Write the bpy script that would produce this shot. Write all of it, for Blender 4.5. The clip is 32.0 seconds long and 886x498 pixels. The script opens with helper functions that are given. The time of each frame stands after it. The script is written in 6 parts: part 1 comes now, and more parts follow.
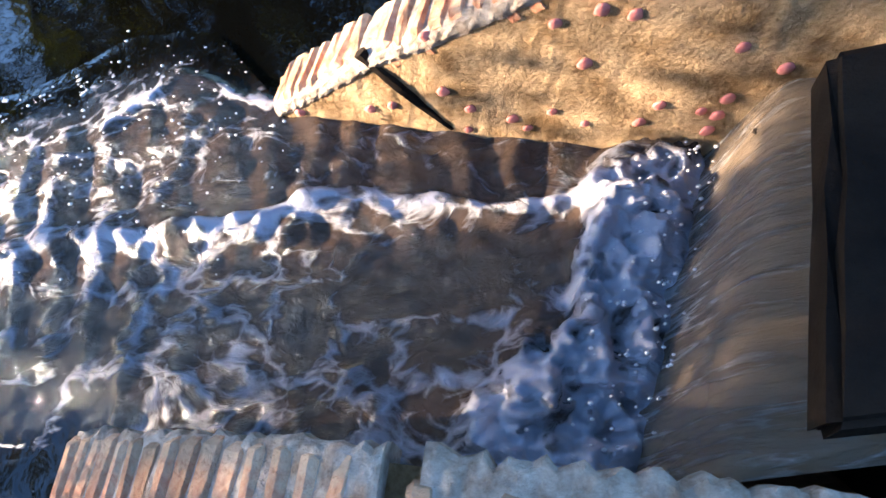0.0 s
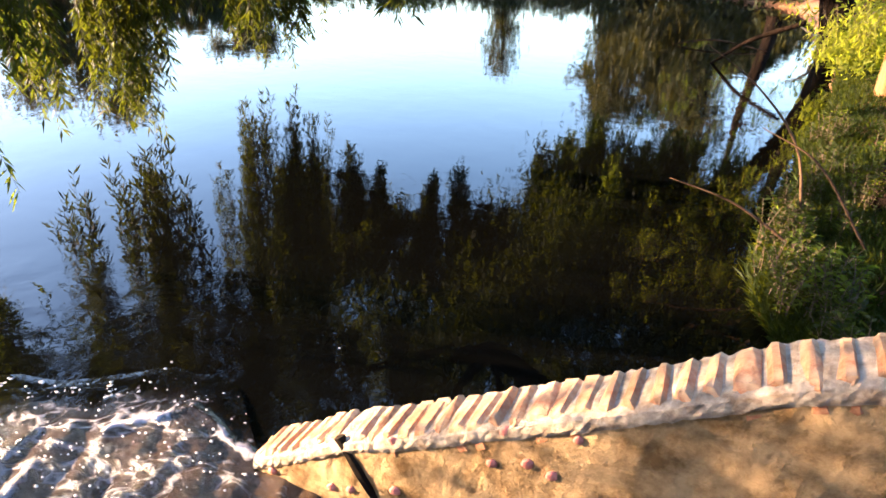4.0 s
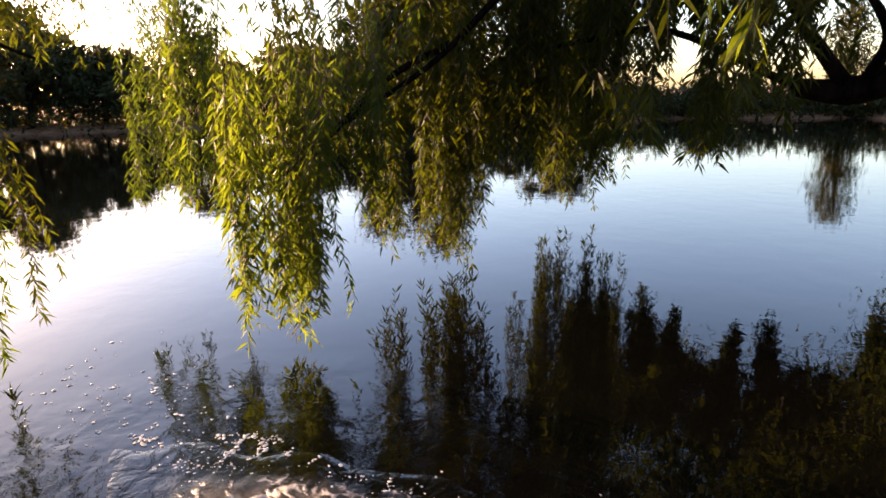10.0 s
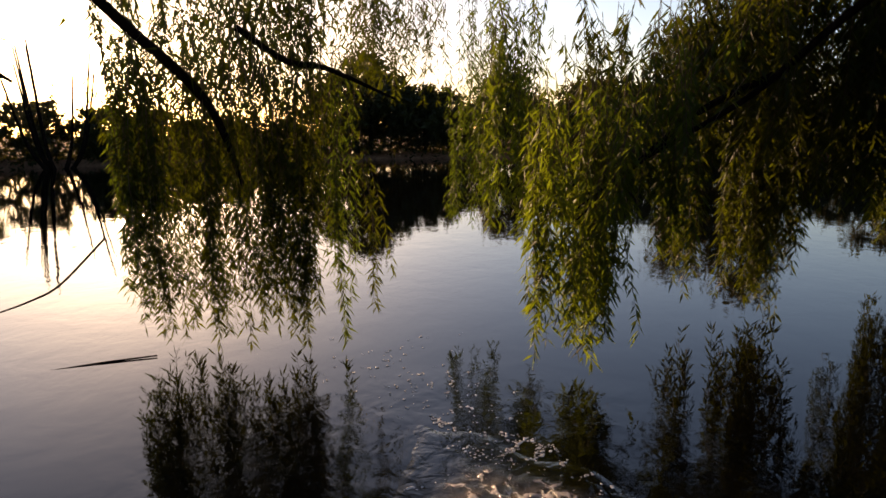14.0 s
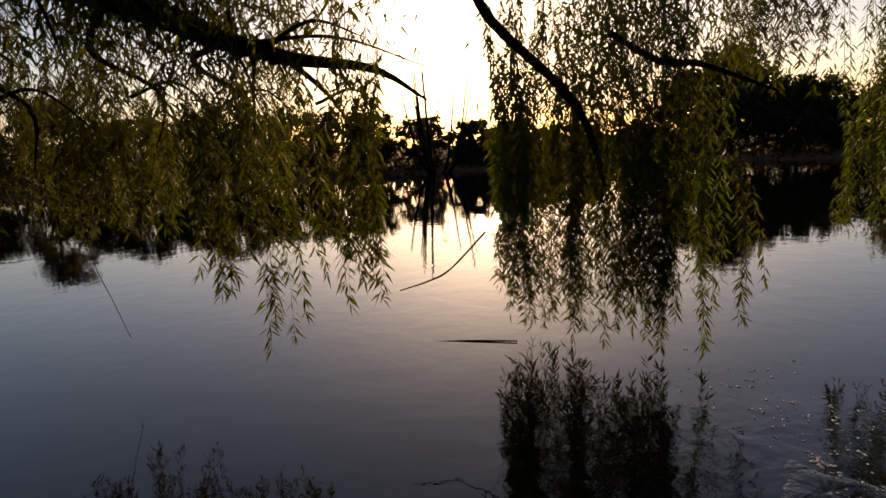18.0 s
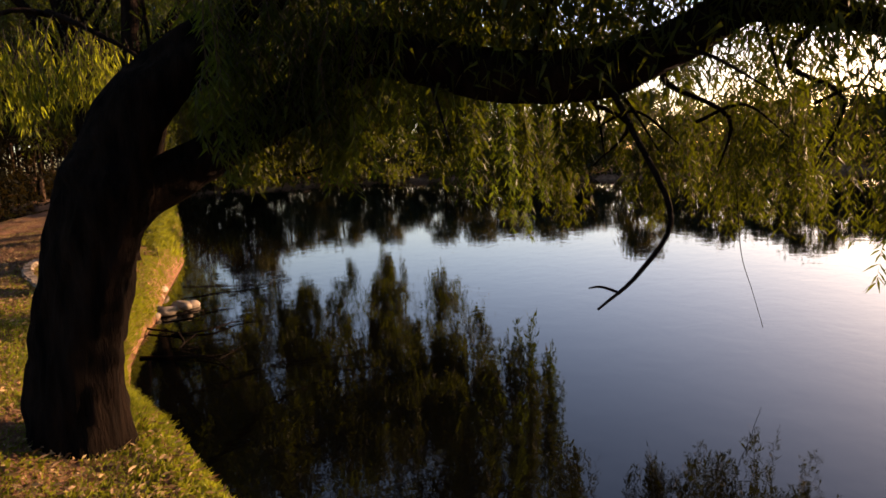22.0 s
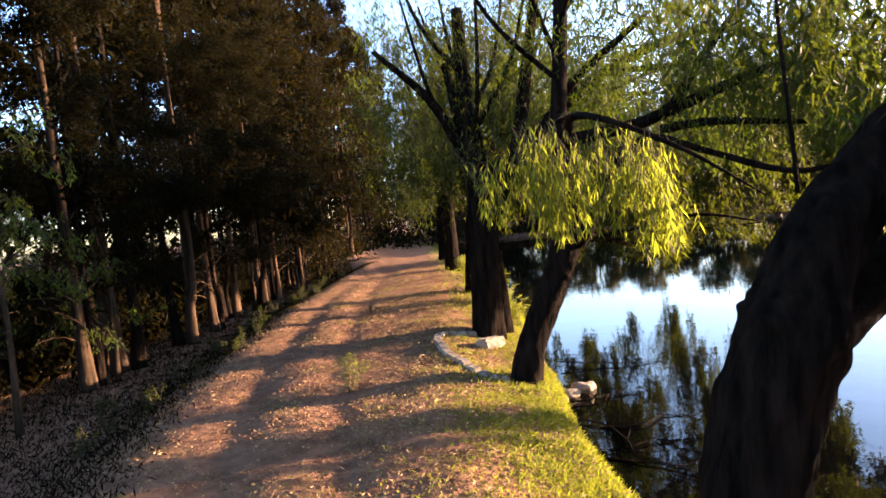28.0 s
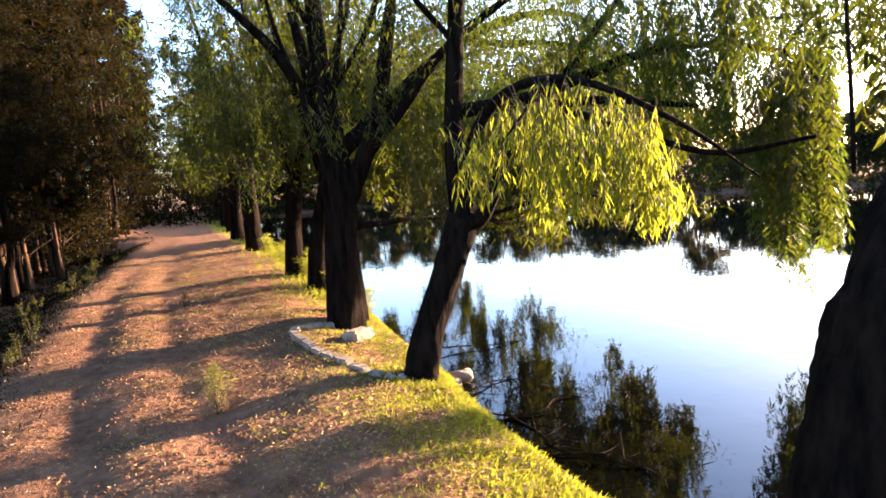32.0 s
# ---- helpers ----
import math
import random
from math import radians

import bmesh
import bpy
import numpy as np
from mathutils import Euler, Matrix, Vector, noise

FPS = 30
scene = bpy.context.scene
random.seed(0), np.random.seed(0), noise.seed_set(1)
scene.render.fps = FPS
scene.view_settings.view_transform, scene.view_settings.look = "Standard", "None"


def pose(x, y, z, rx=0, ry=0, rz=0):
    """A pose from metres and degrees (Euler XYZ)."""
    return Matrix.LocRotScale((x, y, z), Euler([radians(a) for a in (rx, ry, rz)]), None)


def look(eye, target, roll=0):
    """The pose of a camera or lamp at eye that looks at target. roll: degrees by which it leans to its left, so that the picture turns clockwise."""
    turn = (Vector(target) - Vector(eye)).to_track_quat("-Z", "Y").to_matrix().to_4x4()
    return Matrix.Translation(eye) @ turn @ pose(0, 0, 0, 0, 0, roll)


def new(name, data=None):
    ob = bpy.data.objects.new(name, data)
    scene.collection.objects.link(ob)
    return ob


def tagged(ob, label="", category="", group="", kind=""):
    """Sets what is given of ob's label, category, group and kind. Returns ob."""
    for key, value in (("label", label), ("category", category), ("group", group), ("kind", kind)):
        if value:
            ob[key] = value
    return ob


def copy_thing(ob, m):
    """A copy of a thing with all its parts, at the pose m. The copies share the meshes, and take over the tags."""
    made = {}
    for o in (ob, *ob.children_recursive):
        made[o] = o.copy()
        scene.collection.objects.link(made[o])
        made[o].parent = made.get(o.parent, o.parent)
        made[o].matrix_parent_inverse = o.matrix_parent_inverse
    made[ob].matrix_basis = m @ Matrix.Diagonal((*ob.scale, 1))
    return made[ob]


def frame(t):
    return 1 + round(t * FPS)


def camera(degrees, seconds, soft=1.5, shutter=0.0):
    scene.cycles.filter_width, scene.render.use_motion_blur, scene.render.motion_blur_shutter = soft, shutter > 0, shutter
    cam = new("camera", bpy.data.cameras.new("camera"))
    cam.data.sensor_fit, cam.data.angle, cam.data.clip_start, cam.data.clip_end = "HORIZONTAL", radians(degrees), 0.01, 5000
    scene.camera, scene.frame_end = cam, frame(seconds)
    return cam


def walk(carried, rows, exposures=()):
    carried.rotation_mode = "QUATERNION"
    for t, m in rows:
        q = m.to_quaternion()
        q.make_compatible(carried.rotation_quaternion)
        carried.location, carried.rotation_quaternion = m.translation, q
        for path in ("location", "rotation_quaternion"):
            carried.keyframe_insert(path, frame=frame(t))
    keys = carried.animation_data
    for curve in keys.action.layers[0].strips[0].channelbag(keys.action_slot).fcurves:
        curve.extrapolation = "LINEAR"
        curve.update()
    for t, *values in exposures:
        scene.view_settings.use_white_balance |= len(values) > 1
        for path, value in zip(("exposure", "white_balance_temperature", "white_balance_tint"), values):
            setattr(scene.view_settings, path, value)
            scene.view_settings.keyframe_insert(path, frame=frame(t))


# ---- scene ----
cam = camera(71.8, 32.0, 1.6)
PATH = [
    (0, (-0.208, 0.339, 1.635), (-0.426, 1.22, -0.147), -21.5),
    (0.5, (-0.223, 0.274, 1.681), (-0.515, 1.263, -0.032), -19.2),
    (1, (-0.225, 0.212, 1.724), (-0.597, 1.288, 0.08), -17.3),
    (1.5, (-0.212, 0.165, 1.766), (-0.691, 1.298, 0.189), -15.7),
    (2, (-0.189, 0.107, 1.795), (-0.775, 1.313, 0.311), -12.0),
    (2.5, (-0.166, 0.069, 1.846), (-0.75, 1.427, 0.499), -6.0),
    (3, (-0.136, 0.001, 1.873), (-0.666, 1.532, 0.7), -1.5),
    (3.5, (-0.102, 0.038, 1.888), (-0.458, 1.705, 0.842), 1.8),
    (4, (-0.069, 0.073, 1.901), (-0.239, 1.854, 1.006), 2.9),
    (4.5, (-0.028, 0.15, 1.86), (-0.015, 2.015, 1.141), 2.9),
    (6.5, (-0.008, 0.022, 2.001), (0.009, 2.003, 1.722), 0.3),
    (7, (-0.009, 0.03, 2.001), (-0.008, 2.016, 1.766), 0.1),
    (7.5, (-0.01, 0.033, 2.002), (-0.057, 2.018, 1.763), -0.6),
    (8, (-0.014, 0.03, 2.0), (-0.16, 2.004, 1.714), -1.0),
    (8.5, (-0.009, 0.046, 2.004), (-0.434, 1.971, 1.666), -1.2),
    (9, (0.0, 0.045, 2.008), (-0.664, 1.894, 1.633), -2.2),
    (9.5, (-0.01, 0.042, 1.984), (-0.906, 1.775, 1.543), -2.9),
    (10, (0.019, 0.006, 1.942), (-1.066, 1.612, 1.448), -1.1),
    (10.5, (0.032, -0.017, 1.916), (-1.207, 1.458, 1.378), -0.7),
    (11, (0.042, -0.033, 1.914), (-1.275, 1.372, 1.377), -1.1),
    (11.5, (0.041, -0.075, 1.915), (-1.348, 1.271, 1.41), -0.8),
    (12, (0.035, -0.083, 1.921), (-1.443, 1.179, 1.448), -1.1),
    (12.5, (0.089, -0.135, 1.927), (-1.475, 1.032, 1.488), -1.3),
    (13, (0.12, -0.156, 1.93), (-1.507, 0.934, 1.527), -1.6),
    (13.5, (0.125, -0.182, 1.942), (-1.549, 0.84, 1.554), -1.1),
    (15.5, (0.132, -0.261, 1.965), (-1.621, 0.624, 1.586), -1.3),
    (16, (0.135, -0.239, 1.966), (-1.636, 0.608, 1.582), -1.4),
    (16.5, (0.138, -0.23, 1.938), (-1.696, 0.482, 1.577), -1.6),
    (17, (0.137, -0.285, 1.916), (-1.77, 0.22, 1.583), -2.0),
    (17.5, (0.12, -0.301, 1.937), (-1.836, -0.067, 1.59), -2.4),
    (17.8, (0.107, -0.353, 1.964), (-1.861, -0.3, 1.615), -2.7),
    (18, (0.131, -0.362, 1.942), (-1.84, -0.431, 1.608), -2.9),
    (18.5, (0.175, -0.408, 1.94), (-1.775, -0.736, 1.64), -2.9),
    (19, (0.221, -0.443, 2.029), (-1.666, -1.026, 1.713), -2.7),
    (19.5, (0.262, -0.46, 2.017), (-1.542, -1.272, 1.721), -2.8),
    (20, (0.284, -0.509, 2.003), (-1.453, -1.457, 1.714), -1.2),
    (20.5, (0.327, -0.574, 2.023), (-1.322, -1.666, 1.723), -0.8),
    (21, (0.368, -0.642, 2.011), (-1.243, -1.792, 1.727), -1.1),
    (21.5, (0.619, -0.777, 2.054), (-0.834, -2.128, 1.802), -2.1),
    (22, (0.817, -0.88, 2.142), (-0.428, -2.417, 1.847), -3.1),
    (22.5, (0.907, -0.935, 2.215), (-0.278, -2.515, 1.899), -3.0),
    (23, (1.042, -1.018, 2.253), (0.001, -2.693, 1.92), -1.9),
    (23.5, (1.096, -1.217, 2.209), (0.174, -2.967, 1.917), -1.1),
    (24, (1.243, -1.375, 2.228), (0.517, -3.224, 1.994), -1.4),
    (24.5, (1.349, -1.478, 2.225), (0.73, -3.362, 1.966), -0.3),
    (25, (1.61, -1.573, 2.298), (0.845, -3.396, 2.001), -3.2),
    (25.5, (1.822, -1.697, 2.418), (1.07, -3.521, 2.085), -3.6),
    (26, (2.042, -1.843, 2.445), (1.448, -3.727, 2.136), -3.1),
    (26.5, (2.15, -2.076, 2.478), (1.668, -4.0, 2.223), -2.8),
    (28.5, (2.854, -2.951, 2.881), (2.193, -4.837, 2.793), -5.5),
    (29, (2.989, -3.226, 2.879), (2.293, -5.097, 2.752), -3.4),
    (29.5, (3.119, -3.369, 2.904), (2.249, -5.165, 2.773), -4.7),
    (30, (3.278, -3.494, 2.972), (2.258, -5.207, 2.822), -5.2),
    (30.5, (3.337, -3.672, 2.954), (2.297, -5.374, 2.808), -3.8),
    (31, (3.326, -3.899, 2.965), (2.275, -5.593, 2.795), -4.7),
    (31.5, (3.364, -4.105, 2.944), (2.233, -5.738, 2.718), -4.1),
    (32, (3.475, -4.285, 2.95), (2.228, -5.829, 2.702), -4.5),
]
walk(cam, [(t, look(eye, target, roll)) for t, eye, target, roll in PATH],
     [(0, 3.4, 5250, 16), (2, 3.55, 5800, 19), (3.5, 3.7, 6300, 22), (4.5, 3.35, 6600, 26), (6.5, 2.7, 7200, 32), (9, 2.75, 7300, 33), (11, 2.15, 7500, 33), (13, 1.1, 7600, 30), (16, 0.95, 7700, 29), (18, 0.2, 7700, 30), (20, 0.05, 7700, 36), (21, 0.4, 7700, 36), (22, 1.6, 7500, 34),
      (23, 2.0, 7500, 32), (24, 3.3, 7400, 28), (25, 3.4, 6850, 28), (26.5, 3.3, 6600, 28), (29, 3.1, 6200, 26), (32, 3.45, 6300, 26)])

# ---- sky and sun: a low evening sun across the lake ----
SUN_AZ, SUN_EL = radians(86.8), radians(7.3)
SUN_DIR = Vector((-math.sin(SUN_AZ) * math.cos(SUN_EL), math.cos(SUN_AZ) * math.cos(SUN_EL), math.sin(SUN_EL)))
world = bpy.data.worlds.new("world")
scene.world = world
world.use_nodes = True
sky = world.node_tree.nodes.new("ShaderNodeTexSky")
sky.sky_type = "NISHITA"
sky.sun_disc = False
sky.sun_elevation = SUN_EL
sky.sun_rotation = -SUN_AZ
sky.dust_density = 1.1
sky.ozone_density = 2.6
bg = world.node_tree.nodes["Background"]
world.node_tree.links.new(sky.outputs[0], bg.inputs[0])
bg.inputs[1].default_value = 0.15
sun = new("sun", bpy.data.lights.new("sun", "SUN"))
sun.data.energy = 5.0
sun.data.angle = radians(0.6)
sun.data.color = (1.0, 0.72, 0.42)
sun.matrix_world = look(SUN_DIR * 60, (0, 0, 0))


# ---- materials ----
def material(name, col, rough=0.8, col2=None, scale=6.0, bump=0.0, bump_scale=40.0, island=0.0, spec=0.4, stretch=None, detail=6.0, lo=0.35, hi=0.65):
    """Principled surface with two colours mixed by noise, fine relief, and a shift of value per loose piece or object."""
    m = bpy.data.materials.new(name)
    m.use_nodes = True
    nt = m.node_tree
    b = nt.nodes["Principled BSDF"]
    b.inputs["Roughness"].default_value = rough
    b.inputs["Specular IOR Level"].default_value = spec
    tc = nt.nodes.new("ShaderNodeTexCoord")
    vec = tc.outputs["Object"]
    if stretch:
        mp = nt.nodes.new("ShaderNodeMapping")
        mp.inputs["Scale"].default_value = stretch
        nt.links.new(vec, mp.inputs["Vector"])
        vec = mp.outputs["Vector"]
    n1 = nt.nodes.new("ShaderNodeTexNoise")
    n1.inputs["Scale"].default_value = scale
    n1.inputs["Detail"].default_value = detail
    n1.inputs["Roughness"].default_value = 0.65
    nt.links.new(vec, n1.inputs["Vector"])
    ramp = nt.nodes.new("ShaderNodeValToRGB")
    ramp.color_ramp.elements[0].position = lo
    ramp.color_ramp.elements[1].position = hi
    ramp.color_ramp.elements[0].color = (*col, 1)
    ramp.color_ramp.elements[1].color = (*(col2 or col), 1)
    nt.links.new(n1.outputs["Fac"], ramp.inputs["Fac"])
    out = ramp.outputs["Color"]
    if island:
        g = nt.nodes.new("ShaderNodeNewGeometry")
        o = nt.nodes.new("ShaderNodeObjectInfo")
        add = nt.nodes.new("ShaderNodeMath")
        add.operation = "ADD"
        nt.links.new(g.outputs["Random Per Island"], add.inputs[0])
        nt.links.new(o.outputs["Random"], add.inputs[1])
        fr = nt.nodes.new("ShaderNodeMath")
        fr.operation = "FRACT"
        nt.links.new(add.outputs[0], fr.inputs[0])
        mr = nt.nodes.new("ShaderNodeMapRange")
        mr.inputs["To Min"].default_value = 1 - island
        mr.inputs["To Max"].default_value = 1 + island
        nt.links.new(fr.outputs[0], mr.inputs["Value"])
        hsv = nt.nodes.new("ShaderNodeHueSaturation")
        nt.links.new(mr.outputs["Result"], hsv.inputs["Value"])
        nt.links.new(out, hsv.inputs["Color"])
        out = hsv.outputs["Color"]
    nt.links.new(out, b.inputs["Base Color"])
    if bump:
        n2 = nt.nodes.new("ShaderNodeTexNoise")
        n2.inputs["Scale"].default_value = bump_scale
        n2.inputs["Detail"].default_value = 8
        n2.inputs["Roughness"].default_value = 0.7
        nt.links.new(vec, n2.inputs["Vector"])
        bp = nt.nodes.new("ShaderNodeBump")
        bp.inputs["Strength"].default_value = 0.9
        bp.inputs["Distance"].default_value = bump
        nt.links.new(n2.outputs["Fac"], bp.inputs["Height"])
        nt.links.new(bp.outputs["Normal"], b.inputs["Normal"])
    return m


def leaf_material(name, dark, light, through_col, share=0.45, gloss=0.15):
    """Thin leaves: gloss and diffuse on the lit side, light that comes through from behind; each leaf has its own shade."""
    m = bpy.data.materials.new(name)
    m.use_nodes = True
    nt = m.node_tree
    b = nt.nodes["Principled BSDF"]
    b.inputs["Roughness"].default_value = 0.6
    b.inputs["Specular IOR Level"].default_value = gloss
    g = nt.nodes.new("ShaderNodeNewGeometry")
    ramp = nt.nodes.new("ShaderNodeValToRGB")
    ramp.color_ramp.elements[0].color = (*dark, 1)
    ramp.color_ramp.elements[1].color = (*light, 1)
    nt.links.new(g.outputs["Random Per Island"], ramp.inputs["Fac"])
    nt.links.new(ramp.outputs["Color"], b.inputs["Base Color"])
    tr = nt.nodes.new("ShaderNodeBsdfTranslucent")
    hs = nt.nodes.new("ShaderNodeMixRGB")
    hs.inputs["Color2"].default_value = (*through_col, 1)
    hs.inputs["Fac"].default_value = 0.75
    nt.links.new(ramp.outputs["Color"], hs.inputs["Color1"])
    nt.links.new(hs.outputs["Color"], tr.inputs["Color"])
    mix = nt.nodes.new("ShaderNodeMixShader")
    mix.inputs["Fac"].default_value = share
    nt.links.new(b.outputs["BSDF"], mix.inputs[1])
    nt.links.new(tr.outputs["BSDF"], mix.inputs[2])
    nt.links.new(mix.outputs["Shader"], nt.nodes["Material Output"].inputs["Surface"])
    return m


def water_material(name, deep, calm, rough_near, centre, reach):
    """Still water with faint long ripples that grow livelier towards the outlet of the channel."""
    m = bpy.data.materials.new(name)
    m.use_nodes = True
    nt = m.node_tree
    b = nt.nodes["Principled BSDF"]
    b.inputs["Base Color"].default_value = (*deep, 1)
    b.inputs["Roughness"].default_value = 0.006
    b.inputs["IOR"].default_value = 1.42
    g = nt.nodes.new("ShaderNodeNewGeometry")
    dist = nt.nodes.new("ShaderNodeVectorMath")
    dist.operation = "DISTANCE"
    nt.links.new(g.outputs["Position"], dist.inputs[0])
    dist.inputs[1].default_value = centre
    mr = nt.nodes.new("ShaderNodeMapRange")
    mr.interpolation_type = "SMOOTHSTEP"
    mr.inputs["From Min"].default_value = 0.8
    mr.inputs["From Max"].default_value = reach
    mr.inputs["To Min"].default_value = rough_near
    mr.inputs["To Max"].default_value = calm
    nt.links.new(dist.outputs["Value"], mr.inputs["Value"])
    n1 = nt.nodes.new("ShaderNodeTexNoise")
    n1.inputs["Scale"].default_value = 2.2
    n1.inputs["Detail"].default_value = 3
    n1.inputs["Distortion"].default_value = 0.4
    n2 = nt.nodes.new("ShaderNodeTexNoise")
    n2.inputs["Scale"].default_value = 6.0
    n2.inputs["Detail"].default_value = 4
    n2.inputs["Distortion"].default_value = 0.8
    nt.links.new(g.outputs["Position"], n1.inputs["Vector"])
    nt.links.new(g.outputs["Position"], n2.inputs["Vector"])
    add = nt.nodes.new("ShaderNodeMath")
    add.operation = "MULTIPLY_ADD"
    add.inputs[1].default_value = 0.22
    nt.links.new(n2.outputs["Fac"], add.inputs[0])
    nt.links.new(n1.outputs["Fac"], add.inputs[2])
    mul = nt.nodes.new("ShaderNodeMath")
    mul.operation = "MULTIPLY"
    nt.links.new(add.outputs[0], mul.inputs[0])
    nt.links.new(mr.outputs["Result"], mul.inputs[1])
    bp = nt.nodes.new("ShaderNodeBump")
    bp.inputs["Strength"].default_value = 1.0
    bp.inputs["Distance"].default_value = 1.0
    nt.links.new(mul.outputs[0], bp.inputs["Height"])
    nt.links.new(bp.outputs["Normal"], b.inputs["Normal"])
    return m


def foam_water_material(name, deep, foam, scale, lo, hi, stretch):
    """Churned brown water under a net of white foam: cells of a distorted web, broken up by noise."""
    m = bpy.data.materials.new(name)
    m.use_nodes = True
    nt = m.node_tree
    b = nt.nodes["Principled BSDF"]
    g = nt.nodes.new("ShaderNodeTexCoord")
    mp = nt.nodes.new("ShaderNodeMapping")
    mp.inputs["Scale"].default_value = stretch
    nt.links.new(g.outputs["Object"], mp.inputs["Vector"])
    nd = nt.nodes.new("ShaderNodeTexNoise")
    nd.inputs["Scale"].default_value = 3.0
    nd.inputs["Detail"].default_value = 3
    nt.links.new(mp.outputs["Vector"], nd.inputs["Vector"])
    mx = nt.nodes.new("ShaderNodeMixRGB")
    mx.blend_type = "ADD"
    mx.inputs["Fac"].default_value = 0.32
    nt.links.new(mp.outputs["Vector"], mx.inputs["Color1"])
    nt.links.new(nd.outputs["Color"], mx.inputs["Color2"])
    vo = nt.nodes.new("ShaderNodeTexVoronoi")
    vo.feature = "DISTANCE_TO_EDGE"
    vo.inputs["Scale"].default_value = scale
    nt.links.new(mx.outputs["Color"], vo.inputs["Vector"])
    n2 = nt.nodes.new("ShaderNodeTexNoise")
    n2.inputs["Scale"].default_value = scale * 3.1
    n2.inputs["Detail"].default_value = 10
    n2.inputs["Roughness"].default_value = 0.7
    nt.links.new(mx.outputs["Color"], n2.inputs["Vector"])
    at = nt.nodes.new("ShaderNodeAttribute")
    at.attribute_name = "froth"
    vo2 = nt.nodes.new("ShaderNodeTexVoronoi")
    vo2.feature = "DISTANCE_TO_EDGE"
    vo2.inputs["Scale"].default_value = scale * 3.7
    nt.links.new(mx.outputs["Color"], vo2.inputs["Vector"])
    fine = nt.nodes.new("ShaderNodeMath")
    fine.operation = "MULTIPLY_ADD"
    fine.inputs[1].default_value = -0.9
    nt.links.new(vo2.outputs["Distance"], fine.inputs[0])
    nt.links.new(n2.outputs["Fac"], fine.inputs[2])
    sub = nt.nodes.new("ShaderNodeMath")
    sub.operation = "MULTIPLY_ADD"
    sub.inputs[1].default_value = -1.7
    nt.links.new(vo.outputs["Distance"], sub.inputs[0])
    nt.links.new(fine.outputs[0], sub.inputs[2])
    ad = nt.nodes.new("ShaderNodeMath")
    ad.operation = "ADD"
    nt.links.new(sub.outputs[0], ad.inputs[0])
    nt.links.new(at.outputs["Fac"], ad.inputs[1])
    mr = nt.nodes.new("ShaderNodeMapRange")
    mr.inputs["From Min"].default_value = lo
    mr.inputs["From Max"].default_value = hi
    nt.links.new(ad.outputs[0], mr.inputs["Value"])
    col = nt.nodes.new("ShaderNodeMixRGB")
    mud = nt.nodes.new("ShaderNodeAttribute")
    mud.attribute_name = "silt"
    silt = nt.nodes.new("ShaderNodeMixRGB")
    silt.inputs["Color1"].default_value = (0.002, 0.002, 0.0016, 1)
    silt.inputs["Color2"].default_value = (*deep, 1)
    nt.links.new(mud.outputs["Fac"], silt.inputs["Fac"])
    nt.links.new(silt.outputs["Color"], col.inputs["Color1"])
    col.inputs["Color2"].default_value = (*foam, 1)
    nt.links.new(mr.outputs["Result"], col.inputs["Fac"])
    nt.links.new(col.outputs["Color"], b.inputs["Base Color"])
    ro = nt.nodes.new("ShaderNodeMapRange")
    ro.inputs["To Min"].default_value = 0.02
    ro.inputs["To Max"].default_value = 0.75
    nt.links.new(mr.outputs["Result"], ro.inputs["Value"])
    nt.links.new(ro.outputs["Result"], b.inputs["Roughness"])
    b.inputs["IOR"].default_value = 1.42
    bp = nt.nodes.new("ShaderNodeBump")
    bp.inputs["Strength"].default_value = 1.0
    bp.inputs["Distance"].default_value = 1.0
    n3 = nt.nodes.new("ShaderNodeMath")
    n3.operation = "MULTIPLY_ADD"
    n3.inputs[1].default_value = 0.6
    nt.links.new(mr.outputs["Result"], n3.inputs[0])
    nt.links.new(n2.outputs["Fac"], n3.inputs[2])
    rel = nt.nodes.new("ShaderNodeMath")
    rel.operation = "MULTIPLY"
    nt.links.new(n3.outputs[0], rel.inputs[0])
    nt.links.new(mud.outputs["Fac"], rel.inputs[1])
    rip = nt.nodes.new("ShaderNodeTexNoise")
    rip.inputs["Scale"].default_value = 9.0
    rip.inputs["Detail"].default_value = 4
    rip.inputs["Distortion"].default_value = 0.6
    nt.links.new(g.outputs["Object"], rip.inputs["Vector"])
    ripple = nt.nodes.new("ShaderNodeMath")
    ripple.operation = "MULTIPLY"
    ripple.inputs[1].default_value = 0.011
    nt.links.new(rip.outputs["Fac"], ripple.inputs[0])
    both = nt.nodes.new("ShaderNodeMath")
    both.operation = "MULTIPLY_ADD"
    both.inputs[1].default_value = 0.028
    nt.links.new(rel.outputs[0], both.inputs[0])
    nt.links.new(ripple.outputs[0], both.inputs[2])
    nt.links.new(both.outputs[0], bp.inputs["Height"])
    nt.links.new(bp.outputs["Normal"], b.inputs["Normal"])
    return m


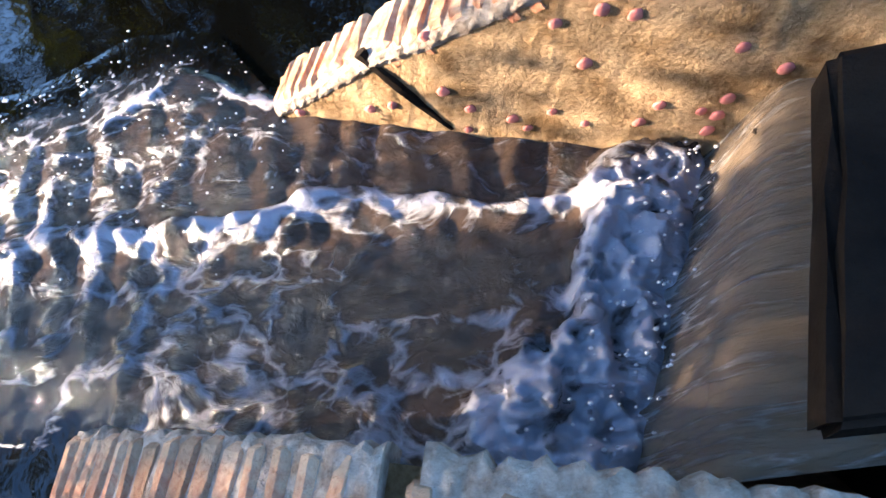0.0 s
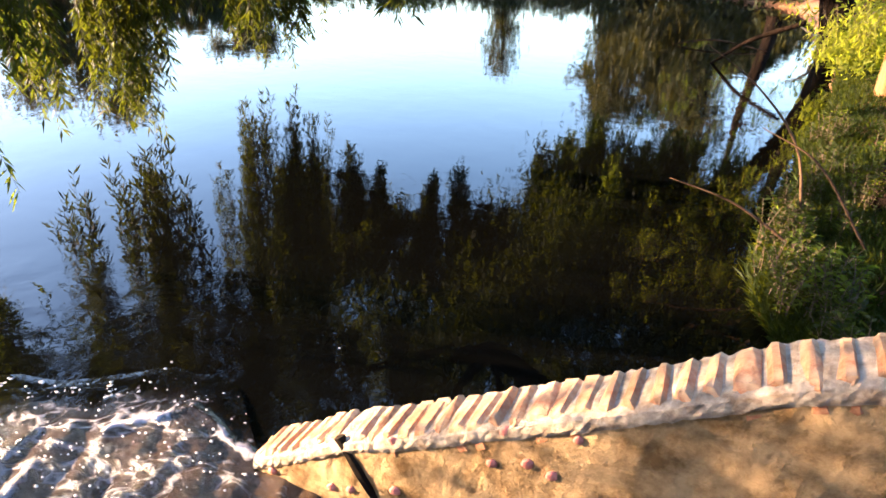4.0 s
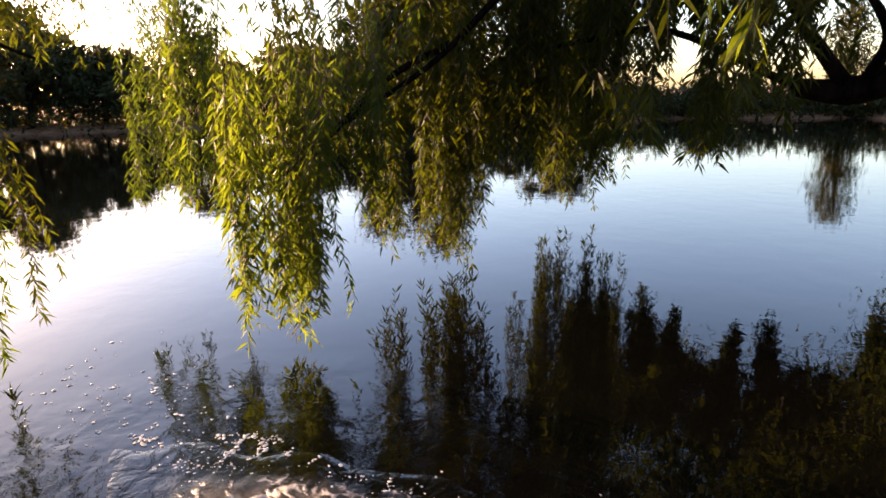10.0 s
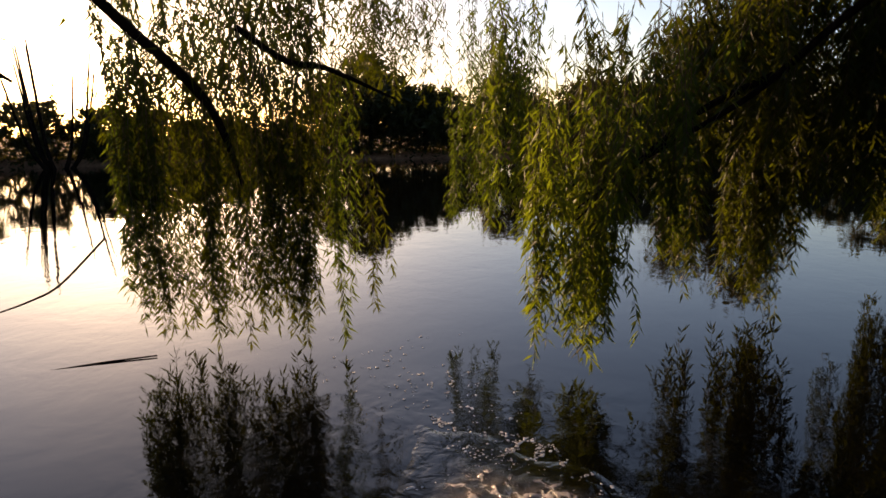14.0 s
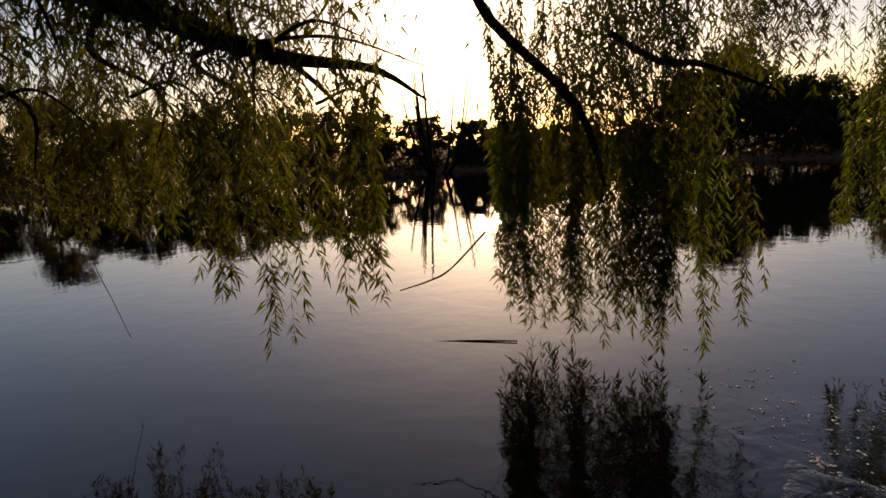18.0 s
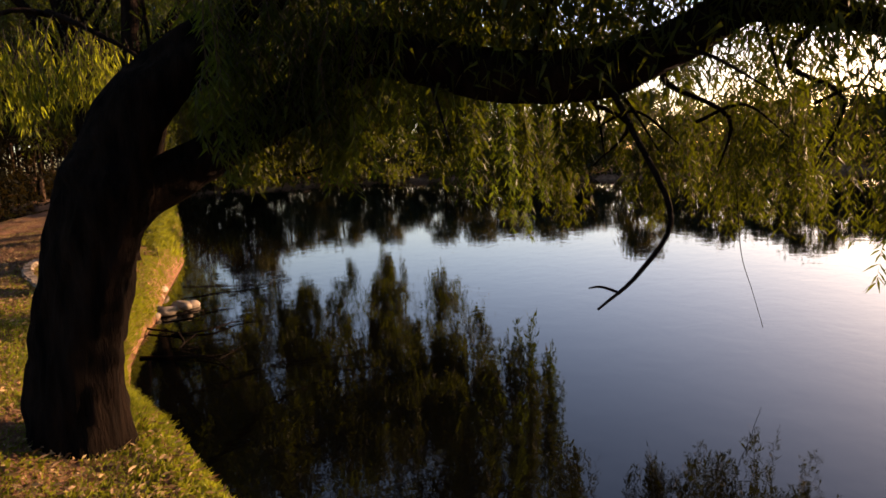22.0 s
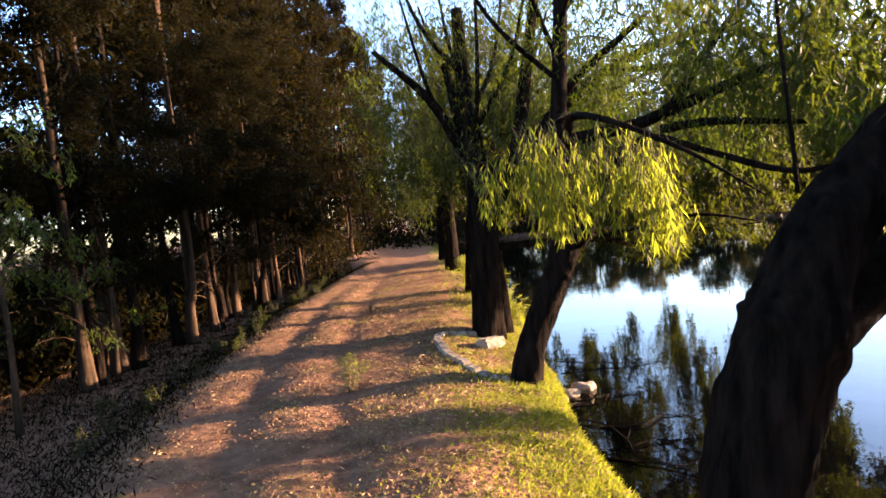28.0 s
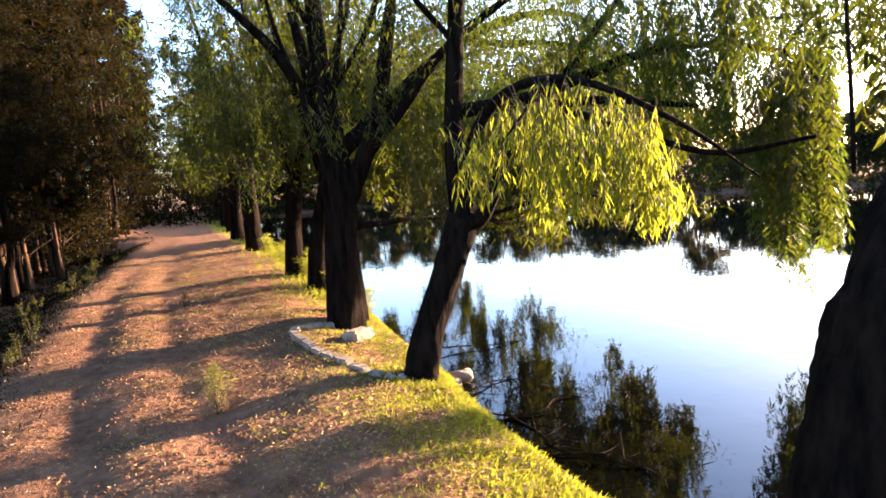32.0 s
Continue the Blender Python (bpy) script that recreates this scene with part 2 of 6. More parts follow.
WATER = water_material("lake_water", (0.002, 0.002, 0.0016), 0.0024, 0.016, (-2.35, 1.3, 0), 2.3)
CHANNEL = foam_water_material("channel_water", (0.046, 0.030, 0.019), (0.36, 0.35, 0.375), 4.4, 0.22, 0.62, (0.8, 1.2, 1.0))
SHEET = foam_water_material("sheet_water", (0.16, 0.12, 0.078), (0.5, 0.48, 0.46), 3.0, 0.25, 0.9, (0.7, 6.0, 0.7))
FOAM = material("foam", (0.62, 0.60, 0.58), 0.6, (0.44, 0.41, 0.38), 30, 0.004, 90, island=0.15)
SOIL = material("soil", (0.27, 0.142, 0.078), 0.97, (0.125, 0.060, 0.033), 4.5, 0.05, 26, detail=14, spec=0.1, lo=0.32, hi=0.66)
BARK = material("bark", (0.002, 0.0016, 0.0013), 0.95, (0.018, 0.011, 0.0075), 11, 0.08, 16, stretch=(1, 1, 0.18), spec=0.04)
BARK_PALE = material("pale_bark", (0.010, 0.007, 0.005), 0.95, (0.085, 0.05, 0.028), 5, 0.02, 14, stretch=(1, 1, 0.18), spec=0.1)
# lit copy of the bark: warm sunlight put into its colour
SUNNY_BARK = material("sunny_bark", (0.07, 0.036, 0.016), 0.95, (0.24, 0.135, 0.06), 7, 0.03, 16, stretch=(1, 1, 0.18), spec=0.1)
TWIG = material("twig", (0.045, 0.03, 0.018), 0.9, (0.08, 0.055, 0.03), 20)
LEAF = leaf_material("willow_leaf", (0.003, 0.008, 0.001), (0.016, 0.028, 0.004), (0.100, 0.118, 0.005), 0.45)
# same leaf, lighter and yellower: sunlight put into the colour
LEAF_PALE = leaf_material("lit_willow_leaf", (0.012, 0.026, 0.004), (0.036, 0.056, 0.008), (0.20, 0.26, 0.012), 0.5)
# same leaf toned down, for sprays whose shade is in the colour
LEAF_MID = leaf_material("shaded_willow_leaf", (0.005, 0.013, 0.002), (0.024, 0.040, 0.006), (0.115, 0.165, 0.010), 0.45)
# willow leaf brightened so that its colour already holds the low sunshine
LEAF_SUN = leaf_material("sunlit_willow_leaf", (0.04, 0.06, 0.007), (0.11, 0.12, 0.012), (0.36, 0.42, 0.02), 0.55)
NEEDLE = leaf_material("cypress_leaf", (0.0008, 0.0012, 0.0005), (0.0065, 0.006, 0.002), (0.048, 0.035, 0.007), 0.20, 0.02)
FAR_LEAF = leaf_material("far_leaf", (0.010, 0.014, 0.005), (0.028, 0.032, 0.009), (0.10, 0.09, 0.015), 0.3)
GRASS = leaf_material("grass_blade", (0.035, 0.058, 0.007), (0.18, 0.19, 0.022), (0.34, 0.37, 0.02), 0.45)
DRY = leaf_material("dry_leaf", (0.09, 0.048, 0.022), (0.38, 0.26, 0.13), (0.30, 0.18, 0.07), 0.2)
BRICK = material("brick", (0.36, 0.13, 0.06), 0.92, (0.52, 0.34, 0.20), 16, 0.016, 60, island=0.32, spec=0.15, detail=10, lo=0.36, hi=0.60)
MORTAR = material("mortar", (0.26, 0.19, 0.13), 0.95, (0.55, 0.47, 0.37), 22, 0.03, 60, spec=0.15, detail=10)
PLASTER = material("plaster", (0.52, 0.36, 0.19), 0.95, (0.21, 0.125, 0.05), 7.0, 0.06, 48, detail=15, spec=0.15, lo=0.40, hi=0.62)
LUMP = material("lump", (0.50, 0.13, 0.10), 0.6, (0.62, 0.24, 0.18), 30, 0.002, 80, island=0.2)
STONE = material("stone", (0.20, 0.15, 0.105), 0.9, (0.33, 0.26, 0.19), 6, 0.012, 30, island=0.15)
# wet sill concrete, made near-black for the shadow at slab and crack
CONCRETE = material("wet_shaded_concrete", (0.006, 0.0045, 0.0035), 0.9, (0.020, 0.014, 0.009), 3, 0.01, 30, spec=0.05)
WOOD_PALE = material("bare_wood", (0.20, 0.135, 0.085), 0.9, (0.32, 0.23, 0.15), 8, 0.01, 20, stretch=(1, 1, 0.2))


# ---- mesh helpers ----
def mesh_data(name, verts, faces, mat, smooth=False):
    me = bpy.data.meshes.new(name)
    if isinstance(faces, np.ndarray):
        verts = np.ascontiguousarray(verts, dtype=np.float32)
        k = faces.shape[1]
        me.vertices.add(len(verts))
        me.vertices.foreach_set("co", verts.ravel())
        me.loops.add(faces.size)
        me.loops.foreach_set("vertex_index", faces.astype(np.int32).ravel())
        me.polygons.add(len(faces))
        me.polygons.foreach_set("loop_start", np.arange(0, faces.size, k, dtype=np.int32))
        me.polygons.foreach_set("loop_total", np.full(len(faces), k, dtype=np.int32))
        me.update(calc_edges=True)
    else:
        me.from_pydata([tuple(v) for v in verts], [], faces)
        me.update()
    if smooth:
        me.polygons.foreach_set("use_smooth", np.ones(len(me.polygons), dtype=bool))
    me.materials.append(mat)
    return me


def part(name, me, parent=None, label="", kind=""):
    ob = new(name, me)
    if parent is not None:
        ob.parent = parent
    return tagged(ob, label=label, kind=kind)


def thing(name, at, label, category, group="", kind=""):
    ob = new(name)
    ob.location = at
    ob.empty_display_size = 0.1
    return tagged(ob, label, category, group, kind)


def local(parent, me):
    """Meshes are drawn in world places; move them into their thing's own space."""
    me.transform(Matrix.Translation(-Vector(parent.location)))
    return me


def from_bm(name, bm, mat, smooth=False):
    me = bpy.data.meshes.new(name)
    bm.to_mesh(me)
    bm.free()
    if smooth:
        for p in me.polygons:
            p.use_smooth = True
    me.materials.append(mat)
    return me


def curve_points(pts, n):
    """A smooth line through the points."""
    pts = np.array(pts, float)
    if len(pts) == 2:
        return pts[0] + np.linspace(0, 1, n)[:, None] * (pts[1] - pts[0])
    p = np.vstack([2 * pts[0] - pts[1], pts, 2 * pts[-1] - pts[-2]])
    out = []
    for u in np.linspace(0, len(pts) - 1 - 1e-6, n):
        i = int(u)
        f = u - i
        a, b, c, d = p[i], p[i + 1], p[i + 2], p[i + 3]
        out.append(0.5 * (2 * b + (c - a) * f + (2 * a - 5 * b + 4 * c - d) * f * f + (3 * b - a - 3 * c + d) * f ** 3))
    return np.array(out)


def tube(pts, radii, sides=10, n=None, rough=0.0, seed=0, flare=0.0, ridge=0.0):
    """A tapering limb along a line, its skin uneven; flare widens its foot into roots."""
    n = n or max(6, 4 * len(pts))
    line = curve_points(pts, n)
    rad = np.interp(np.linspace(0, 1, n), np.linspace(0, 1, len(radii)), radii)
    tang = np.gradient(line, axis=0)
    tang /= np.linalg.norm(tang, axis=1)[:, None] + 1e-9
    ref = np.array([0.3, 0.9, 0.2]) if abs(tang[0][2]) > 0.5 else np.array([0.1, 0.2, 0.97])
    verts = []
    for i in range(n):
        s = np.cross(tang[i], ref)
        s /= np.linalg.norm(s) + 1e-9
        u = np.cross(s, tang[i])
        for k in range(sides):
            a = 2 * math.pi * k / sides
            f = 1.0
            if rough:
                f += rough * noise.noise(Vector((math.cos(a) * 1.6 + seed, math.sin(a) * 1.6, i * 0.35)))
                f += 0.5 * rough * math.sin(5 * a + seed + i * 0.25)
            if ridge:
                q = noise.noise(Vector((math.cos(a) * ridge * 1.3 + seed, math.sin(a) * ridge * 1.3, i * 0.13)))
                f += 0.13 * (abs(q) - 0.18)
            if flare:
                f += flare * math.exp(-i / (0.12 * n)) * (0.7 + 0.5 * math.sin(4 * a + seed))
            verts.append(line[i] + rad[i] * f * (math.cos(a) * s + math.sin(a) * u))
    faces = [(i * sides + k, i * sides + (k + 1) % sides, (i + 1) * sides + (k + 1) % sides, (i + 1) * sides + k) for i in range(n - 1) for k in range(sides)]
    verts += [line[0], line[-1]]
    c0, c1 = n * sides, n * sides + 1
    verts = np.array(verts)
    quads = np.array(faces + [(c0, (k + 1) % sides, k, k) for k in range(0)], dtype=np.int32).reshape(-1, 4)
    caps = [(c0, (k + 1) % sides, k) for k in range(sides)] + [(c1, (n - 1) * sides + k, (n - 1) * sides + (k + 1) % sides) for k in range(sides)]
    return verts, [tuple(q) for q in quads.tolist()] + caps


def joined(pieces):
    """Several verts-and-faces lists as one."""
    verts, faces, off = [], [], 0
    for v, f in pieces:
        verts.append(np.asarray(v))
        faces += [tuple(int(i) + off for i in q) for q in f]
        off += len(v)
    return np.vstack(verts), faces


def leaves(rng, at, way, length, width, fold=True):
    """Narrow pointed leaves at many places: six corners each, bent downwards along the blade; or four for far ones."""
    at, way = np.asarray(at, float), np.asarray(way, float)
    n = len(at)
    way = way / (np.linalg.norm(way, axis=1)[:, None] + 1e-9)
    r = rng.normal(size=(n, 3))
    side = np.cross(way, r)
    side /= np.linalg.norm(side, axis=1)[:, None] + 1e-9
    L = (np.asarray(length) * np.ones(n))[:, None]
    W = (np.asarray(width) * np.ones(n))[:, None]
    down = np.array([0, 0, -1.0])
    if not fold:
        v = np.stack([at, at + 0.45 * L * way + 0.5 * W * side, at + L * way + 0.12 * L * down, at + 0.45 * L * way - 0.5 * W * side], 1)
        return v.reshape(-1, 3), np.arange(4 * n).reshape(n, 4)
    p1, p2, p3 = at + 0.35 * L * way, at + 0.7 * L * way + 0.07 * L * down, at + L * way + 0.2 * L * down
    v = np.stack([at, p1 + 0.5 * W * side, p1 - 0.5 * W * side, p2 + 0.42 * W * side, p2 - 0.42 * W * side, p3], 1).reshape(-1, 3)
    b = 6 * np.arange(n)[:, None]
    tri = np.concatenate([b + np.array([[0, 1, 2]]), b + np.array([[1, 3, 4]]), b + np.array([[1, 4, 2]]), b + np.array([[3, 5, 4]])], 0)
    return v, tri


def strands(rng, x, y, zt, zb, r, n, leaf=0.085, gap=0.021, fold=False, wide=0.015, sway=0.16, more=1.7, hang=1.0):
    """n hanging willow shoots round (x, y): thin stems from zt to about zb with leaves left and right of them."""
    stems_v, stems_f, at, way, ln = [], [], [], [], []
    off = 0
    for j in range(int(n * more)):
        q = rng.random()
        if j % 6 == 0:
            # several shoots hang together from one twig
            a = rng.uniform(0, 2 * math.pi)
            rr = r * math.sqrt(rng.random())
            tip = rng.normal(0, sway, 2)
            reach = rng.random()
        x0, y0 = x + rr * math.cos(a) + rng.normal(0, 0.03 + 0.08 * r), y + rr * math.sin(a) + rng.normal(0, 0.03 + 0.08 * r)
        low = zb + (zt - zb) * min(0.8, (0.0 if reach < 0.35 else 0.4 * (reach - 0.35)) + 0.16 * q + 0.2 * (rr / r) ** 3 * rng.random())
        top = zt - (zt - zb) * rng.uniform(0, 0.3)
        if low > top - 0.25:
            low = top - 0.25
        k = max(5, int((top - low) / 0.3))
        s = np.linspace(0, 1, k)
        dx, dy = tip + rng.normal(0, 0.25 * sway, 2)
        bow = rng.normal(0, 0.06, 2)
        line = np.stack([x0 + dx * (1 - s) ** 2 + bow[0] * np.sin(3 * s + a), y0 + dy * (1 - s) ** 2 + bow[1] * np.sin(3 * s + a), top + (low - top) * s], 1)
        rad = 0.0035 * (1 - 0.7 * s)
        for j in range(3):
            c, d = math.cos(2.1 * j), math.sin(2.1 * j)
            stems_v.append(line + np.stack([rad * c, rad * d, 0 * rad], 1))
        idx = np.arange(k - 1)
        for j in range(3):
            A, B = off + j * k, off + ((j + 1) % 3) * k
            stems_f.append(np.stack([A + idx, B + idx, B + idx + 1, A + idx + 1], 1))
        off += 3 * k
        m = max(4, int((top - low) / gap))
        u = np.sort(rng.random(m)) ** 0.85
        P = np.stack([np.interp(u, s, line[:, i]) for i in range(3)], 1)
        th = rng.uniform(0, 2 * math.pi, m)
        out = np.stack([np.cos(th), np.sin(th), 0 * th], 1)
        droop = hang * rng.uniform(0.5, 1.6, m)[:, None]
        at.append(P)
        way.append(out - droop * np.array([[0, 0, 1.0]]))
        ln.append(leaf * rng.uniform(0.6, 1.25, m))
    lv, lf = leaves(rng, np.vstack(at), np.vstack(way), np.concatenate(ln), np.concatenate(ln) * wide / 0.085, fold)
    return np.vstack(stems_v), np.vstack(stems_f), lv, lf


GROWN = {}


def spray(t, rng, row, mat=None, **kw):
    """One hanging spray of a willow, kept until its tree is finished."""
    sv, sf, lv, lf = strands(rng, *row, **kw)
    GROWN.setdefault(t.name, []).append((sv, sf, lv, lf, mat or LEAF))


def stacked(lists):
    """Arrays of verts and faces put together."""
    out_v, out_f, off = [], [], 0
    for v, f in lists:
        out_v.append(v)
        out_f.append(f + off)
        off += len(v)
    return np.vstack(out_v), np.vstack(out_f)


def leafed(t):
    """The leaves and the fine shoots of a tree, too many to count, as one part each."""
    rows = GROWN.pop(t.name)
    for mat in {r[4].name: r[4] for r in rows}.values():
        for quad in (3, 4):
            mine = [(r[2], r[3]) for r in rows if r[4] == mat and r[3].shape[1] == quad]
            if mine:
                part("foliage", local(t, mesh_data("foliage", *stacked(mine), mat)), t, "", "stuff")
    part("shoot_mass", local(t, mesh_data("shoot_mass", *stacked([(r[0], r[1]) for r in rows]), TWIG)), t, "", "stuff")
    return t


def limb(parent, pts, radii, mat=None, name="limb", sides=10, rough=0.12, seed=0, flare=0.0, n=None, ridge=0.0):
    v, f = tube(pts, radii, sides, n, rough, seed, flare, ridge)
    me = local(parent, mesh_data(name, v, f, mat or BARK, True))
    stems = [c for c in parent.children if c.name.split(".")[0] in ("trunk", "stem", "branch")]
    # thin wood grows from the tree's stem
    return part(name, me, stems[0] if stems and name in ("bough", "bare_twig", "dead_branch", "twig") else parent)


# ---- the shape of the lake ----
EDGE_PATH = [(-1.15, 0.42), (-1.2, -0.6), (-1.3, -1.4), (-0.85, -2.6), (-0.42, -3.6), (-0.34, -4.4), (-0.36, -5.1), (-0.38, -5.7), (-0.35, -6.5), (-0.32, -7.2), (-0.6, -8.4), (-1.0, -9.5), (-1.5, -10.6), (-1.75, -11.5), (-2.3, -13.0), (-3.4, -15.9), (-5.5, -23.1), (-8.5, -34.0), (-13.0, -50.0)]
EDGE_WEST = [(-17.0, -60.0), (-30.0, -58.0), (-40.0, -44.0), (-40.0, -36.0), (-36.0, -28.0), (-43.0, -15.0), (-45.0, -2.0), (-42.0, 14.0), (-33.5, 30.0), (-18.0, 41.0), (0.0, 45.0), (9.0, 40.0), (12.0, 30.0)]
EDGE_EAST = [(8.5, 19.6), (6.5, 13.9), (5.5, 11.9), (4.4, 9.2), (3.3, 7.4), (2.35, 5.05), (1.95, 4.6), (1.6, 3.9), (1.5, 3.4), (1.5, 2.6), (1.45, 1.7), (1.1, 1.2), (1.0, 0.42)]
LAKE = np.array(EDGE_PATH + EDGE_WEST + EDGE_EAST)


def shore_distance(x, y):
    """How far a place lies from the water's edge: positive on land, negative in the lake."""
    p = np.stack([np.ravel(x), np.ravel(y)], 1)
    best = np.full(len(p), 1e9)
    inside = np.zeros(len(p), bool)
    for a, b in zip(LAKE, np.roll(LAKE, -1, 0)):
        ab = b - a
        u = np.clip(((p - a) @ ab) / (ab @ ab), 0, 1)
        best = np.minimum(best, np.linalg.norm(p - a - u[:, None] * ab, axis=1))
        cross = (a[1] > p[:, 1]) != (b[1] > p[:, 1])
        with np.errstate(divide="ignore", invalid="ignore"):
            xi = (b[0] - a[0]) * (p[:, 1] - a[1]) / (b[1] - a[1]) + a[0]
        inside ^= cross & (p[:, 0] < xi)
    return np.where(inside, -best, best).reshape(np.shape(x))


def path_line(y):
    """The middle of the path along the dam."""
    return np.interp(-np.asarray(y, float), [0, 8, 12, 20, 30, 45, 70], [2.6, 1.75, 1.2, -0.8, -4.2, -9.6, -18.5])


def smooth(a, b, v):
    t = np.clip((v - a) / (b - a), 0, 1)
    return t * t * (3 - 2 * t)


def height(x, y):
    x, y = np.asarray(x, float), np.asarray(y, float)
    d = shore_distance(x, y)
    step = 0.42 + 0.17 * smooth(-6.0, -9.0, y)
    bank = step * (1 - np.exp(-np.maximum(d, 0) / 0.14)) + (0.80 - step) * smooth(0.4, 1.8, d)
    out = x - path_line(y)
    ditch = 0.55 * smooth(2.0, 4.2, out) * (y < 2)
    z = bank - ditch
    ruts = 0.04 * (np.exp(-((out - 1.4) / 0.26) ** 2) + np.exp(-((out - 0.35) / 0.26) ** 2)) * (y < -1)
    z = z - ruts * (d > 1.0)
    east = (y > 1.15) & (x > 0)
    z = np.where(east, 0.30 * (1 - np.exp(-np.maximum(d, 0) / 0.7)) + 0.37 * smooth(0.5, 6, d), z)
    far = np.hypot(x, y + 5) > 32
    z = np.where(far & (d > 0), 0.55 * (1 - np.exp(-np.maximum(d, 0) / 0.5)) + 0.5 * smooth(1, 8, d), z)
    z = np.where(d < 0, -0.3 * (1 - np.exp(np.minimum(d, 0) / 0.15)) - 0.8 * smooth(0, 2.5, -d), z)
    wob = 0.022 * np.sin(2.3 * x + 1.1 * y) * np.sin(1.7 * y - 0.6 * x) + 0.012 * np.sin(7.1 * x + 2.0) * np.sin(6.3 * y)
    return z + np.where(d > 0.2, wob, 0)


def ground_sheet():
    n = 290
    u = np.linspace(-1, 1, n)
    gx = 0.4 + 3.2 * np.sinh(6.4 * u) * 0.42
    gy = -5.0 + 3.6 * np.sinh(6.4 * u) * 0.42
    X, Y = np.meshgrid(gx, gy)
    Z = height(X, Y)
    v = np.stack([X.ravel(), Y.ravel(), Z.ravel()], 1)
    i = np.arange(n * (n - 1)).reshape(n - 1, n)[:, :-1].ravel()
    f = np.stack([i, i + 1, i + n + 1, i + n], 1)
    return tagged(new("ground", mesh_data("ground", v, f, SOIL, True)), "sandy brown earth of the dam and banks", "ground", kind="structure")


ground_sheet()
n_w = 60
wu = np.sinh(5.0 * np.linspace(-1, 1, n_w)) / math.sinh(5.0)
WX, WY = np.meshgrid(-20 + 150 * wu, -5 + 150 * wu)
wi = np.arange(n_w * (n_w - 1)).reshape(n_w - 1, n_w)[:, :-1].ravel()
tagged(new("water", mesh_data("water", np.stack([WX.ravel(), WY.ravel(), 0 * WX.ravel()], 1), np.stack([wi, wi + 1, wi + n_w + 1, wi + n_w], 1), WATER, True)),
       "dark still lake water with faint ripples", "water", kind="structure")


# ---- the inlet channel: two brick-capped walls, a sill, falling water ----
def cap_z_far(x):
    return np.interp(x, [-0.98, -0.73, -0.53, -0.3, 0.0, 0.33, 0.64, 0.8, 1.6], [-0.01, 0.16, 0.31, 0.44, 0.63, 0.84, 1.05, 1.12, 1.14])


def far_y(x):
    return 1.43 - 0.35 * x


def lip_x(y):
    return 0.07 + 0.47 * (y - 0.46)


def cap_z_near(x):
    return np.interp(x, [-1.58, -1.1, -0.55, -0.2, 0.6], [0.05, 0.34, 0.62, 0.64, 0.66])


def near_y(x):
    return np.interp(x, [-1.6, -1.25, -0.5, 0.1, 0.6], [0.745, 0.675, 0.505, 0.365, 0.25])


def wall_body(name, xs, y0s, y1s, ztop, mat, label, lumpy):
    rng = np.random.default_rng(5)
    nz = 14
    verts, faces = [], []
    for i, x in enumerate(xs):
        for j in range(nz):
            f = j / (nz - 1)
            z = -0.5 + (ztop[i] + 0.5) * f
            verts.append((x, y0s[i] + lumpy * rng.uniform(-1, 1), z))
        for j in range(nz):
            f = j / (nz - 1)
            verts.append((x, y1s[i], ztop[i] + (-0.5 - ztop[i]) * f))
    m = 2 * nz
    for i in range(len(xs) - 1):
        for j in range(m - 1):
            a = i * m + j
            faces.append((a, a + m, a + m + 1, a + 1))
    faces += [tuple(range(m)), tuple(range((len(xs) - 1) * m, len(xs) * m))[::-1]]
    ob = part(name, mesh_data(name, np.array(verts), faces, mat))
    return ob


def brick_mesh(w, l, h, rng):
    bm = bmesh.new()
    bmesh.ops.create_cube(bm, size=1.0, matrix=Matrix.Diagonal((w, l, h, 1)))
    bmesh.ops.bevel(bm, geom=bm.edges[:], offset=0.016, segments=1, affect="EDGES")
    for v in bm.verts:
        v.co += Vector(rng.uniform(-0.005, 0.005, 3))
    return from_bm("brick", bm, BRICK)


BRICKS = [brick_mesh(0.052 + 0.012 * (k % 2), 0.19, 0.10, np.random.default_rng(k)) for k in range(6)]
LONG_BRICKS = [brick_mesh(0.054 + 0.01 * (k % 2), 0.215, 0.10, np.random.default_rng(20 + k)) for k in range(6)]


def brick_cap(wall, kinds, x0, x1, line, wide, zfun, seed, skip=(), back=0.0):
    """A course of bricks on edge along the top of a wall, each its own, in a bed of pale mortar."""
    rng = np.random.default_rng(seed)
    x = x0
    while x < x1:
        slope = (zfun(x + 0.02) - zfun(x - 0.02)) / 0.04
        run = (line(x + 0.02) - line(x - 0.02)) / 0.04
        k = math.sqrt(1 + run * run)
        if not any(a < x < b for a, b in skip):
            ob = new("brick", kinds[rng.integers(6)])
            ob.parent = wall
            w = wide / 2 - back * (x > -0.46) + rng.normal(0, 0.004)
            place = (x - run / k * w, line(x) + w / k, zfun(x) + rng.uniform(-0.003, 0.006))
            ob.matrix_local = (Matrix.Translation(place) @ Matrix.Rotation(math.atan(run), 4, "Z") @ Matrix.Rotation(-math.atan(slope / k), 4, "Y")
                               @ Matrix.Rotation(rng.normal(0, 0.045), 4, "Z") @ Matrix.Rotation(rng.normal(0, 0.02), 4, "X"))
        x += 0.069 / math.sqrt(k * k + slope * slope)


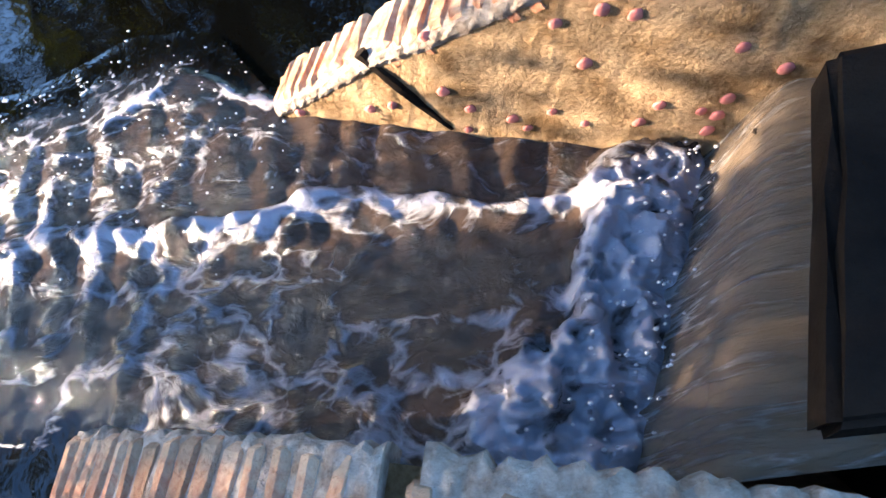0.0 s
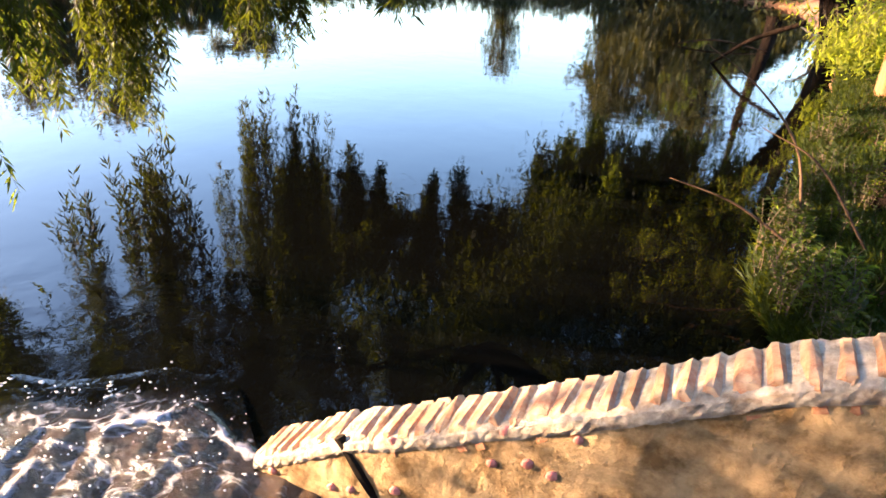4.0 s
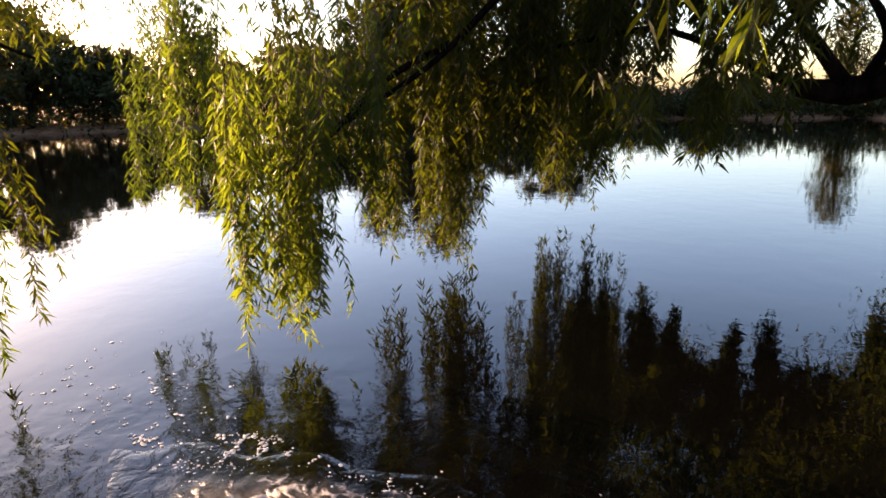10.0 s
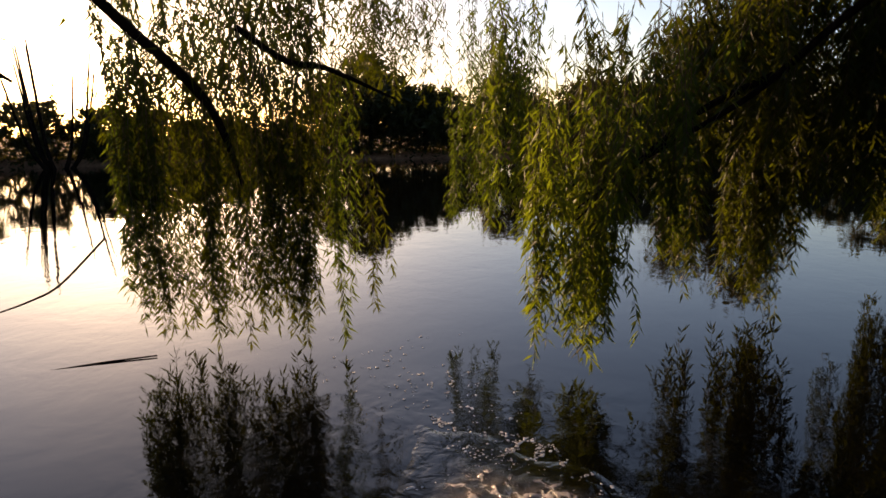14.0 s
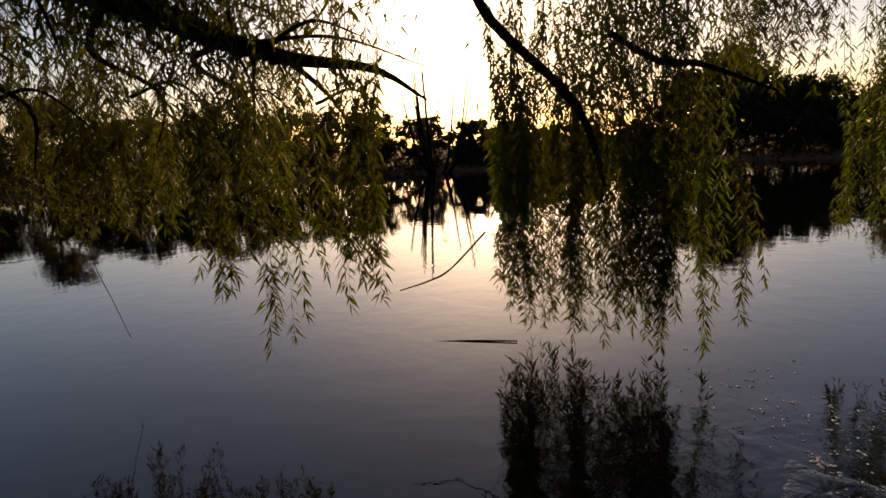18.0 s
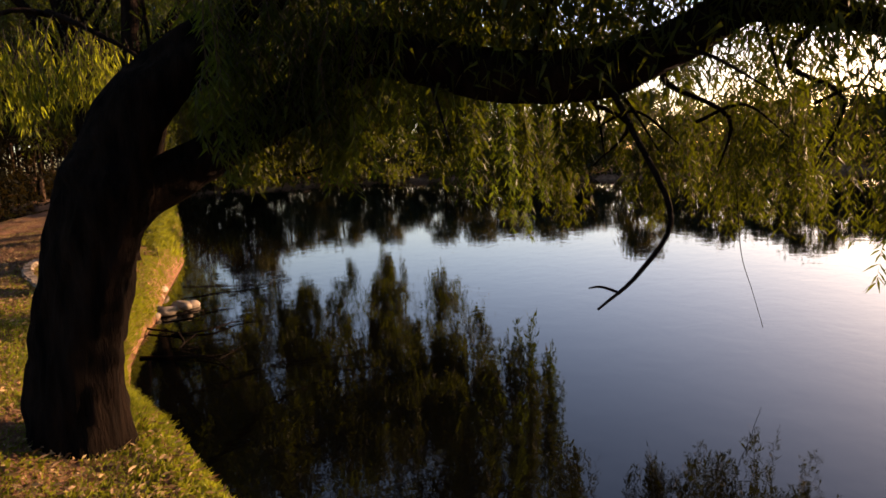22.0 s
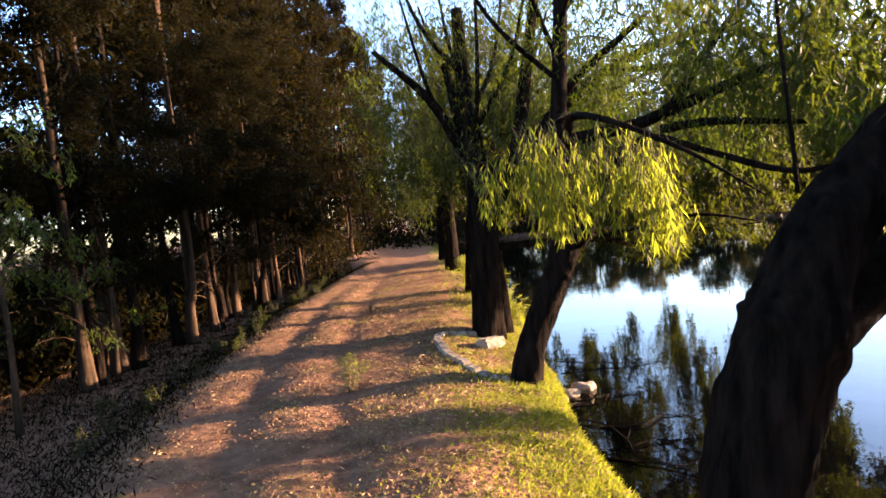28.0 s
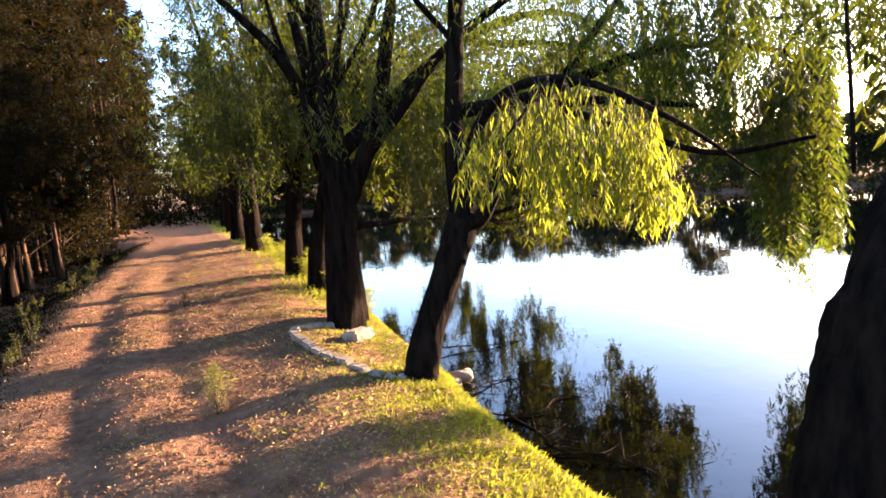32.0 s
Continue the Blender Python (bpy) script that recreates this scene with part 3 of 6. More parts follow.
def mortar_bed(wall, xs, line, w0, w1, zfun, seed):
    """Pale mortar round and between the bricks, its edges crumbling."""
    rng = np.random.default_rng(seed)
    verts, faces = [], []
    cross = [(-0.02, -0.012), (-0.05, 0.006), (-0.03, 0.034), (0.06, 0.045), (0.5, 0.046), (0.94, 0.045), (1.0, 0.036), (1.02, 0.0), (1.01, -0.075)]
    for x in xs:
        run = (line(x + 0.02) - line(x - 0.02)) / 0.04
        k = math.sqrt(1 + run * run)
        edge = 0.006 * rng.normal()
        for f, dz in cross:
            w = w0 + (w1 - w0) * f + rng.uniform(-0.003, 0.003) + (edge if f > 0.9 else 0)
            verts.append((x - run / k * w, line(x) + w / k, zfun(x) + dz + rng.uniform(-0.004, 0.004)))
    m = len(cross)
    for i in range(len(xs) - 1):
        faces += [(i * m + j, i * m + j + 1, (i + 1) * m + j + 1, (i + 1) * m + j) for j in range(m - 1)]
    faces += [tuple(range(m))[::-1], tuple(range((len(xs) - 1) * m, len(xs) * m))]
    return part("mortar", mesh_data("mortar", np.array(verts), faces, MORTAR), wall, "pale crumbling mortar")


xs = np.linspace(-0.93, 1.5, 90)
far_wall = wall_body("wall_far", xs, far_y(xs), far_y(xs) + 0.17, cap_z_far(xs) - 0.004, PLASTER, "", 0.0025)
tagged(far_wall, "rough ochre plastered wall with a sloping cap of old bricks", "wall", kind="structure")
mortar_bed(far_wall, np.arange(-0.93, 1.5, 0.018), far_y, 0.0, 0.195, cap_z_far, 3)
brick_cap(far_wall, BRICKS, -0.90, 1.45, far_y, 0.195, cap_z_far, 1, [(-0.57, -0.52)])
xs = np.linspace(-1.42, 0.62, 60)
near_wall = wall_body("wall_near", xs, near_y(xs) - 0.22, near_y(xs) - 0.02, cap_z_near(xs) - 0.004, PLASTER, "", 0.0)
tagged(near_wall, "low wall with a sloping cap of worn red bricks", "wall", kind="structure")
near_back = lambda x: near_y(x) - 0.235
mortar_bed(near_wall, np.arange(-1.42, -0.50, 0.018), near_back, 0.0, 0.235, cap_z_near, 4)
mortar_bed(near_wall, np.arange(-0.44, 0.62, 0.018), near_back, 0.0, 0.235, cap_z_near, 6)
brick_cap(near_wall, LONG_BRICKS, -1.39, 0.55, near_back, 0.225, cap_z_near, 2, [(-0.52, -0.46)], 0.035)


def crack_and_step():
    """The broken joint in the far wall: a ragged slanting tube, near-black for the groove's shadow."""
    rng = np.random.default_rng(8)
    pts = [(x, far_y(x) + 0.006, z) for x, z in ((-0.545, 0.36), (-0.47, 0.25), (-0.39, 0.13), (-0.33, 0.04))]
    v, f = tube(pts, [0.02, 0.022, 0.018, 0.010], 7, 12, 0.3, 2)
    part("crack", mesh_data("crack", v, f, CONCRETE), far_wall, "slanting crack, its shadow drawn as a dark tube")


crack_and_step()
# snail-egg clusters on the plaster, drawn as plain rounded lumps
LUMPS = [(-0.34, 0.45), (0.01, 0.66), (0.2, 0.72), (-0.02, 0.52), (0.08, 0.57), (0.15, 0.56), (-0.33, 0.23), (-0.26, 0.16), (0.05, 0.39), (0.38, 0.48), (-0.14, 0.13), (-0.1, 0.09), (-0.03, 0.18), (0.06, 0.14), (0.24, 0.25), (0.2, 0.17), (0.34, 0.24), (0.38, 0.23), (0.39, 0.3), (0.37, 0.16), (0.51, 0.19), (0.53, 0.23), (-0.58, 0.11), (-0.5, 0.14), (-0.84, 0.05), (0.48, 0.42), (-0.28, 0.05)]
for i, (lx, lz) in enumerate(LUMPS):
    rng = np.random.default_rng(100 + i)
    bm = bmesh.new()
    bmesh.ops.create_icosphere(bm, subdivisions=2, radius=0.015 + 0.006 * rng.random())
    for v in bm.verts:
        v.co = Vector((v.co.x * 1.0, v.co.y * 0.4, v.co.z * 0.95)) * (1 + 0.22 * noise.noise(v.co * 60 + Vector((i, 0, 0))))
    ob = part("stone_lump", from_bm("stone_lump", bm, LUMP, True), far_wall, "small rounded reddish lump")
    ob.location = (lx, far_y(lx) - 0.003, lz)


def wave_noise(x, y, k, z=0.0):
    """Smooth noise over arrays, about -1 to 1."""
    flat = [noise.noise(Vector((a * k, b * k, z))) for a, b in zip(np.ravel(x), np.ravel(y))]
    return 1.6 * np.array(flat).reshape(np.shape(x))


def bell(v, w):
    return np.exp(-(v / w) ** 2)


def channel_water():
    """The churned water: a boil under the fall, a standing ridge of foam, a brown tongue that spreads into the lake with arcs of froth."""
    nx, ny = 300, 150
    u, w = np.meshgrid(np.linspace(0, 1, nx), np.linspace(0, 1, ny), indexing="ij")
    X = 0.42 - 4.0 * u ** 1.15
    low = np.interp(X, [-3.6, -1.75, -1.42, 0.45], [0.3, 0.5, 0.66, 0.25])
    high = np.where(X > -0.92, far_y(X) + 0.03, np.interp(X, [-3.6, -1.5, -0.92], [2.9, 2.7, 1.79]))
    Y = low + (high - low) * w
    n1, n2, n3, n4 = wave_noise(X, Y, 2.2, 1.0), wave_noise(X, Y, 6.0, 3.0), wave_noise(X, Y, 15.0, 5.0), wave_noise(X, Y, 34.0, 7.0)
    # how far a place lies inside the brown tongue
    top = np.interp(X, [-3.6, -2.75, -2.4, -1.34, -0.96, 0.5], [1.2, 1.62, 1.82, 2.07, 1.82, 3.0])
    foot = np.interp(X, [-3.6, -2.6, -2.27, -1.66, -1.41, -1.39, 0.5], [1.9, 1.3, 0.92, 0.78, 0.68, -1.0, -1.0])
    inside = np.minimum(top - Y, Y - foot) + 0.07 * n1 + 0.03 * n2
    silt = smooth(-0.12, 0.30, inside) * smooth(-3.1, -1.9, X)
    lip = lip_x(Y)
    boil = smooth(-0.40, -0.22, X - lip + 0.16 * smooth(1.15, 0.75, Y) + 0.06 * n1 + 0.04 * n2) * (Y < 1.6)
    ridge_y = np.interp(X, [-2.7, -1.9, -1.29, -0.71, -0.11, 0.1], [1.62, 1.40, 1.37, 1.36, 1.22, 1.22]) + 0.035 * n2 + 0.02 * n1
    off = Y - ridge_y
    ridge = np.where(off > 0, bell(off, 0.022), bell(off, 0.055 + 0.03 * (X < -0.8))) * smooth(-2.4, -1.5, X) * (X < lip - 0.2)
    arm = np.interp(X, [-1.62, -1.34, -0.93], [1.85, 2.06, 1.79]) + 0.02 * n2
    vee = bell(Y - arm, 0.028) * (X > -1.62) * (X < -0.92)
    spread = smooth(-1.05, -1.7, X) * smooth(-0.45, 0.0, inside)
    front = np.cos(2 * math.pi * (X + 0.28 * (Y - 1.35) ** 2 + 0.05 * n1 + 0.02 * n2) / 0.17)
    arcs = spread * (0.15 * smooth(0.2, 1.0, front) * smooth(-0.3, 0.5, n2 + 0.5 * n3))
    fan = bell(Y - 0.70, 0.06) * smooth(-0.8, -0.3, X) + 0.7 * bell(Y - 0.92 - 0.03 * n1, 0.03) * smooth(-0.9, -0.5, X)
    net = bell((X + 1.2) / 0.5, 1.0) * (Y < ridge_y) * smooth(-0.2, 0.1, inside)
    trough = bell((X + 0.47) / 0.34, 1.0) * bell((Y - 1.06) / 0.15, 1.0)
    sheet = (Y > ridge_y + 0.03) * smooth(-1.5, -0.7, X)
    froth = (0.55 + 0.14 * n2 + 0.14 * n3) * boil + (0.42 + 0.14 * n3) * ridge + 0.42 * vee + arcs + 0.24 * fan + 0.07 * net - 0.42 * trough - 0.16 * sheet + 0.06 * n1
    froth = froth - 0.55 * (1 - smooth(-0.30, 0.12, inside)) - 0.45 * (1 - smooth(-3.0, -2.3, X))
    Z = 0.006 - 0.014 * (1 - smooth(-0.34, -0.16, inside)) * (X < -0.9) + silt * (0.018 + 0.008 * n2) + boil * (0.075 + 0.04 * n1 + 0.05 * n2 + 0.045 * n3 + 0.03 * n4) * (1 - smooth(-0.16, -0.02, X - lip))
    Z += ridge * (0.022 + 0.014 * n2 + 0.01 * n3) + 0.010 * vee + 0.006 * spread * front * silt + 0.008 * sheet * np.cos(38 * X + 3 * n1) * silt + 0.007 * n3 * silt
    i = np.arange(nx * ny).reshape(nx, ny)[:-1, :-1].ravel()
    me = mesh_data("channel_water", np.stack([X.ravel(), Y.ravel(), Z.ravel()], 1), np.stack([i + 1, i + ny + 1, i + ny, i], 1), CHANNEL, True)
    me.attributes.new("froth", "FLOAT", "POINT").data.foreach_set("value", froth.ravel().astype(np.float32))
    me.attributes.new("silt", "FLOAT", "POINT").data.foreach_set("value", silt.ravel().astype(np.float32))
    tagged(new("channel_water", me), "brown rushing water streaked with white foam", "water", kind="structure")


channel_water()


def sheet_z(x, y):
    q = x - lip_x(y)
    fall = float(smooth(0.09, -0.10, q))
    return 0.37 + 0.012 * math.sin(17 * y) + 0.05 * float(smooth(0.0, 0.4, q)) - 0.36 * fall ** 1.5 + 0.005 * math.sin(70 * y + 3 * math.sin(9 * q))


def falling_sheet():
    """Brown water sliding over the sill and dropping in a thin curtain."""
    verts, val, nx, ny = [], [], 44, 90
    for q in np.linspace(-0.10, 0.75, nx):
        for f in np.linspace(0, 1, ny):
            y = 0.40 + 0.95 * f
            x = lip_x(y) + q
            top = far_y(x) + 0.02
            y = min(y, top)
            verts.append((x, y, sheet_z(x, y)))
            val.append(-0.04 + 0.34 * float(smooth(0.03, -0.1, q)))
    i = np.arange(nx * ny).reshape(nx, ny)[:-1, :-1].ravel()
    me = mesh_data("falling_water", np.array(verts), np.stack([i, i + ny, i + ny + 1, i + 1], 1), SHEET, True)
    me.attributes.new("froth", "FLOAT", "POINT").data.foreach_set("value", np.array(val, dtype=np.float32))
    me.attributes.new("silt", "FLOAT", "POINT").data.foreach_set("value", np.ones(len(val), dtype=np.float32))
    tagged(new("falling_water", me), "thin sheet of brown water sliding over a sill", "water", kind="structure")


falling_sheet()


def block(name, x0, x1, y0, y1, z0, z1, mat, bevel=0.02, seed=0, jitter=0.006):
    rng = np.random.default_rng(seed)
    bm = bmesh.new()
    bmesh.ops.create_cube(bm, size=1.0, matrix=Matrix.LocRotScale(((x0 + x1) / 2, (y0 + y1) / 2, (z0 + z1) / 2), None, (x1 - x0, y1 - y0, z1 - z0)))
    bmesh.ops.bevel(bm, geom=bm.edges[:], offset=bevel, segments=2, affect="EDGES")
    bmesh.ops.subdivide_edges(bm, edges=[e for e in bm.edges if e.calc_length() > 0.12], cuts=4, use_grid_fill=True)
    for v in bm.verts:
        v.co += Vector(rng.uniform(-jitter, jitter, 3))
    return from_bm(name, bm, mat)


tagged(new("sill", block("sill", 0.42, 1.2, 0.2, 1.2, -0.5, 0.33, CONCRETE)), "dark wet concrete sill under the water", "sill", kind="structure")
# added slab: its near-black colour stands for a shadow beside the fall
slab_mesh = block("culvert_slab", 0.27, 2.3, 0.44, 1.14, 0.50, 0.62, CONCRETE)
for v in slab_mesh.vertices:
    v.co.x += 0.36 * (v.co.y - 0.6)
tagged(new("culvert_slab", slab_mesh), "near-black slab standing for the shadow over the culvert", "slab", kind="structure")

# floating foam: flecks and small rafts that drift from the outlet into the lake
rng = np.random.default_rng(12)
pos = []
for _ in range(150):
    k, y = rng.integers(0, 9), 1.35 + 0.75 * rng.uniform(-0.55, 1.0)
    x = -1.25 - 0.17 * k - 0.28 * (y - 1.35) ** 2 - 0.05 * rng.random()
    a = math.atan2(1.0, -0.56 * (y - 1.35)) + rng.normal(0, 0.2)
    for q in range(rng.integers(1, 6)):
        pos.append((x + 0.022 * q * math.cos(a), y + 0.022 * q * math.sin(a), rng.integers(1, 4), 0.007))
for _ in range(170):
    u = rng.random() ** 0.8
    cx, cy = -2.2 - 2.7 * u, 1.62 + 0.35 * u + 0.16 * math.sin(5 * u)
    pos.append((cx + rng.normal(0, 0.2), cy + rng.normal(0, 0.10 + 0.25 * u), rng.integers(1, 4), 0.012))
for cx, cy, m in ((-3.23, 1.67, 26), (-2.65, 1.72, 34), (-2.9, 1.62, 20), (-2.64, 2.07, 14), (-2.0, 2.01, 16), (-2.36, 1.44, 18), (-2.7, 1.6, 26), (-1.35, 2.1, 14)):
    a = rng.normal(0.3, 0.5)
    for q in range(m):
        e = rng.normal(0, 0.09)
        pos.append((cx + e * math.cos(a) + rng.normal(0, 0.02), cy + e * math.sin(a) + rng.normal(0, 0.02), rng.integers(1, 4), 0.01))
bm = bmesh.new()
bmesh.ops.create_icosphere(bm, subdivisions=1, radius=1.0)
ico_v = np.array([v.co for v in bm.verts])
bm.verts.ensure_lookup_table()
ico_f = np.array([[v.index for v in f.verts] for f in bm.faces])
bm.free()
pieces_v, pieces_f, off = [], [], 0
for x, y, m, wide in pos:
    for _ in range(m):
        s = min(0.014, abs(rng.normal(0, 0.005)) + 0.003)
        a, b = rng.normal(0, wide, 2)
        ring = [(s * q * math.cos(k * 1.047), s * q * math.sin(k * 1.047), 0) for k in range(6) for q in (rng.uniform(0.5, 1.5),)]
        pieces_v.append(np.array(ring + [(0, 0, s * 0.45)]) + np.array([x + a, y + b, 0.004]))
        pieces_f.append(np.array([(6, k, (k + 1) % 6) for k in range(6)]) + off)
        off += 7
tagged(new("foam_flecks", mesh_data("foam_flecks", np.vstack(pieces_v), np.vstack(pieces_f), FOAM, True)), "small flecks of white foam drifting on water", "foam", kind="stuff")
# spray thrown up at the outlet
pieces_v, pieces_f, off = [], [], 0
for _ in range(320):
    if rng.random() < 0.5:
        y = rng.uniform(0.5, 1.3)
        x, z = lip_x(y) - 0.1 + rng.normal(0, 0.1), 0.1 + abs(rng.normal(0, 0.05))
    else:
        x, y, z = rng.normal(-1.45, 0.3), rng.normal(1.7, 0.25), 0.03 + abs(rng.normal(0, 0.04))
    s = rng.uniform(0.002, 0.006)
    pieces_v.append(ico_v * np.array([s * 1.4, s, s]) + np.array([x, y, z]))
    pieces_f.append(ico_f + off)
    off += len(ico_v)
tagged(new("water_drops", mesh_data("water_drops", np.vstack(pieces_v), np.vstack(pieces_f), FOAM, True)), "white drops splashing over the channel water", "water drops", kind="stuff")


# ---- trees ----
SPRAY_A = [
    (-5.04, 3.66, 3.62, 0.78, 0.4, 26),
    (-3.48, 3.06, 2.39, 0.02, 0.36, 80),
    (-3.36, 3.62, 2.76, 0.88, 0.54, 36),
    (-3.6, 5.75, 3.5, 0.0, 0.42, 74),
    (-3.95, 9.1, 4.6, 0.35, 0.34, 40),
    (-3.5, 9.0, 4.7, 0.0, 0.3, 54),
    (-3.15, 9.25, 4.4, 0.55, 0.3, 34),
    (-4.3, 8.9, 4.6, 0.9, 0.35, 26),
    (-4.15, 5.1, 3.3, 0.2, 0.25, 26),
    (-3.5, 4.92, 3.47, 1.57, 0.5, 34),
    (-2.67, 5.42, 3.62, 1.68, 0.55, 36),
    (-1.7, 5.38, 3.49, 1.52, 0.47, 34),
    (-0.93, 5.16, 3.34, 1.2, 0.34, 26),
    (-0.41, 5.53, 3.37, 1.74, 0.41, 24),
    (0.26, 6.04, 3.5, 2.43, 0.5, 22),
    (0.99, 5.96, 3.47, 2.51, 0.5, 18),
]
SPRAY_A_NEAR = [
    (0.61, 5.49, 3.84, 2.29, 0.61, 26),
    (-0.68, 4.17, 3.39, 1.65, 0.43, 24),
    (-0.96, 3.49, 2.12, 1.45, 0.07, 5),
    (-2.92, 4.69, 3.57, 1.51, 0.61, 34),
    (-2.32, 5.34, 3.78, 1.79, 0.59, 34),
    (1.18, 4.88, 3.64, 2.86, 0.46, 16),
    (-4.1, 4.11, 3.28, 1.3, 0.61, 36),
    (-3.22, 5.42, 3.35, 1.26, 0.72, 40),
    (-2.34, 5.64, 3.19, 0.95, 0.52, 36),
]
SPRAY_MID = [
    (-5.95, 0.12, 3.5, 0.04, 0.16, 34),
    (-5.72, 0.40, 3.4, 0.0, 0.34, 70),
    (-5.45, 0.85, 3.4, 0.02, 0.38, 84),
    (-5.1, 1.25, 3.2, 0.0, 0.3, 74),
    (-4.78, 1.58, 2.9, 0.0, 0.18, 14),
    (-4.5, 1.85, 2.3, 0.25, 0.1, 5),
    (-6.16, 3.94, 3.69, 0.75, 0.55, 40),
    (-5.83, 4.41, 2.68, 1.09, 0.28, 14),
    (-4.02, -2.16, 3.14, 0.74, 0.25, 22),
    (-4.08, -1.69, 2.93, 0.55, 0.2, 20),
    (-3.81, -1.18, 2.97, 0.83, 0.18, 26),
    (-3.75, -0.95, 2.82, 0.76, 0.07, 8),
    (-5.95, -3.86, 3.02, 1.2, 0.71, 40),
    (-5.36, -2.84, 2.56, 1.19, 0.44, 26),
    (-6.1, 2.75, 3.9, 2.2, 0.45, 40),
    (-5.5, 2.3, 3.6, 2.3, 0.35, 26),
    (-5.0, -3.2, 3.6, 1.5, 0.5, 40),
    (-5.6, -2.2, 3.5, 1.35, 0.4, 34),
    (-5.2, -4.4, 3.6, 1.3, 0.5, 40),
]
SPRAY_MID_FAR = [
    (-5.47, -3.58, 2.75, 1.2, 0.6, 36),
    (-5.05, -4.25, 2.5, 1.21, 0.36, 18),
    (-4.86, -5.26, 2.55, 1.3, 0.52, 24),
]
SPRAY_B = [
    (-0.64, -4.72, 3.38, 1.95, 0.18, 14),
    (-0.99, -4.6, 3.19, 2.12, 0.18, 14),
    (-1.73, -4.76, 3.46, 2.2, 0.37, 22),
    (-2.11, -4.35, 3.38, 2.3, 0.29, 20),
    (-1.34, -4.96, 3.44, 1.95, 0.34, 28),
    (-1.43, -4.55, 3.34, 1.88, 0.2, 20),
    (-0.9, -4.98, 3.43, 2.6, 0.24, 14),
]
SPRAY_C = [
    (-4.7, -7.4, 4.2, 1.6, 0.4, 24),
    (-5.5, -7.7, 4.6, 1.3, 0.45, 28),
    (-6.2, -7.9, 4.8, 1.0, 0.45, 32),
    (-6.9, -8.1, 4.8, 0.55, 0.42, 44),
]
SPRAY_SUNLIT = [
    (0.62, -7.25, 3.35, 2.7, 0.24, 16),
    (0.28, -6.95, 3.5, 2.5, 0.3, 26),
    (-0.05, -6.95, 3.5, 2.42, 0.3, 26),
    (-0.32, -6.75, 3.35, 2.38, 0.28, 24),
    (-0.52, -6.65, 3.0, 2.45, 0.2, 10),
]
SPRAY_C_HIGH = [
    (-2.79, -8.71, 5.58, 3.92, 0.81, 40),
    (-2.93, -7.7, 5.22, 3.43, 0.76, 46),
    (-2.87, -7.0, 5.1, 3.7, 0.6, 26),
    (-2.19, -5.97, 4.42, 3.4, 0.33, 16),
    (-4.33, -8.31, 3.77, 2.3, 0.5, 16),
    (-4.9, -8.4, 4.7, 2.75, 0.6, 44),
    (-3.9, -8.0, 4.6, 3.0, 0.5, 30),
    (-4.4, -9.0, 5.2, 3.3, 0.6, 30),
]
LIMB_A = [(2.89, 5.16, 2.65), (2.63, 5.19, 2.88), (2.09, 5.32, 2.94), (1.55, 5.4, 2.88), (1.03, 5.42, 2.63), (0.6, 5.39, 2.36), (0.21, 5.32, 2.02), (-0.08, 5.32, 1.9), (-0.41, 5.21, 1.94)]
LIMB_A2 = [(2.86, 5.18, 3.06), (2.25, 5.37, 3.11), (1.57, 5.5, 3.11), (1.09, 5.51, 2.92), (0.44, 5.4, 2.83)]
TRUNK_B = [(0.34, -5.30, 0.4), (0.30, -5.30, 0.85), (0.22, -5.27, 1.3), (0.11, -5.22, 1.75), (0.0, -5.16, 2.1)]
LIMB_B1 = [(-0.14, -5.14, 2.45), (-0.44, -5.12, 2.76), (-0.78, -5.08, 3.06)]
LIMB_B2 = [(-0.18, -5.2, 1.98), (-0.45, -5.2, 2.14), (-0.85, -5.15, 2.36), (-1.25, -4.95, 2.62)]
LIMB_B3 = [(-0.88, -5.16, 2.64), (-1.64, -4.65, 2.9), (-2.18, -3.96, 2.67), (-2.55, -3.39, 2.63), (-2.88, -3.07, 2.77), (-3.24, -2.82, 2.96), (-3.8, -2.53, 3.24)]
LIMB_B4 = [(-3.56, -3.04, 3.05), (-3.94, -2.55, 2.98), (-4.25, -2.02, 2.76), (-4.47, -1.56, 2.62)]
TRUNK_C = [(-0.58, -9.95, 0.47), (-0.80, -9.93, 1.17), (-1.16, -9.88, 1.89), (-1.38, -9.87, 2.39), (-1.35, -9.9, 3.34), (-1.43, -9.84, 4.4), (-1.51, -9.78, 5.43), (-1.58, -9.72, 6.44)]
LIMB_C1 = [(-1.38, -9.87, 2.39), (-1.43, -9.59, 2.39), (-1.59, -9.2, 3.06), (-1.82, -8.72, 3.5), (-2.12, -7.96, 3.21), (-2.4, -7.24, 2.93), (-2.54, -6.4, 3.01)]
LIMB_C2 = [(-1.37, -9.89, 3.63), (-2.72, -9.52, 3.88), (-3.05, -9.17, 4.44), (-3.43, -8.72, 5.12)]
LIMB_C3 = [(-2.71, -9.53, 3.69), (-3.0, -8.92, 3.67), (-3.38, -7.93, 3.48)]
SAPLING_B = [(-0.43, -5.47, 2.77), (-0.42, -5.49, 3.3), (-0.41, -5.51, 3.79), (-0.41, -5.5, 4.27)]
TRUNK_D = [(-1.24, -12.75, 0.69), (-1.29, -12.73, 1.71), (-1.34, -12.7, 2.85), (-1.25, -12.74, 4.54), (-1.23, -12.75, 6.37)]
STEM_D2 = [(-1.45, -12.64, 2.65), (-1.92, -12.38, 3.83), (-2.19, -12.22, 5.19), (-2.47, -12.04, 6.79)]
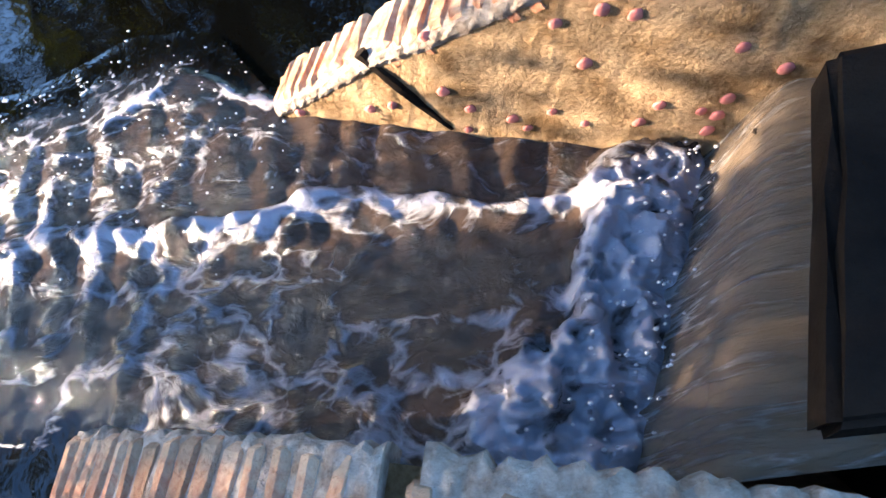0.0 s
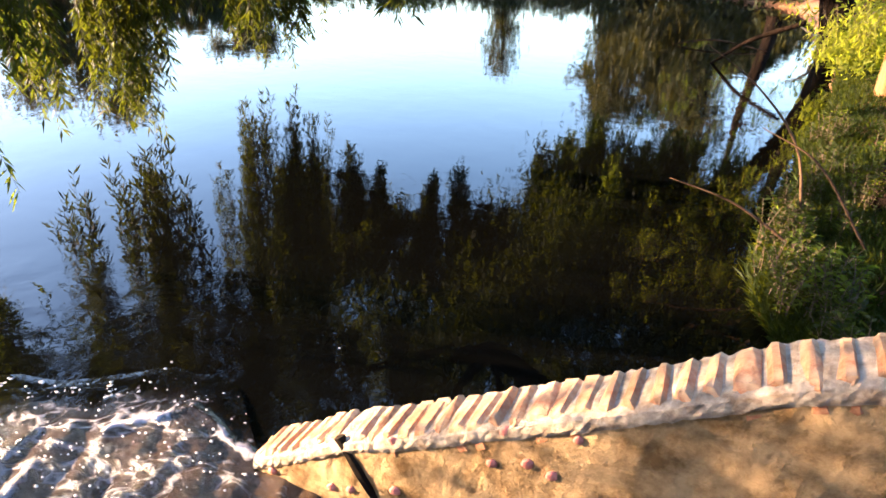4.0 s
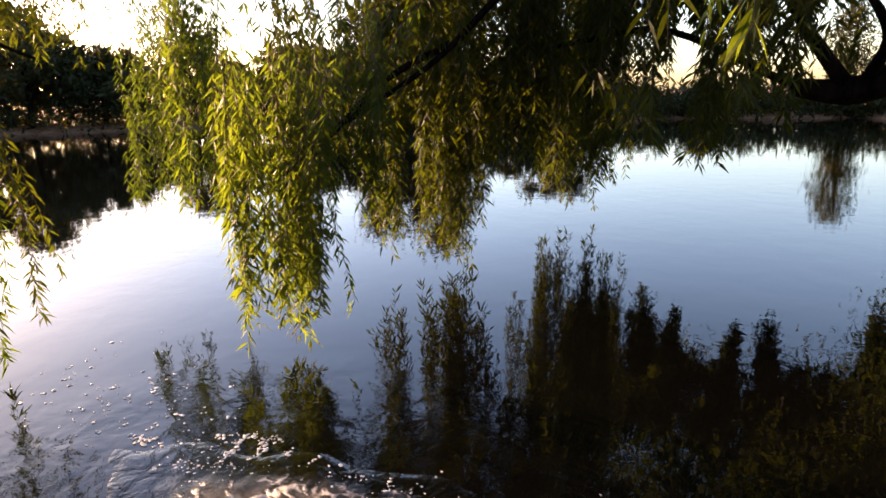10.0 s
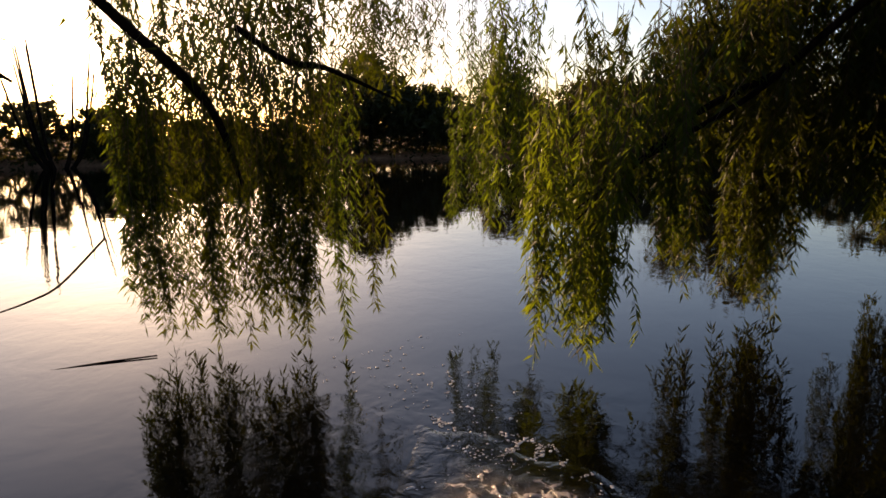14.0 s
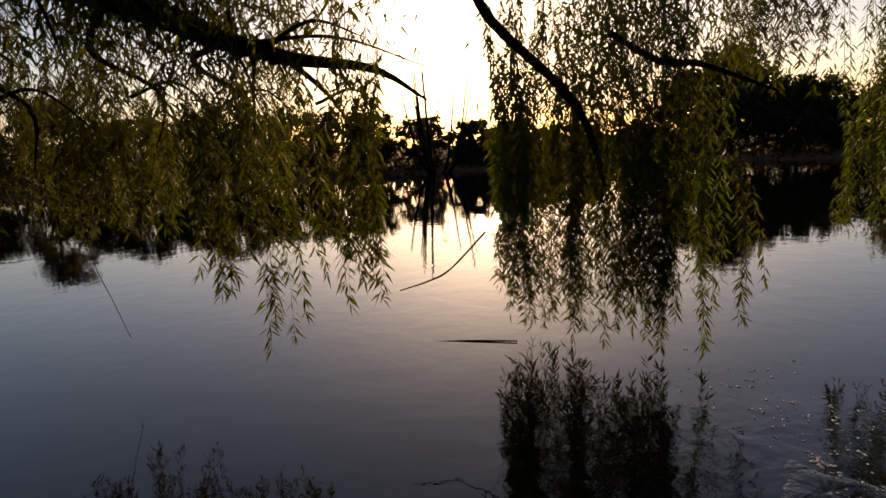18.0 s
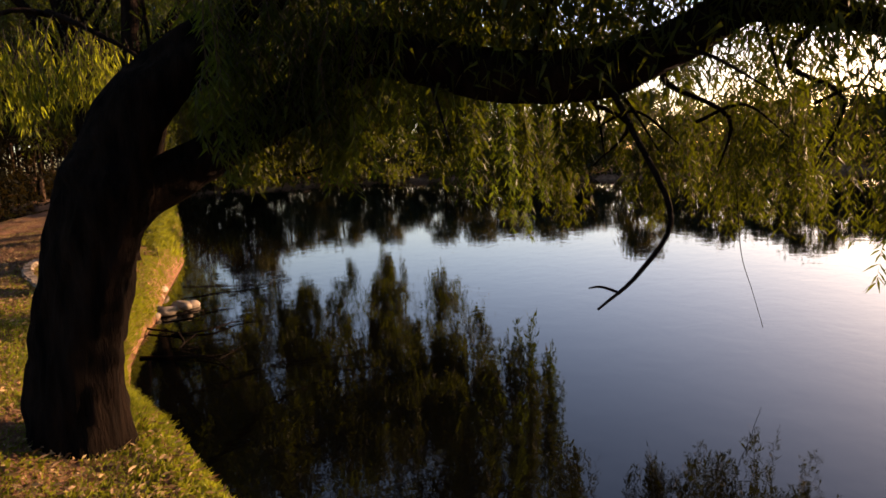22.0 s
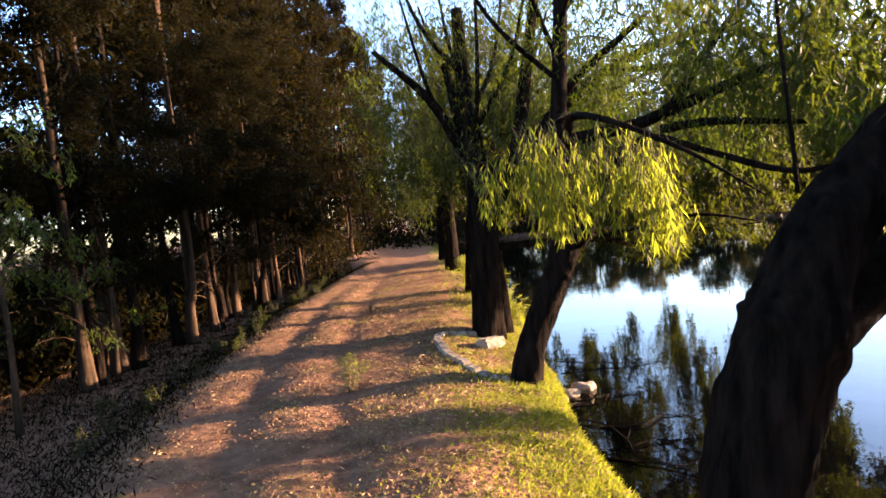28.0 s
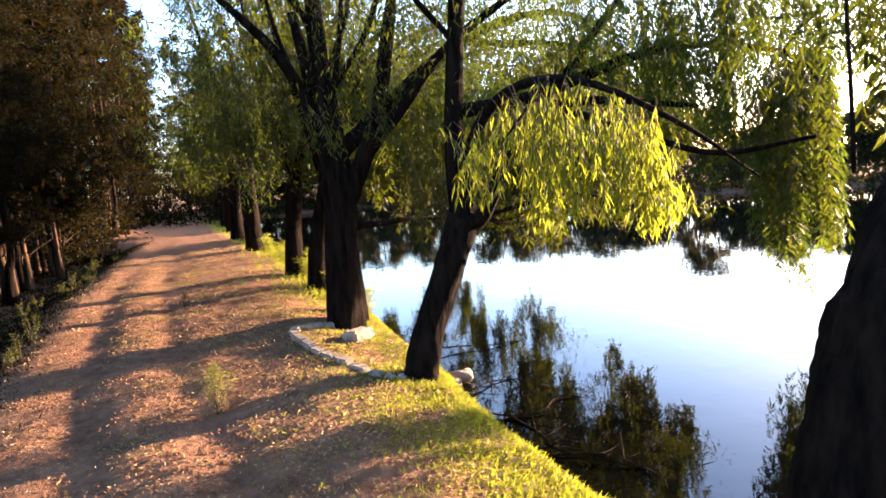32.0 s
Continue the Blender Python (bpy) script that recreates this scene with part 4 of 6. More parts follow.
STEM_D3 = [(-1.71, -12.5, 3.28), (-2.1, -11.93, 3.95), (-2.5, -11.28, 4.72), (-3.13, -10.23, 5.41)]
STEM_D4 = [(-1.3, -12.72, 3.33), (-0.71, -12.88, 4.75), (0.25, -13.02, 5.73)]
BOUGH1 = [(-1.95, 4.86, 3.15), (-2.42, 4.54, 2.71), (-2.84, 4.16, 2.18), (-3.31, 3.53, 1.7), (-3.48, 3.05, 1.34)]
BOUGH2 = [(-5.07, 0.89, 2.77), (-4.99, 1.26, 2.52), (-4.9, 1.55, 2.47), (-4.87, 2.16, 2.23)]
BOUGH3 = [(-2.8, 4.51, 2.38), (-3.18, 3.99, 2.06), (-3.37, 3.43, 1.59), (-3.47, 3.03, 1.25)]
BOUGH4 = [(-5.09, -0.22, 3.25), (-5.08, -0.05, 2.9), (-5.2, 0.64, 2.21), (-5.35, 0.91, 1.51)]
BOUGH5 = [(-0.41, 5.43, 1.93), (-1.38, 5.47, 2.4), (-2.07, 5.46, 2.37), (-2.69, 5.41, 2.27)]
WIRE = [(-4.9, -3.51, 1.11), (-4.95, -3.43, 0.77), (-5.0, -3.34, 0.4)]
TWIG2 = [(-4.56, -0.88, 0.83), (-4.68, -0.66, 0.87), (-4.79, -0.48, 0.94), (-4.89, -0.18, 1.22)]


def base_of(x, y, sink=0.05):
    return (x, y, float(height(np.array([x]), np.array([y]))[0]) - sink)


def overhanging_willow():
    """The old willow on the far side of the channel, with boughs and hanging sprays out over the lake."""
    x, y = 3.3, 4.95
    t = thing("willow_tree", base_of(x, y), "old willow with dark furrowed trunk and boughs over the lake", "tree", "willows on the bank")
    z = t.location.z
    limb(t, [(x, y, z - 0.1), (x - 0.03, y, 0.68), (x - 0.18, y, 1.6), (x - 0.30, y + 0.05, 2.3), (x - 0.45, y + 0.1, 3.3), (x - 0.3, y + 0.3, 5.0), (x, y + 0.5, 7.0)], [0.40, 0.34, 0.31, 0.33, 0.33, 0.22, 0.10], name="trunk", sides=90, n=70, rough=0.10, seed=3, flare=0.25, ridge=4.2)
    limb(t, [(x - 0.2, y, 2.55), (x + 0.7, y - 0.2, 3.0), (x + 2.2, y - 0.3, 3.3)], [0.22, 0.15, 0.06], seed=5)
    limb(t, LIMB_A, [0.17, 0.13, 0.10, 0.095, 0.10, 0.11, 0.105, 0.10, 0.06], seed=7, sides=16)
    limb(t, LIMB_A2, [0.15, 0.10, 0.075, 0.06, 0.03], seed=9)
    limb(t, [(x - 0.2, y + 0.1, 3.3), (1.2, 5.2, 3.9), (-0.8, 5.2, 3.9), (-1.95, 4.86, 3.2)], [0.2, 0.13, 0.09, 0.04], name="bough", seed=11, sides=8)
    limb(t, BOUGH1, [0.035, 0.03, 0.025, 0.02, 0.008], name="bough", sides=7, seed=2)
    limb(t, BOUGH3, [0.03, 0.025, 0.02, 0.008], name="bough", sides=7, seed=4)
    limb(t, BOUGH5, [0.035, 0.03, 0.025, 0.01], name="bough", sides=7, seed=6)
    limb(t, [(-0.08, 5.32, 1.9), (-0.35, 5.0, 2.3), (-0.6, 4.7, 2.7)], [0.06, 0.04, 0.02], name="bough", sides=7)
    limb(t, [(0.0, 5.3, 1.95), (0.1, 5.1, 2.25), (-0.1, 4.9, 2.6)], [0.05, 0.035, 0.02], name="bough", sides=7)
    limb(t, [(0.6, 5.39, 2.4), (0.5, 5.2, 2.8), (0.55, 5.0, 3.2)], [0.06, 0.045, 0.03], name="bough", sides=7)
    rng = np.random.default_rng(21)
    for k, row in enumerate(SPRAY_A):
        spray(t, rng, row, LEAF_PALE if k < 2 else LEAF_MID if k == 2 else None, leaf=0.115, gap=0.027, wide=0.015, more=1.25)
    for row in ((-3.3, 5.4, 4.0, 2.5, 0.6, 40), (-2.5, 5.0, 4.0, 2.7, 0.5, 34)):
        spray(t, rng, row, leaf=0.115, gap=0.03, wide=0.015)
    for row in SPRAY_A_NEAR:
        spray(t, rng, row, leaf=0.13, gap=0.027, wide=0.015, more=1.3)
    limb(t, [(x - 0.1, y, 3.5), (1.4, 3.2, 4.1), (0.0, 2.1, 3.7), (-0.8, 1.8, 3.3)], [0.07, 0.05, 0.03, 0.01], name="bough", sides=7, seed=13)
    for k, row in enumerate(((-0.45, 1.8, 3.4, 1.72, 0.05, 2), (-0.17, 1.64, 3.4, 1.93, 0.04, 2), (-0.10, 1.68, 3.5, 2.1, 0.05, 2), (-0.36, 2.22, 3.5, 1.87, 0.08, 4), (-0.04, 1.84, 3.5, 2.25, 0.06, 2), (-0.72, 1.9, 3.4, 2.42, 0.12, 4), (-0.27, 2.0, 3.5, 2.0, 0.06, 3))):
        spray(t, rng, row, LEAF_PALE if k % 2 else None, leaf=0.105, gap=0.045, fold=True, wide=0.013, sway=0.08, more=1.0)
    # the wide crown above
    cs = []
    while len(cs) < 420:
        px, py = rng.uniform(-3.6, 7.5), rng.uniform(2.4, 12.5)
        if ((px - 2.0) / 5.6) ** 2 + ((py - 7.0) / 5.4) ** 2 < 1:
            cs.append((px, py, rng.uniform(4.3, 7.5)))
    cv, cf = cloud(rng, cs, 0.8, 150, 0.17, 0.05, 1.4, True)
    part("crown", local(t, mesh_data("crown", cv, cf, LEAF)), t, "", "stuff")
    return leafed(t)


def cloud(rng, centres, r, per, length, width, droop=0.6, slim=False):
    """Clumps of simple leaves round many centres; slim ones have three corners."""
    c = np.asarray(centres)
    n = len(c) * per
    at = np.repeat(c, per, 0) + rng.normal(0, r * 0.5, (n, 3)) * np.array([1, 1, 0.8])
    way = rng.normal(size=(n, 3)) - np.array([0, 0, droop])
    if slim:
        way /= np.linalg.norm(way, axis=1)[:, None]
        side = np.cross(way, rng.normal(size=(n, 3)))
        side *= 0.5 * width / (np.linalg.norm(side, axis=1)[:, None] + 1e-9)
        tip = at + way * (length * rng.uniform(0.6, 1.3, n))[:, None]
        return np.stack([at - side, at + side, tip], 1).reshape(-1, 3), np.arange(3 * n).reshape(n, 3)
    return leaves(rng, at, way, length * rng.uniform(0.6, 1.3, n), width, fold=False)


def leaning_willow():
    """The thick dark willow whose limb reaches level over the water."""
    x, y = 0.34, -5.30
    rng_b = np.random.default_rng(77)
    t = thing("willow_tree", base_of(x, y), "thick dark willow leaning over the water by the path", "tree", "willows on the bank")
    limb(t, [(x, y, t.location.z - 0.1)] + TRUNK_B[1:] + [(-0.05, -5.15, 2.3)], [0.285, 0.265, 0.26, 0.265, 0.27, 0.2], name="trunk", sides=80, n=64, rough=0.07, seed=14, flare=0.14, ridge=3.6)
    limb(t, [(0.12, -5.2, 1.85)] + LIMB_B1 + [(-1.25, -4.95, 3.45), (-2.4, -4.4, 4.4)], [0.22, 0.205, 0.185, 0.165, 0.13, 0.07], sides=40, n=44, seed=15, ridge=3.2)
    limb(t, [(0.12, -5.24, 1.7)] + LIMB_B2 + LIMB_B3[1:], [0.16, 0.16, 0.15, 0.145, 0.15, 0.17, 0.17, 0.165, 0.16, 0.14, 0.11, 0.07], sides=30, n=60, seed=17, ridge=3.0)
    limb(t, [(-0.6, -5.17, 2.2), (-0.95, -4.8, 2.36), (-1.21, -4.46, 2.45)], [0.09, 0.05, 0.012], sides=12, seed=16)
    limb(t, [LIMB_B3[4]] + LIMB_B4 + [(-4.75, -1.0, 2.55), (-4.85, -0.6, 2.3)], [0.11, 0.10, 0.09, 0.075, 0.05, 0.03, 0.01], sides=14, seed=18)
    for k in range(26):
        f = rng_b.uniform(0.25, 1.0)
        b = curve_points(LIMB_B3, 40)[int(39 * f)] if k % 2 else curve_points([LIMB_B3[4]] + LIMB_B4, 40)[int(39 * f)]
        dx, dy = rng_b.normal(-0.2, 0.45), rng_b.normal(0.1, 0.45)
        dz = rng_b.uniform(-0.7, 0.9)
        limb(t, [tuple(b), (b[0] + 0.5 * dx, b[1] + 0.5 * dy, b[2] + 0.6 * dz + 0.15), (b[0] + dx, b[1] + dy, b[2] + dz)], [0.022, 0.013, 0.004], name="bough", sides=6, seed=60 + k)
    limb(t, SAPLING_B, [0.014, 0.012, 0.010, 0.006], name="bough", sides=7)
    limb(t, [(-3.24, -2.82, 2.96), (-3.9, -1.6, 3.6), (-4.7, -0.3, 3.7), (-5.1, 0.9, 3.2)], [0.09, 0.07, 0.05, 0.03], name="bough", sides=8, seed=19)
    limb(t, BOUGH4, [0.05, 0.045, 0.04, 0.015], name="bough", sides=7, seed=20)
    limb(t, BOUGH2, [0.03, 0.027, 0.024, 0.01], name="bough", sides=7, seed=21)
    for k, (a, b) in enumerate((((-2.55, -3.39, 2.6), (-3.6, -4.2, 2.0)), ((-2.9, -3.07, 2.7), (-4.2, -3.4, 1.9)), ((-3.9, -2.6, 2.9), (-4.9, -2.9, 1.9)), ((-4.25, -2.02, 2.7), (-5.3, -2.4, 2.0)), ((-4.4, -1.7, 2.6), (-4.9, -1.2, 2.0)))):
        m = [(a[i] + b[i]) / 2 for i in range(3)]
        limb(t, [a, (m[0] + 0.22, m[1] - 0.1, m[2] + 0.28), (m[0] - 0.3, m[1] + 0.1, m[2] + 0.02), b], [0.03, 0.022, 0.016, 0.005], name="bough", sides=7, seed=30 + k)
        limb(t, [m, (m[0] - 0.1, m[1] + 0.3, m[2] + 0.1), (m[0] - 0.25, m[1] + 0.55, m[2] - 0.15)], [0.016, 0.011, 0.004], name="bough", sides=6, seed=36 + k)
    # the bare twig with a forked end
    limb(t, [(-2.5, -3.25, 2.55), (-2.42, -3.0, 2.2), (-2.28, -2.69, 1.76), (-2.02, -2.72, 1.48), (-1.77, -2.81, 1.31)], [0.02, 0.018, 0.016, 0.014, 0.007], name="bare_twig", sides=6)
    limb(t, [(-1.9, -2.76, 1.38), (-1.82, -2.82, 1.42), (-1.76, -2.86, 1.42)], [0.009, 0.007, 0.004], name="bare_twig", sides=5)
    limb(t, TWIG2, [0.005, 0.007, 0.008, 0.01], name="bare_twig", sides=5)
    limb(t, [(-4.87, -3.55, 1.7)] + WIRE, [0.004, 0.004, 0.003, 0.003], name="bare_twig", sides=5)
    rng = np.random.default_rng(22)
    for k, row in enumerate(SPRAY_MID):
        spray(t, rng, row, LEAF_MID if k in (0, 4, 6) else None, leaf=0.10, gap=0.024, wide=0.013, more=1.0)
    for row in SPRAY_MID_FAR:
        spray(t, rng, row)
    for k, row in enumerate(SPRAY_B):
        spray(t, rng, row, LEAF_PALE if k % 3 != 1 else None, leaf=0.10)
    for row in ((-1.6, -3.6, 3.6, 2.9, 0.5, 26), (-0.6, -4.2, 3.8, 2.8, 0.5, 24), (-2.6, -2.6, 3.9, 3.0, 0.5, 24), (-3.4, -3.6, 3.6, 2.5, 0.5, 30)):
        spray(t, rng, row)
    for row in ((-1.7, -5.4, 4.0, 2.9, 0.5, 30), (-2.8, -4.6, 3.9, 2.6, 0.6, 40), (-4.3, -4.6, 3.6, 1.9, 0.7, 40), (-3.4, -6.0, 4.6, 3.6, 0.6, 26)):
        spray(t, rng, row, leaf=0.14, gap=0.05, fold=False, wide=0.019)
    cs = [(min(-0.6, -1.9 + rng.normal(0, 1.4)), -4.6 + rng.normal(0, 1.3), rng.uniform(3.9, 6.3)) for _ in range(110)]
    for f in np.linspace(0.1, 1, 120):
        b = curve_points(LIMB_B3 + LIMB_B4[1:], 60)[int(59 * f)]
        cs.append((b[0] + rng.normal(-0.2, 0.35), b[1] + rng.normal(0.1, 0.35), b[2] + rng.uniform(0.2, 1.5)))
    cs += [(rng.uniform(-5.0, -0.9), rng.uniform(-7.4, -4.6), rng.uniform(3.8, 6.0)) for _ in range(8)]
    cs += [(-5.5 + rng.normal(0, 0.35), rng.uniform(0.45, 1.7), rng.uniform(2.7, 4.4)) for _ in range(26)]
    cs += [(rng.uniform(-4.8, -3.4), rng.uniform(-3.6, -1.4), rng.uniform(2.6, 3.8)) for _ in range(16)]
    cv, cf = cloud(rng, cs, 0.7, 230, 0.13, 0.022, 1.6, True)
    part("crown", local(t, mesh_data("crown", cv, cf, LEAF)), t, "", "stuff")
    return leafed(t)


def bank_willow_c():
    """The slim leaning willow with a bright drooping spray over the bank."""
    x, y = -0.58, -9.95
    t = thing("willow_tree", base_of(x, y), "slim leaning willow with a sunlit yellow-green drooping spray", "tree", "willows on the bank")
    limb(t, [(x, y, t.location.z - 0.1)] + TRUNK_C[1:4], [0.20, 0.18, 0.18, 0.19], name="trunk", sides=44, n=40, rough=0.08, seed=40, flare=0.25, ridge=3.0)
    limb(t, TRUNK_C[2:], [0.19, 0.17, 0.12, 0.10, 0.09, 0.07], sides=12, seed=41)
    limb(t, LIMB_C1, [0.12, 0.10, 0.06, 0.045, 0.035, 0.03, 0.015], sides=8, seed=42)
    limb(t, LIMB_C2, [0.09, 0.08, 0.06, 0.03], sides=8, seed=43)
    limb(t, LIMB_C3, [0.06, 0.05, 0.025], sides=8, seed=44)
    limb(t, [(-2.72, -9.52, 3.88), (-3.9, -8.6, 4.3), (-4.9, -7.6, 4.1), (-6.1, -7.5, 3.6)], [0.08, 0.05, 0.03, 0.012], sides=8, seed=45)
    for k in range(5):
        a = 0.7 * k
        limb(t, [(-1.45, -9.83, 4.4 + 0.25 * k), (-1.45 + 0.9 * math.cos(a), -9.83 + 0.9 * math.sin(a), 5.2 + 0.3 * k), (-1.45 + 1.6 * math.cos(a), -9.83 + 1.6 * math.sin(a), 6.4 + 0.3 * k)], [0.04, 0.03, 0.012], name="bough", sides=6, seed=46 + k)
    rng = np.random.default_rng(23)
    for k, row in enumerate(SPRAY_C):
        spray(t, rng, row, LEAF_MID if k % 2 else LEAF, leaf=0.14, gap=0.036, fold=False, wide=0.018, more=1.6)
    # this spray wears the leaf that has sunshine in its colour
    for row in SPRAY_SUNLIT:
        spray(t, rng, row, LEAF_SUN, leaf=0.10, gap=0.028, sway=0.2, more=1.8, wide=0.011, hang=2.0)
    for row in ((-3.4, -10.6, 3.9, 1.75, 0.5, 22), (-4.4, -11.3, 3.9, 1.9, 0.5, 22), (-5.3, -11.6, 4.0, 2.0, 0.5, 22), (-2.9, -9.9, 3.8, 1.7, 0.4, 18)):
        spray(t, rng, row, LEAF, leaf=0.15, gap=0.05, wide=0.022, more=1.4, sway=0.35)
    limb(t, [(-1.36, -9.9, 2.9), (-0.75, -8.6, 3.55), (-0.1, -7.2, 3.55), (-0.5, -6.6, 3.2), (-0.95, -6.2, 2.75)], [0.07, 0.05, 0.03, 0.02, 0.006], name="bough", sides=8, seed=48)
    limb(t, [(-0.3, -7.6, 3.6), (0.2, -7.1, 3.5), (0.6, -7.1, 3.15)], [0.03, 0.02, 0.006], name="bough", sides=7, seed=49)
    limb(t, [(-1.38, -9.9, 2.35), (-2.4, -10.6, 2.3), (-3.4, -11.1, 2.05), (-4.6, -11.5, 2.15), (-5.7, -10.9, 2.2)], [0.06, 0.045, 0.035, 0.022, 0.008], name="bough", sides=8, seed=64)
    limb(t, [(-2.4, -10.6, 2.3), (-3.4, -9.9, 2.5), (-4.4, -9.6, 2.3)], [0.035, 0.025, 0.008], name="bough", sides=7, seed=65)
    limb(t, [(-4.9, -7.6, 4.1), (-6.0, -7.7, 4.7), (-6.9, -8.1, 4.6)], [0.035, 0.025, 0.012], name="bough", sides=7, seed=47)
    for row in ((-3.4, -11.4, 4.4, 2.2, 0.5, 26), (-4.6, -12.3, 4.6, 1.9, 0.5, 30), (-5.3, -10.9, 4.4, 1.8, 0.4, 24), (-6.2, -13.2, 4.6, 1.9, 0.6, 30), (-4.2, -14.4, 4.6, 2.0, 0.5, 24), (-5.6, -12.1, 4.3, 2.6, 0.5, 20), (-2.2, -11.4, 3.4, 1.5, 0.4, 16), (-2.9, -12.6, 3.4, 1.5, 0.45, 18), (-3.6, -13.9, 3.6, 1.6, 0.5, 18), (-3.6, -10.3, 4.4, 2.3, 0.5, 18), (-4.6, -10.1, 4.4, 2.2, 0.5, 18), (-5.5, -9.9, 4.4, 2.2, 0.5, 18), (-4.2, -11.0, 4.6, 2.3, 0.6, 18)):
        spray(t, rng, row, leaf=0.11, gap=0.045, fold=False, wide=0.016, more=1.0)
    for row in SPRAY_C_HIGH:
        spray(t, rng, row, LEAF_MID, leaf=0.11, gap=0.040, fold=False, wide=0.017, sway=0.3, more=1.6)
    cs = [(rng.uniform(-5.5, -1.2), rng.uniform(-12.0, -8.4), rng.uniform(4.6, 7.2)) for _ in range(50)]
    cs += [(rng.uniform(-5.8, -2.6), rng.uniform(-14.5, -11.0), rng.uniform(2.9, 5.6)) for _ in range(60)]
    cs += [(rng.uniform(-5.8, -2.6), rng.uniform(-11.0, -8.6), rng.uniform(3.4, 5.0)) for _ in range(14)]
    cs += [(rng.uniform(-4.5, -1.6), rng.uniform(-9.8, -7.8), rng.uniform(3.3, 4.6)) for _ in range(24)]
    cs += [(rng.uniform(-7.4, -4.6), rng.uniform(-8.8, -7.2), rng.uniform(3.8, 5.8)) for _ in range(34)]
    cv, cf = cloud(rng, cs, 0.5, 150, 0.13, 0.022, 1.6, True)
    low = [(rng.uniform(-7.4, -2.6), rng.uniform(-13.4, -9.4), rng.uniform(1.95, 3.4)) for _ in range(22)]
    low = [(a + rng.normal(0, 0.3), b + rng.normal(0, 0.3), c + rng.normal(0, 0.12)) for a, b, c in low for _ in range(4)]
    lv, lf = cloud(rng, low, 0.26, 60, 0.12, 0.024, 1.2, True)
    part("low_foliage", local(t, mesh_data("low_foliage", lv, lf, LEAF)), t, "", "stuff")
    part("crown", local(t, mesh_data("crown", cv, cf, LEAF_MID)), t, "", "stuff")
    return leafed(t)


def bank_willow_d():
    """The tall willow with several upright stems."""
    x, y = -1.24, -12.75
    t = thing("willow_tree", base_of(x, y), "tall willow with several upright dark stems", "tree", "willows on the bank")
    limb(t, [(x, y, t.location.z - 0.1)] + TRUNK_D[1:], [0.27, 0.24, 0.25, 0.15, 0.09], name="trunk", sides=44, n=50, rough=0.08, seed=50, flare=0.25, ridge=3.0)
    limb(t, STEM_D2, [0.16, 0.12, 0.10, 0.06], seed=51)
    limb(t, STEM_D3, [0.12, 0.09, 0.07, 0.04], seed=52)
    limb(t, STEM_D4, [0.11, 0.08, 0.04], seed=53)
    limb(t, [(-1.75, -13.2, t.location.z - 0.2), (-1.65, -13.1, 1.6), (-1.4, -12.9, 3.0), (-1.0, -13.0, 5.5)], [0.2, 0.17, 0.14, 0.07], name="stem", seed=54)
    limb(t, [(-1.5, -12.7, 2.2), (-3.3, -13.1, 2.15), (-4.6, -12.55, 1.95), (-5.8, -12.6, 2.1), (-7.5, -12.7, 2.2)], [0.06, 0.045, 0.035, 0.025, 0.008], name="bough", sides=8, seed=62)
    limb(t, [(-4.6, -12.55, 1.95), (-5.3, -11.9, 2.2), (-6.2, -11.5, 2.1)], [0.028, 0.02, 0.006], name="bough", sides=7, seed=63)
    limb(t, [(-1.45, -12.7, 3.4), (-4.0, -12.6, 5.2), (-6.4, -12.4, 5.9), (-8.6, -12.1, 5.4)], [0.14, 0.10, 0.06, 0.02], name="bough", sides=9, seed=58)
    limb(t, [(-4.0, -12.6, 5.2), (-6.0, -11.4, 5.0), (-7.6, -10.8, 4.3)], [0.06, 0.04, 0.012], name="bough", sides=8, seed=59)
    rng = np.random.default_rng(24)
    for row in ((-8.3, -12.1, 5.6, 1.85, 0.45, 60), (-7.6, -12.6, 5.6, 2.5, 0.5, 50), (-9.0, -11.6, 5.2, 2.7, 0.45, 40), (-6.6, -12.4, 5.6, 2.6, 0.5, 40), (-7.4, -11.0, 5.0, 2.5, 0.45, 36), (-5.6, -12.2, 5.4, 2.8, 0.5, 36)):
        spray(t, rng, row, LEAF, leaf=0.16, gap=0.045, wide=0.021, more=2.2)
    for k in range(6):
        a = 1.1 * k + 0.3
        limb(t, [(-1.3, -12.7, 3.6 + 0.3 * k), (-1.3 + 0.8 * math.cos(a), -12.7 + 0.8 * math.sin(a), 4.8 + 0.3 * k), (-1.3 + 1.3 * math.cos(a), -12.7 + 1.3 * math.sin(a), 6.6 + 0.3 * k)], [0.05, 0.035, 0.012], name="bough", sides=6, seed=55 + k)
    for k in range(22):
        a = rng.uniform(0, 2 * math.pi)
        r = rng.uniform(0.4, 2.2)
        zt = rng.uniform(3.6, 7.5)
        spray(t, rng, (x - 0.4 + r * math.cos(a), y + r * math.sin(a), zt, zt - rng.uniform(0.7, 1.4), 0.35, 12), LEAF_PALE, leaf=0.10, gap=0.06, fold=False, wide=0.016, sway=0.35)
    cs = [(min(-0.4, x - 0.8 + rng.normal(0, 1.3)), y + rng.normal(0, 1.2), rng.uniform(3.8, 8.0)) for _ in range(60)]
    cs += [(rng.uniform(-9.3, -3.5), rng.uniform(-13.6, -10.8), rng.uniform(4.6, 7.2)) for _ in range(60)]
    cv, cf = cloud(rng, cs, 0.75, 120, 0.13, 0.022, 1.6, True)
    part("crown", local(t, mesh_data("crown", cv, cf, LEAF)), t, "", "stuff")
    return leafed(t)


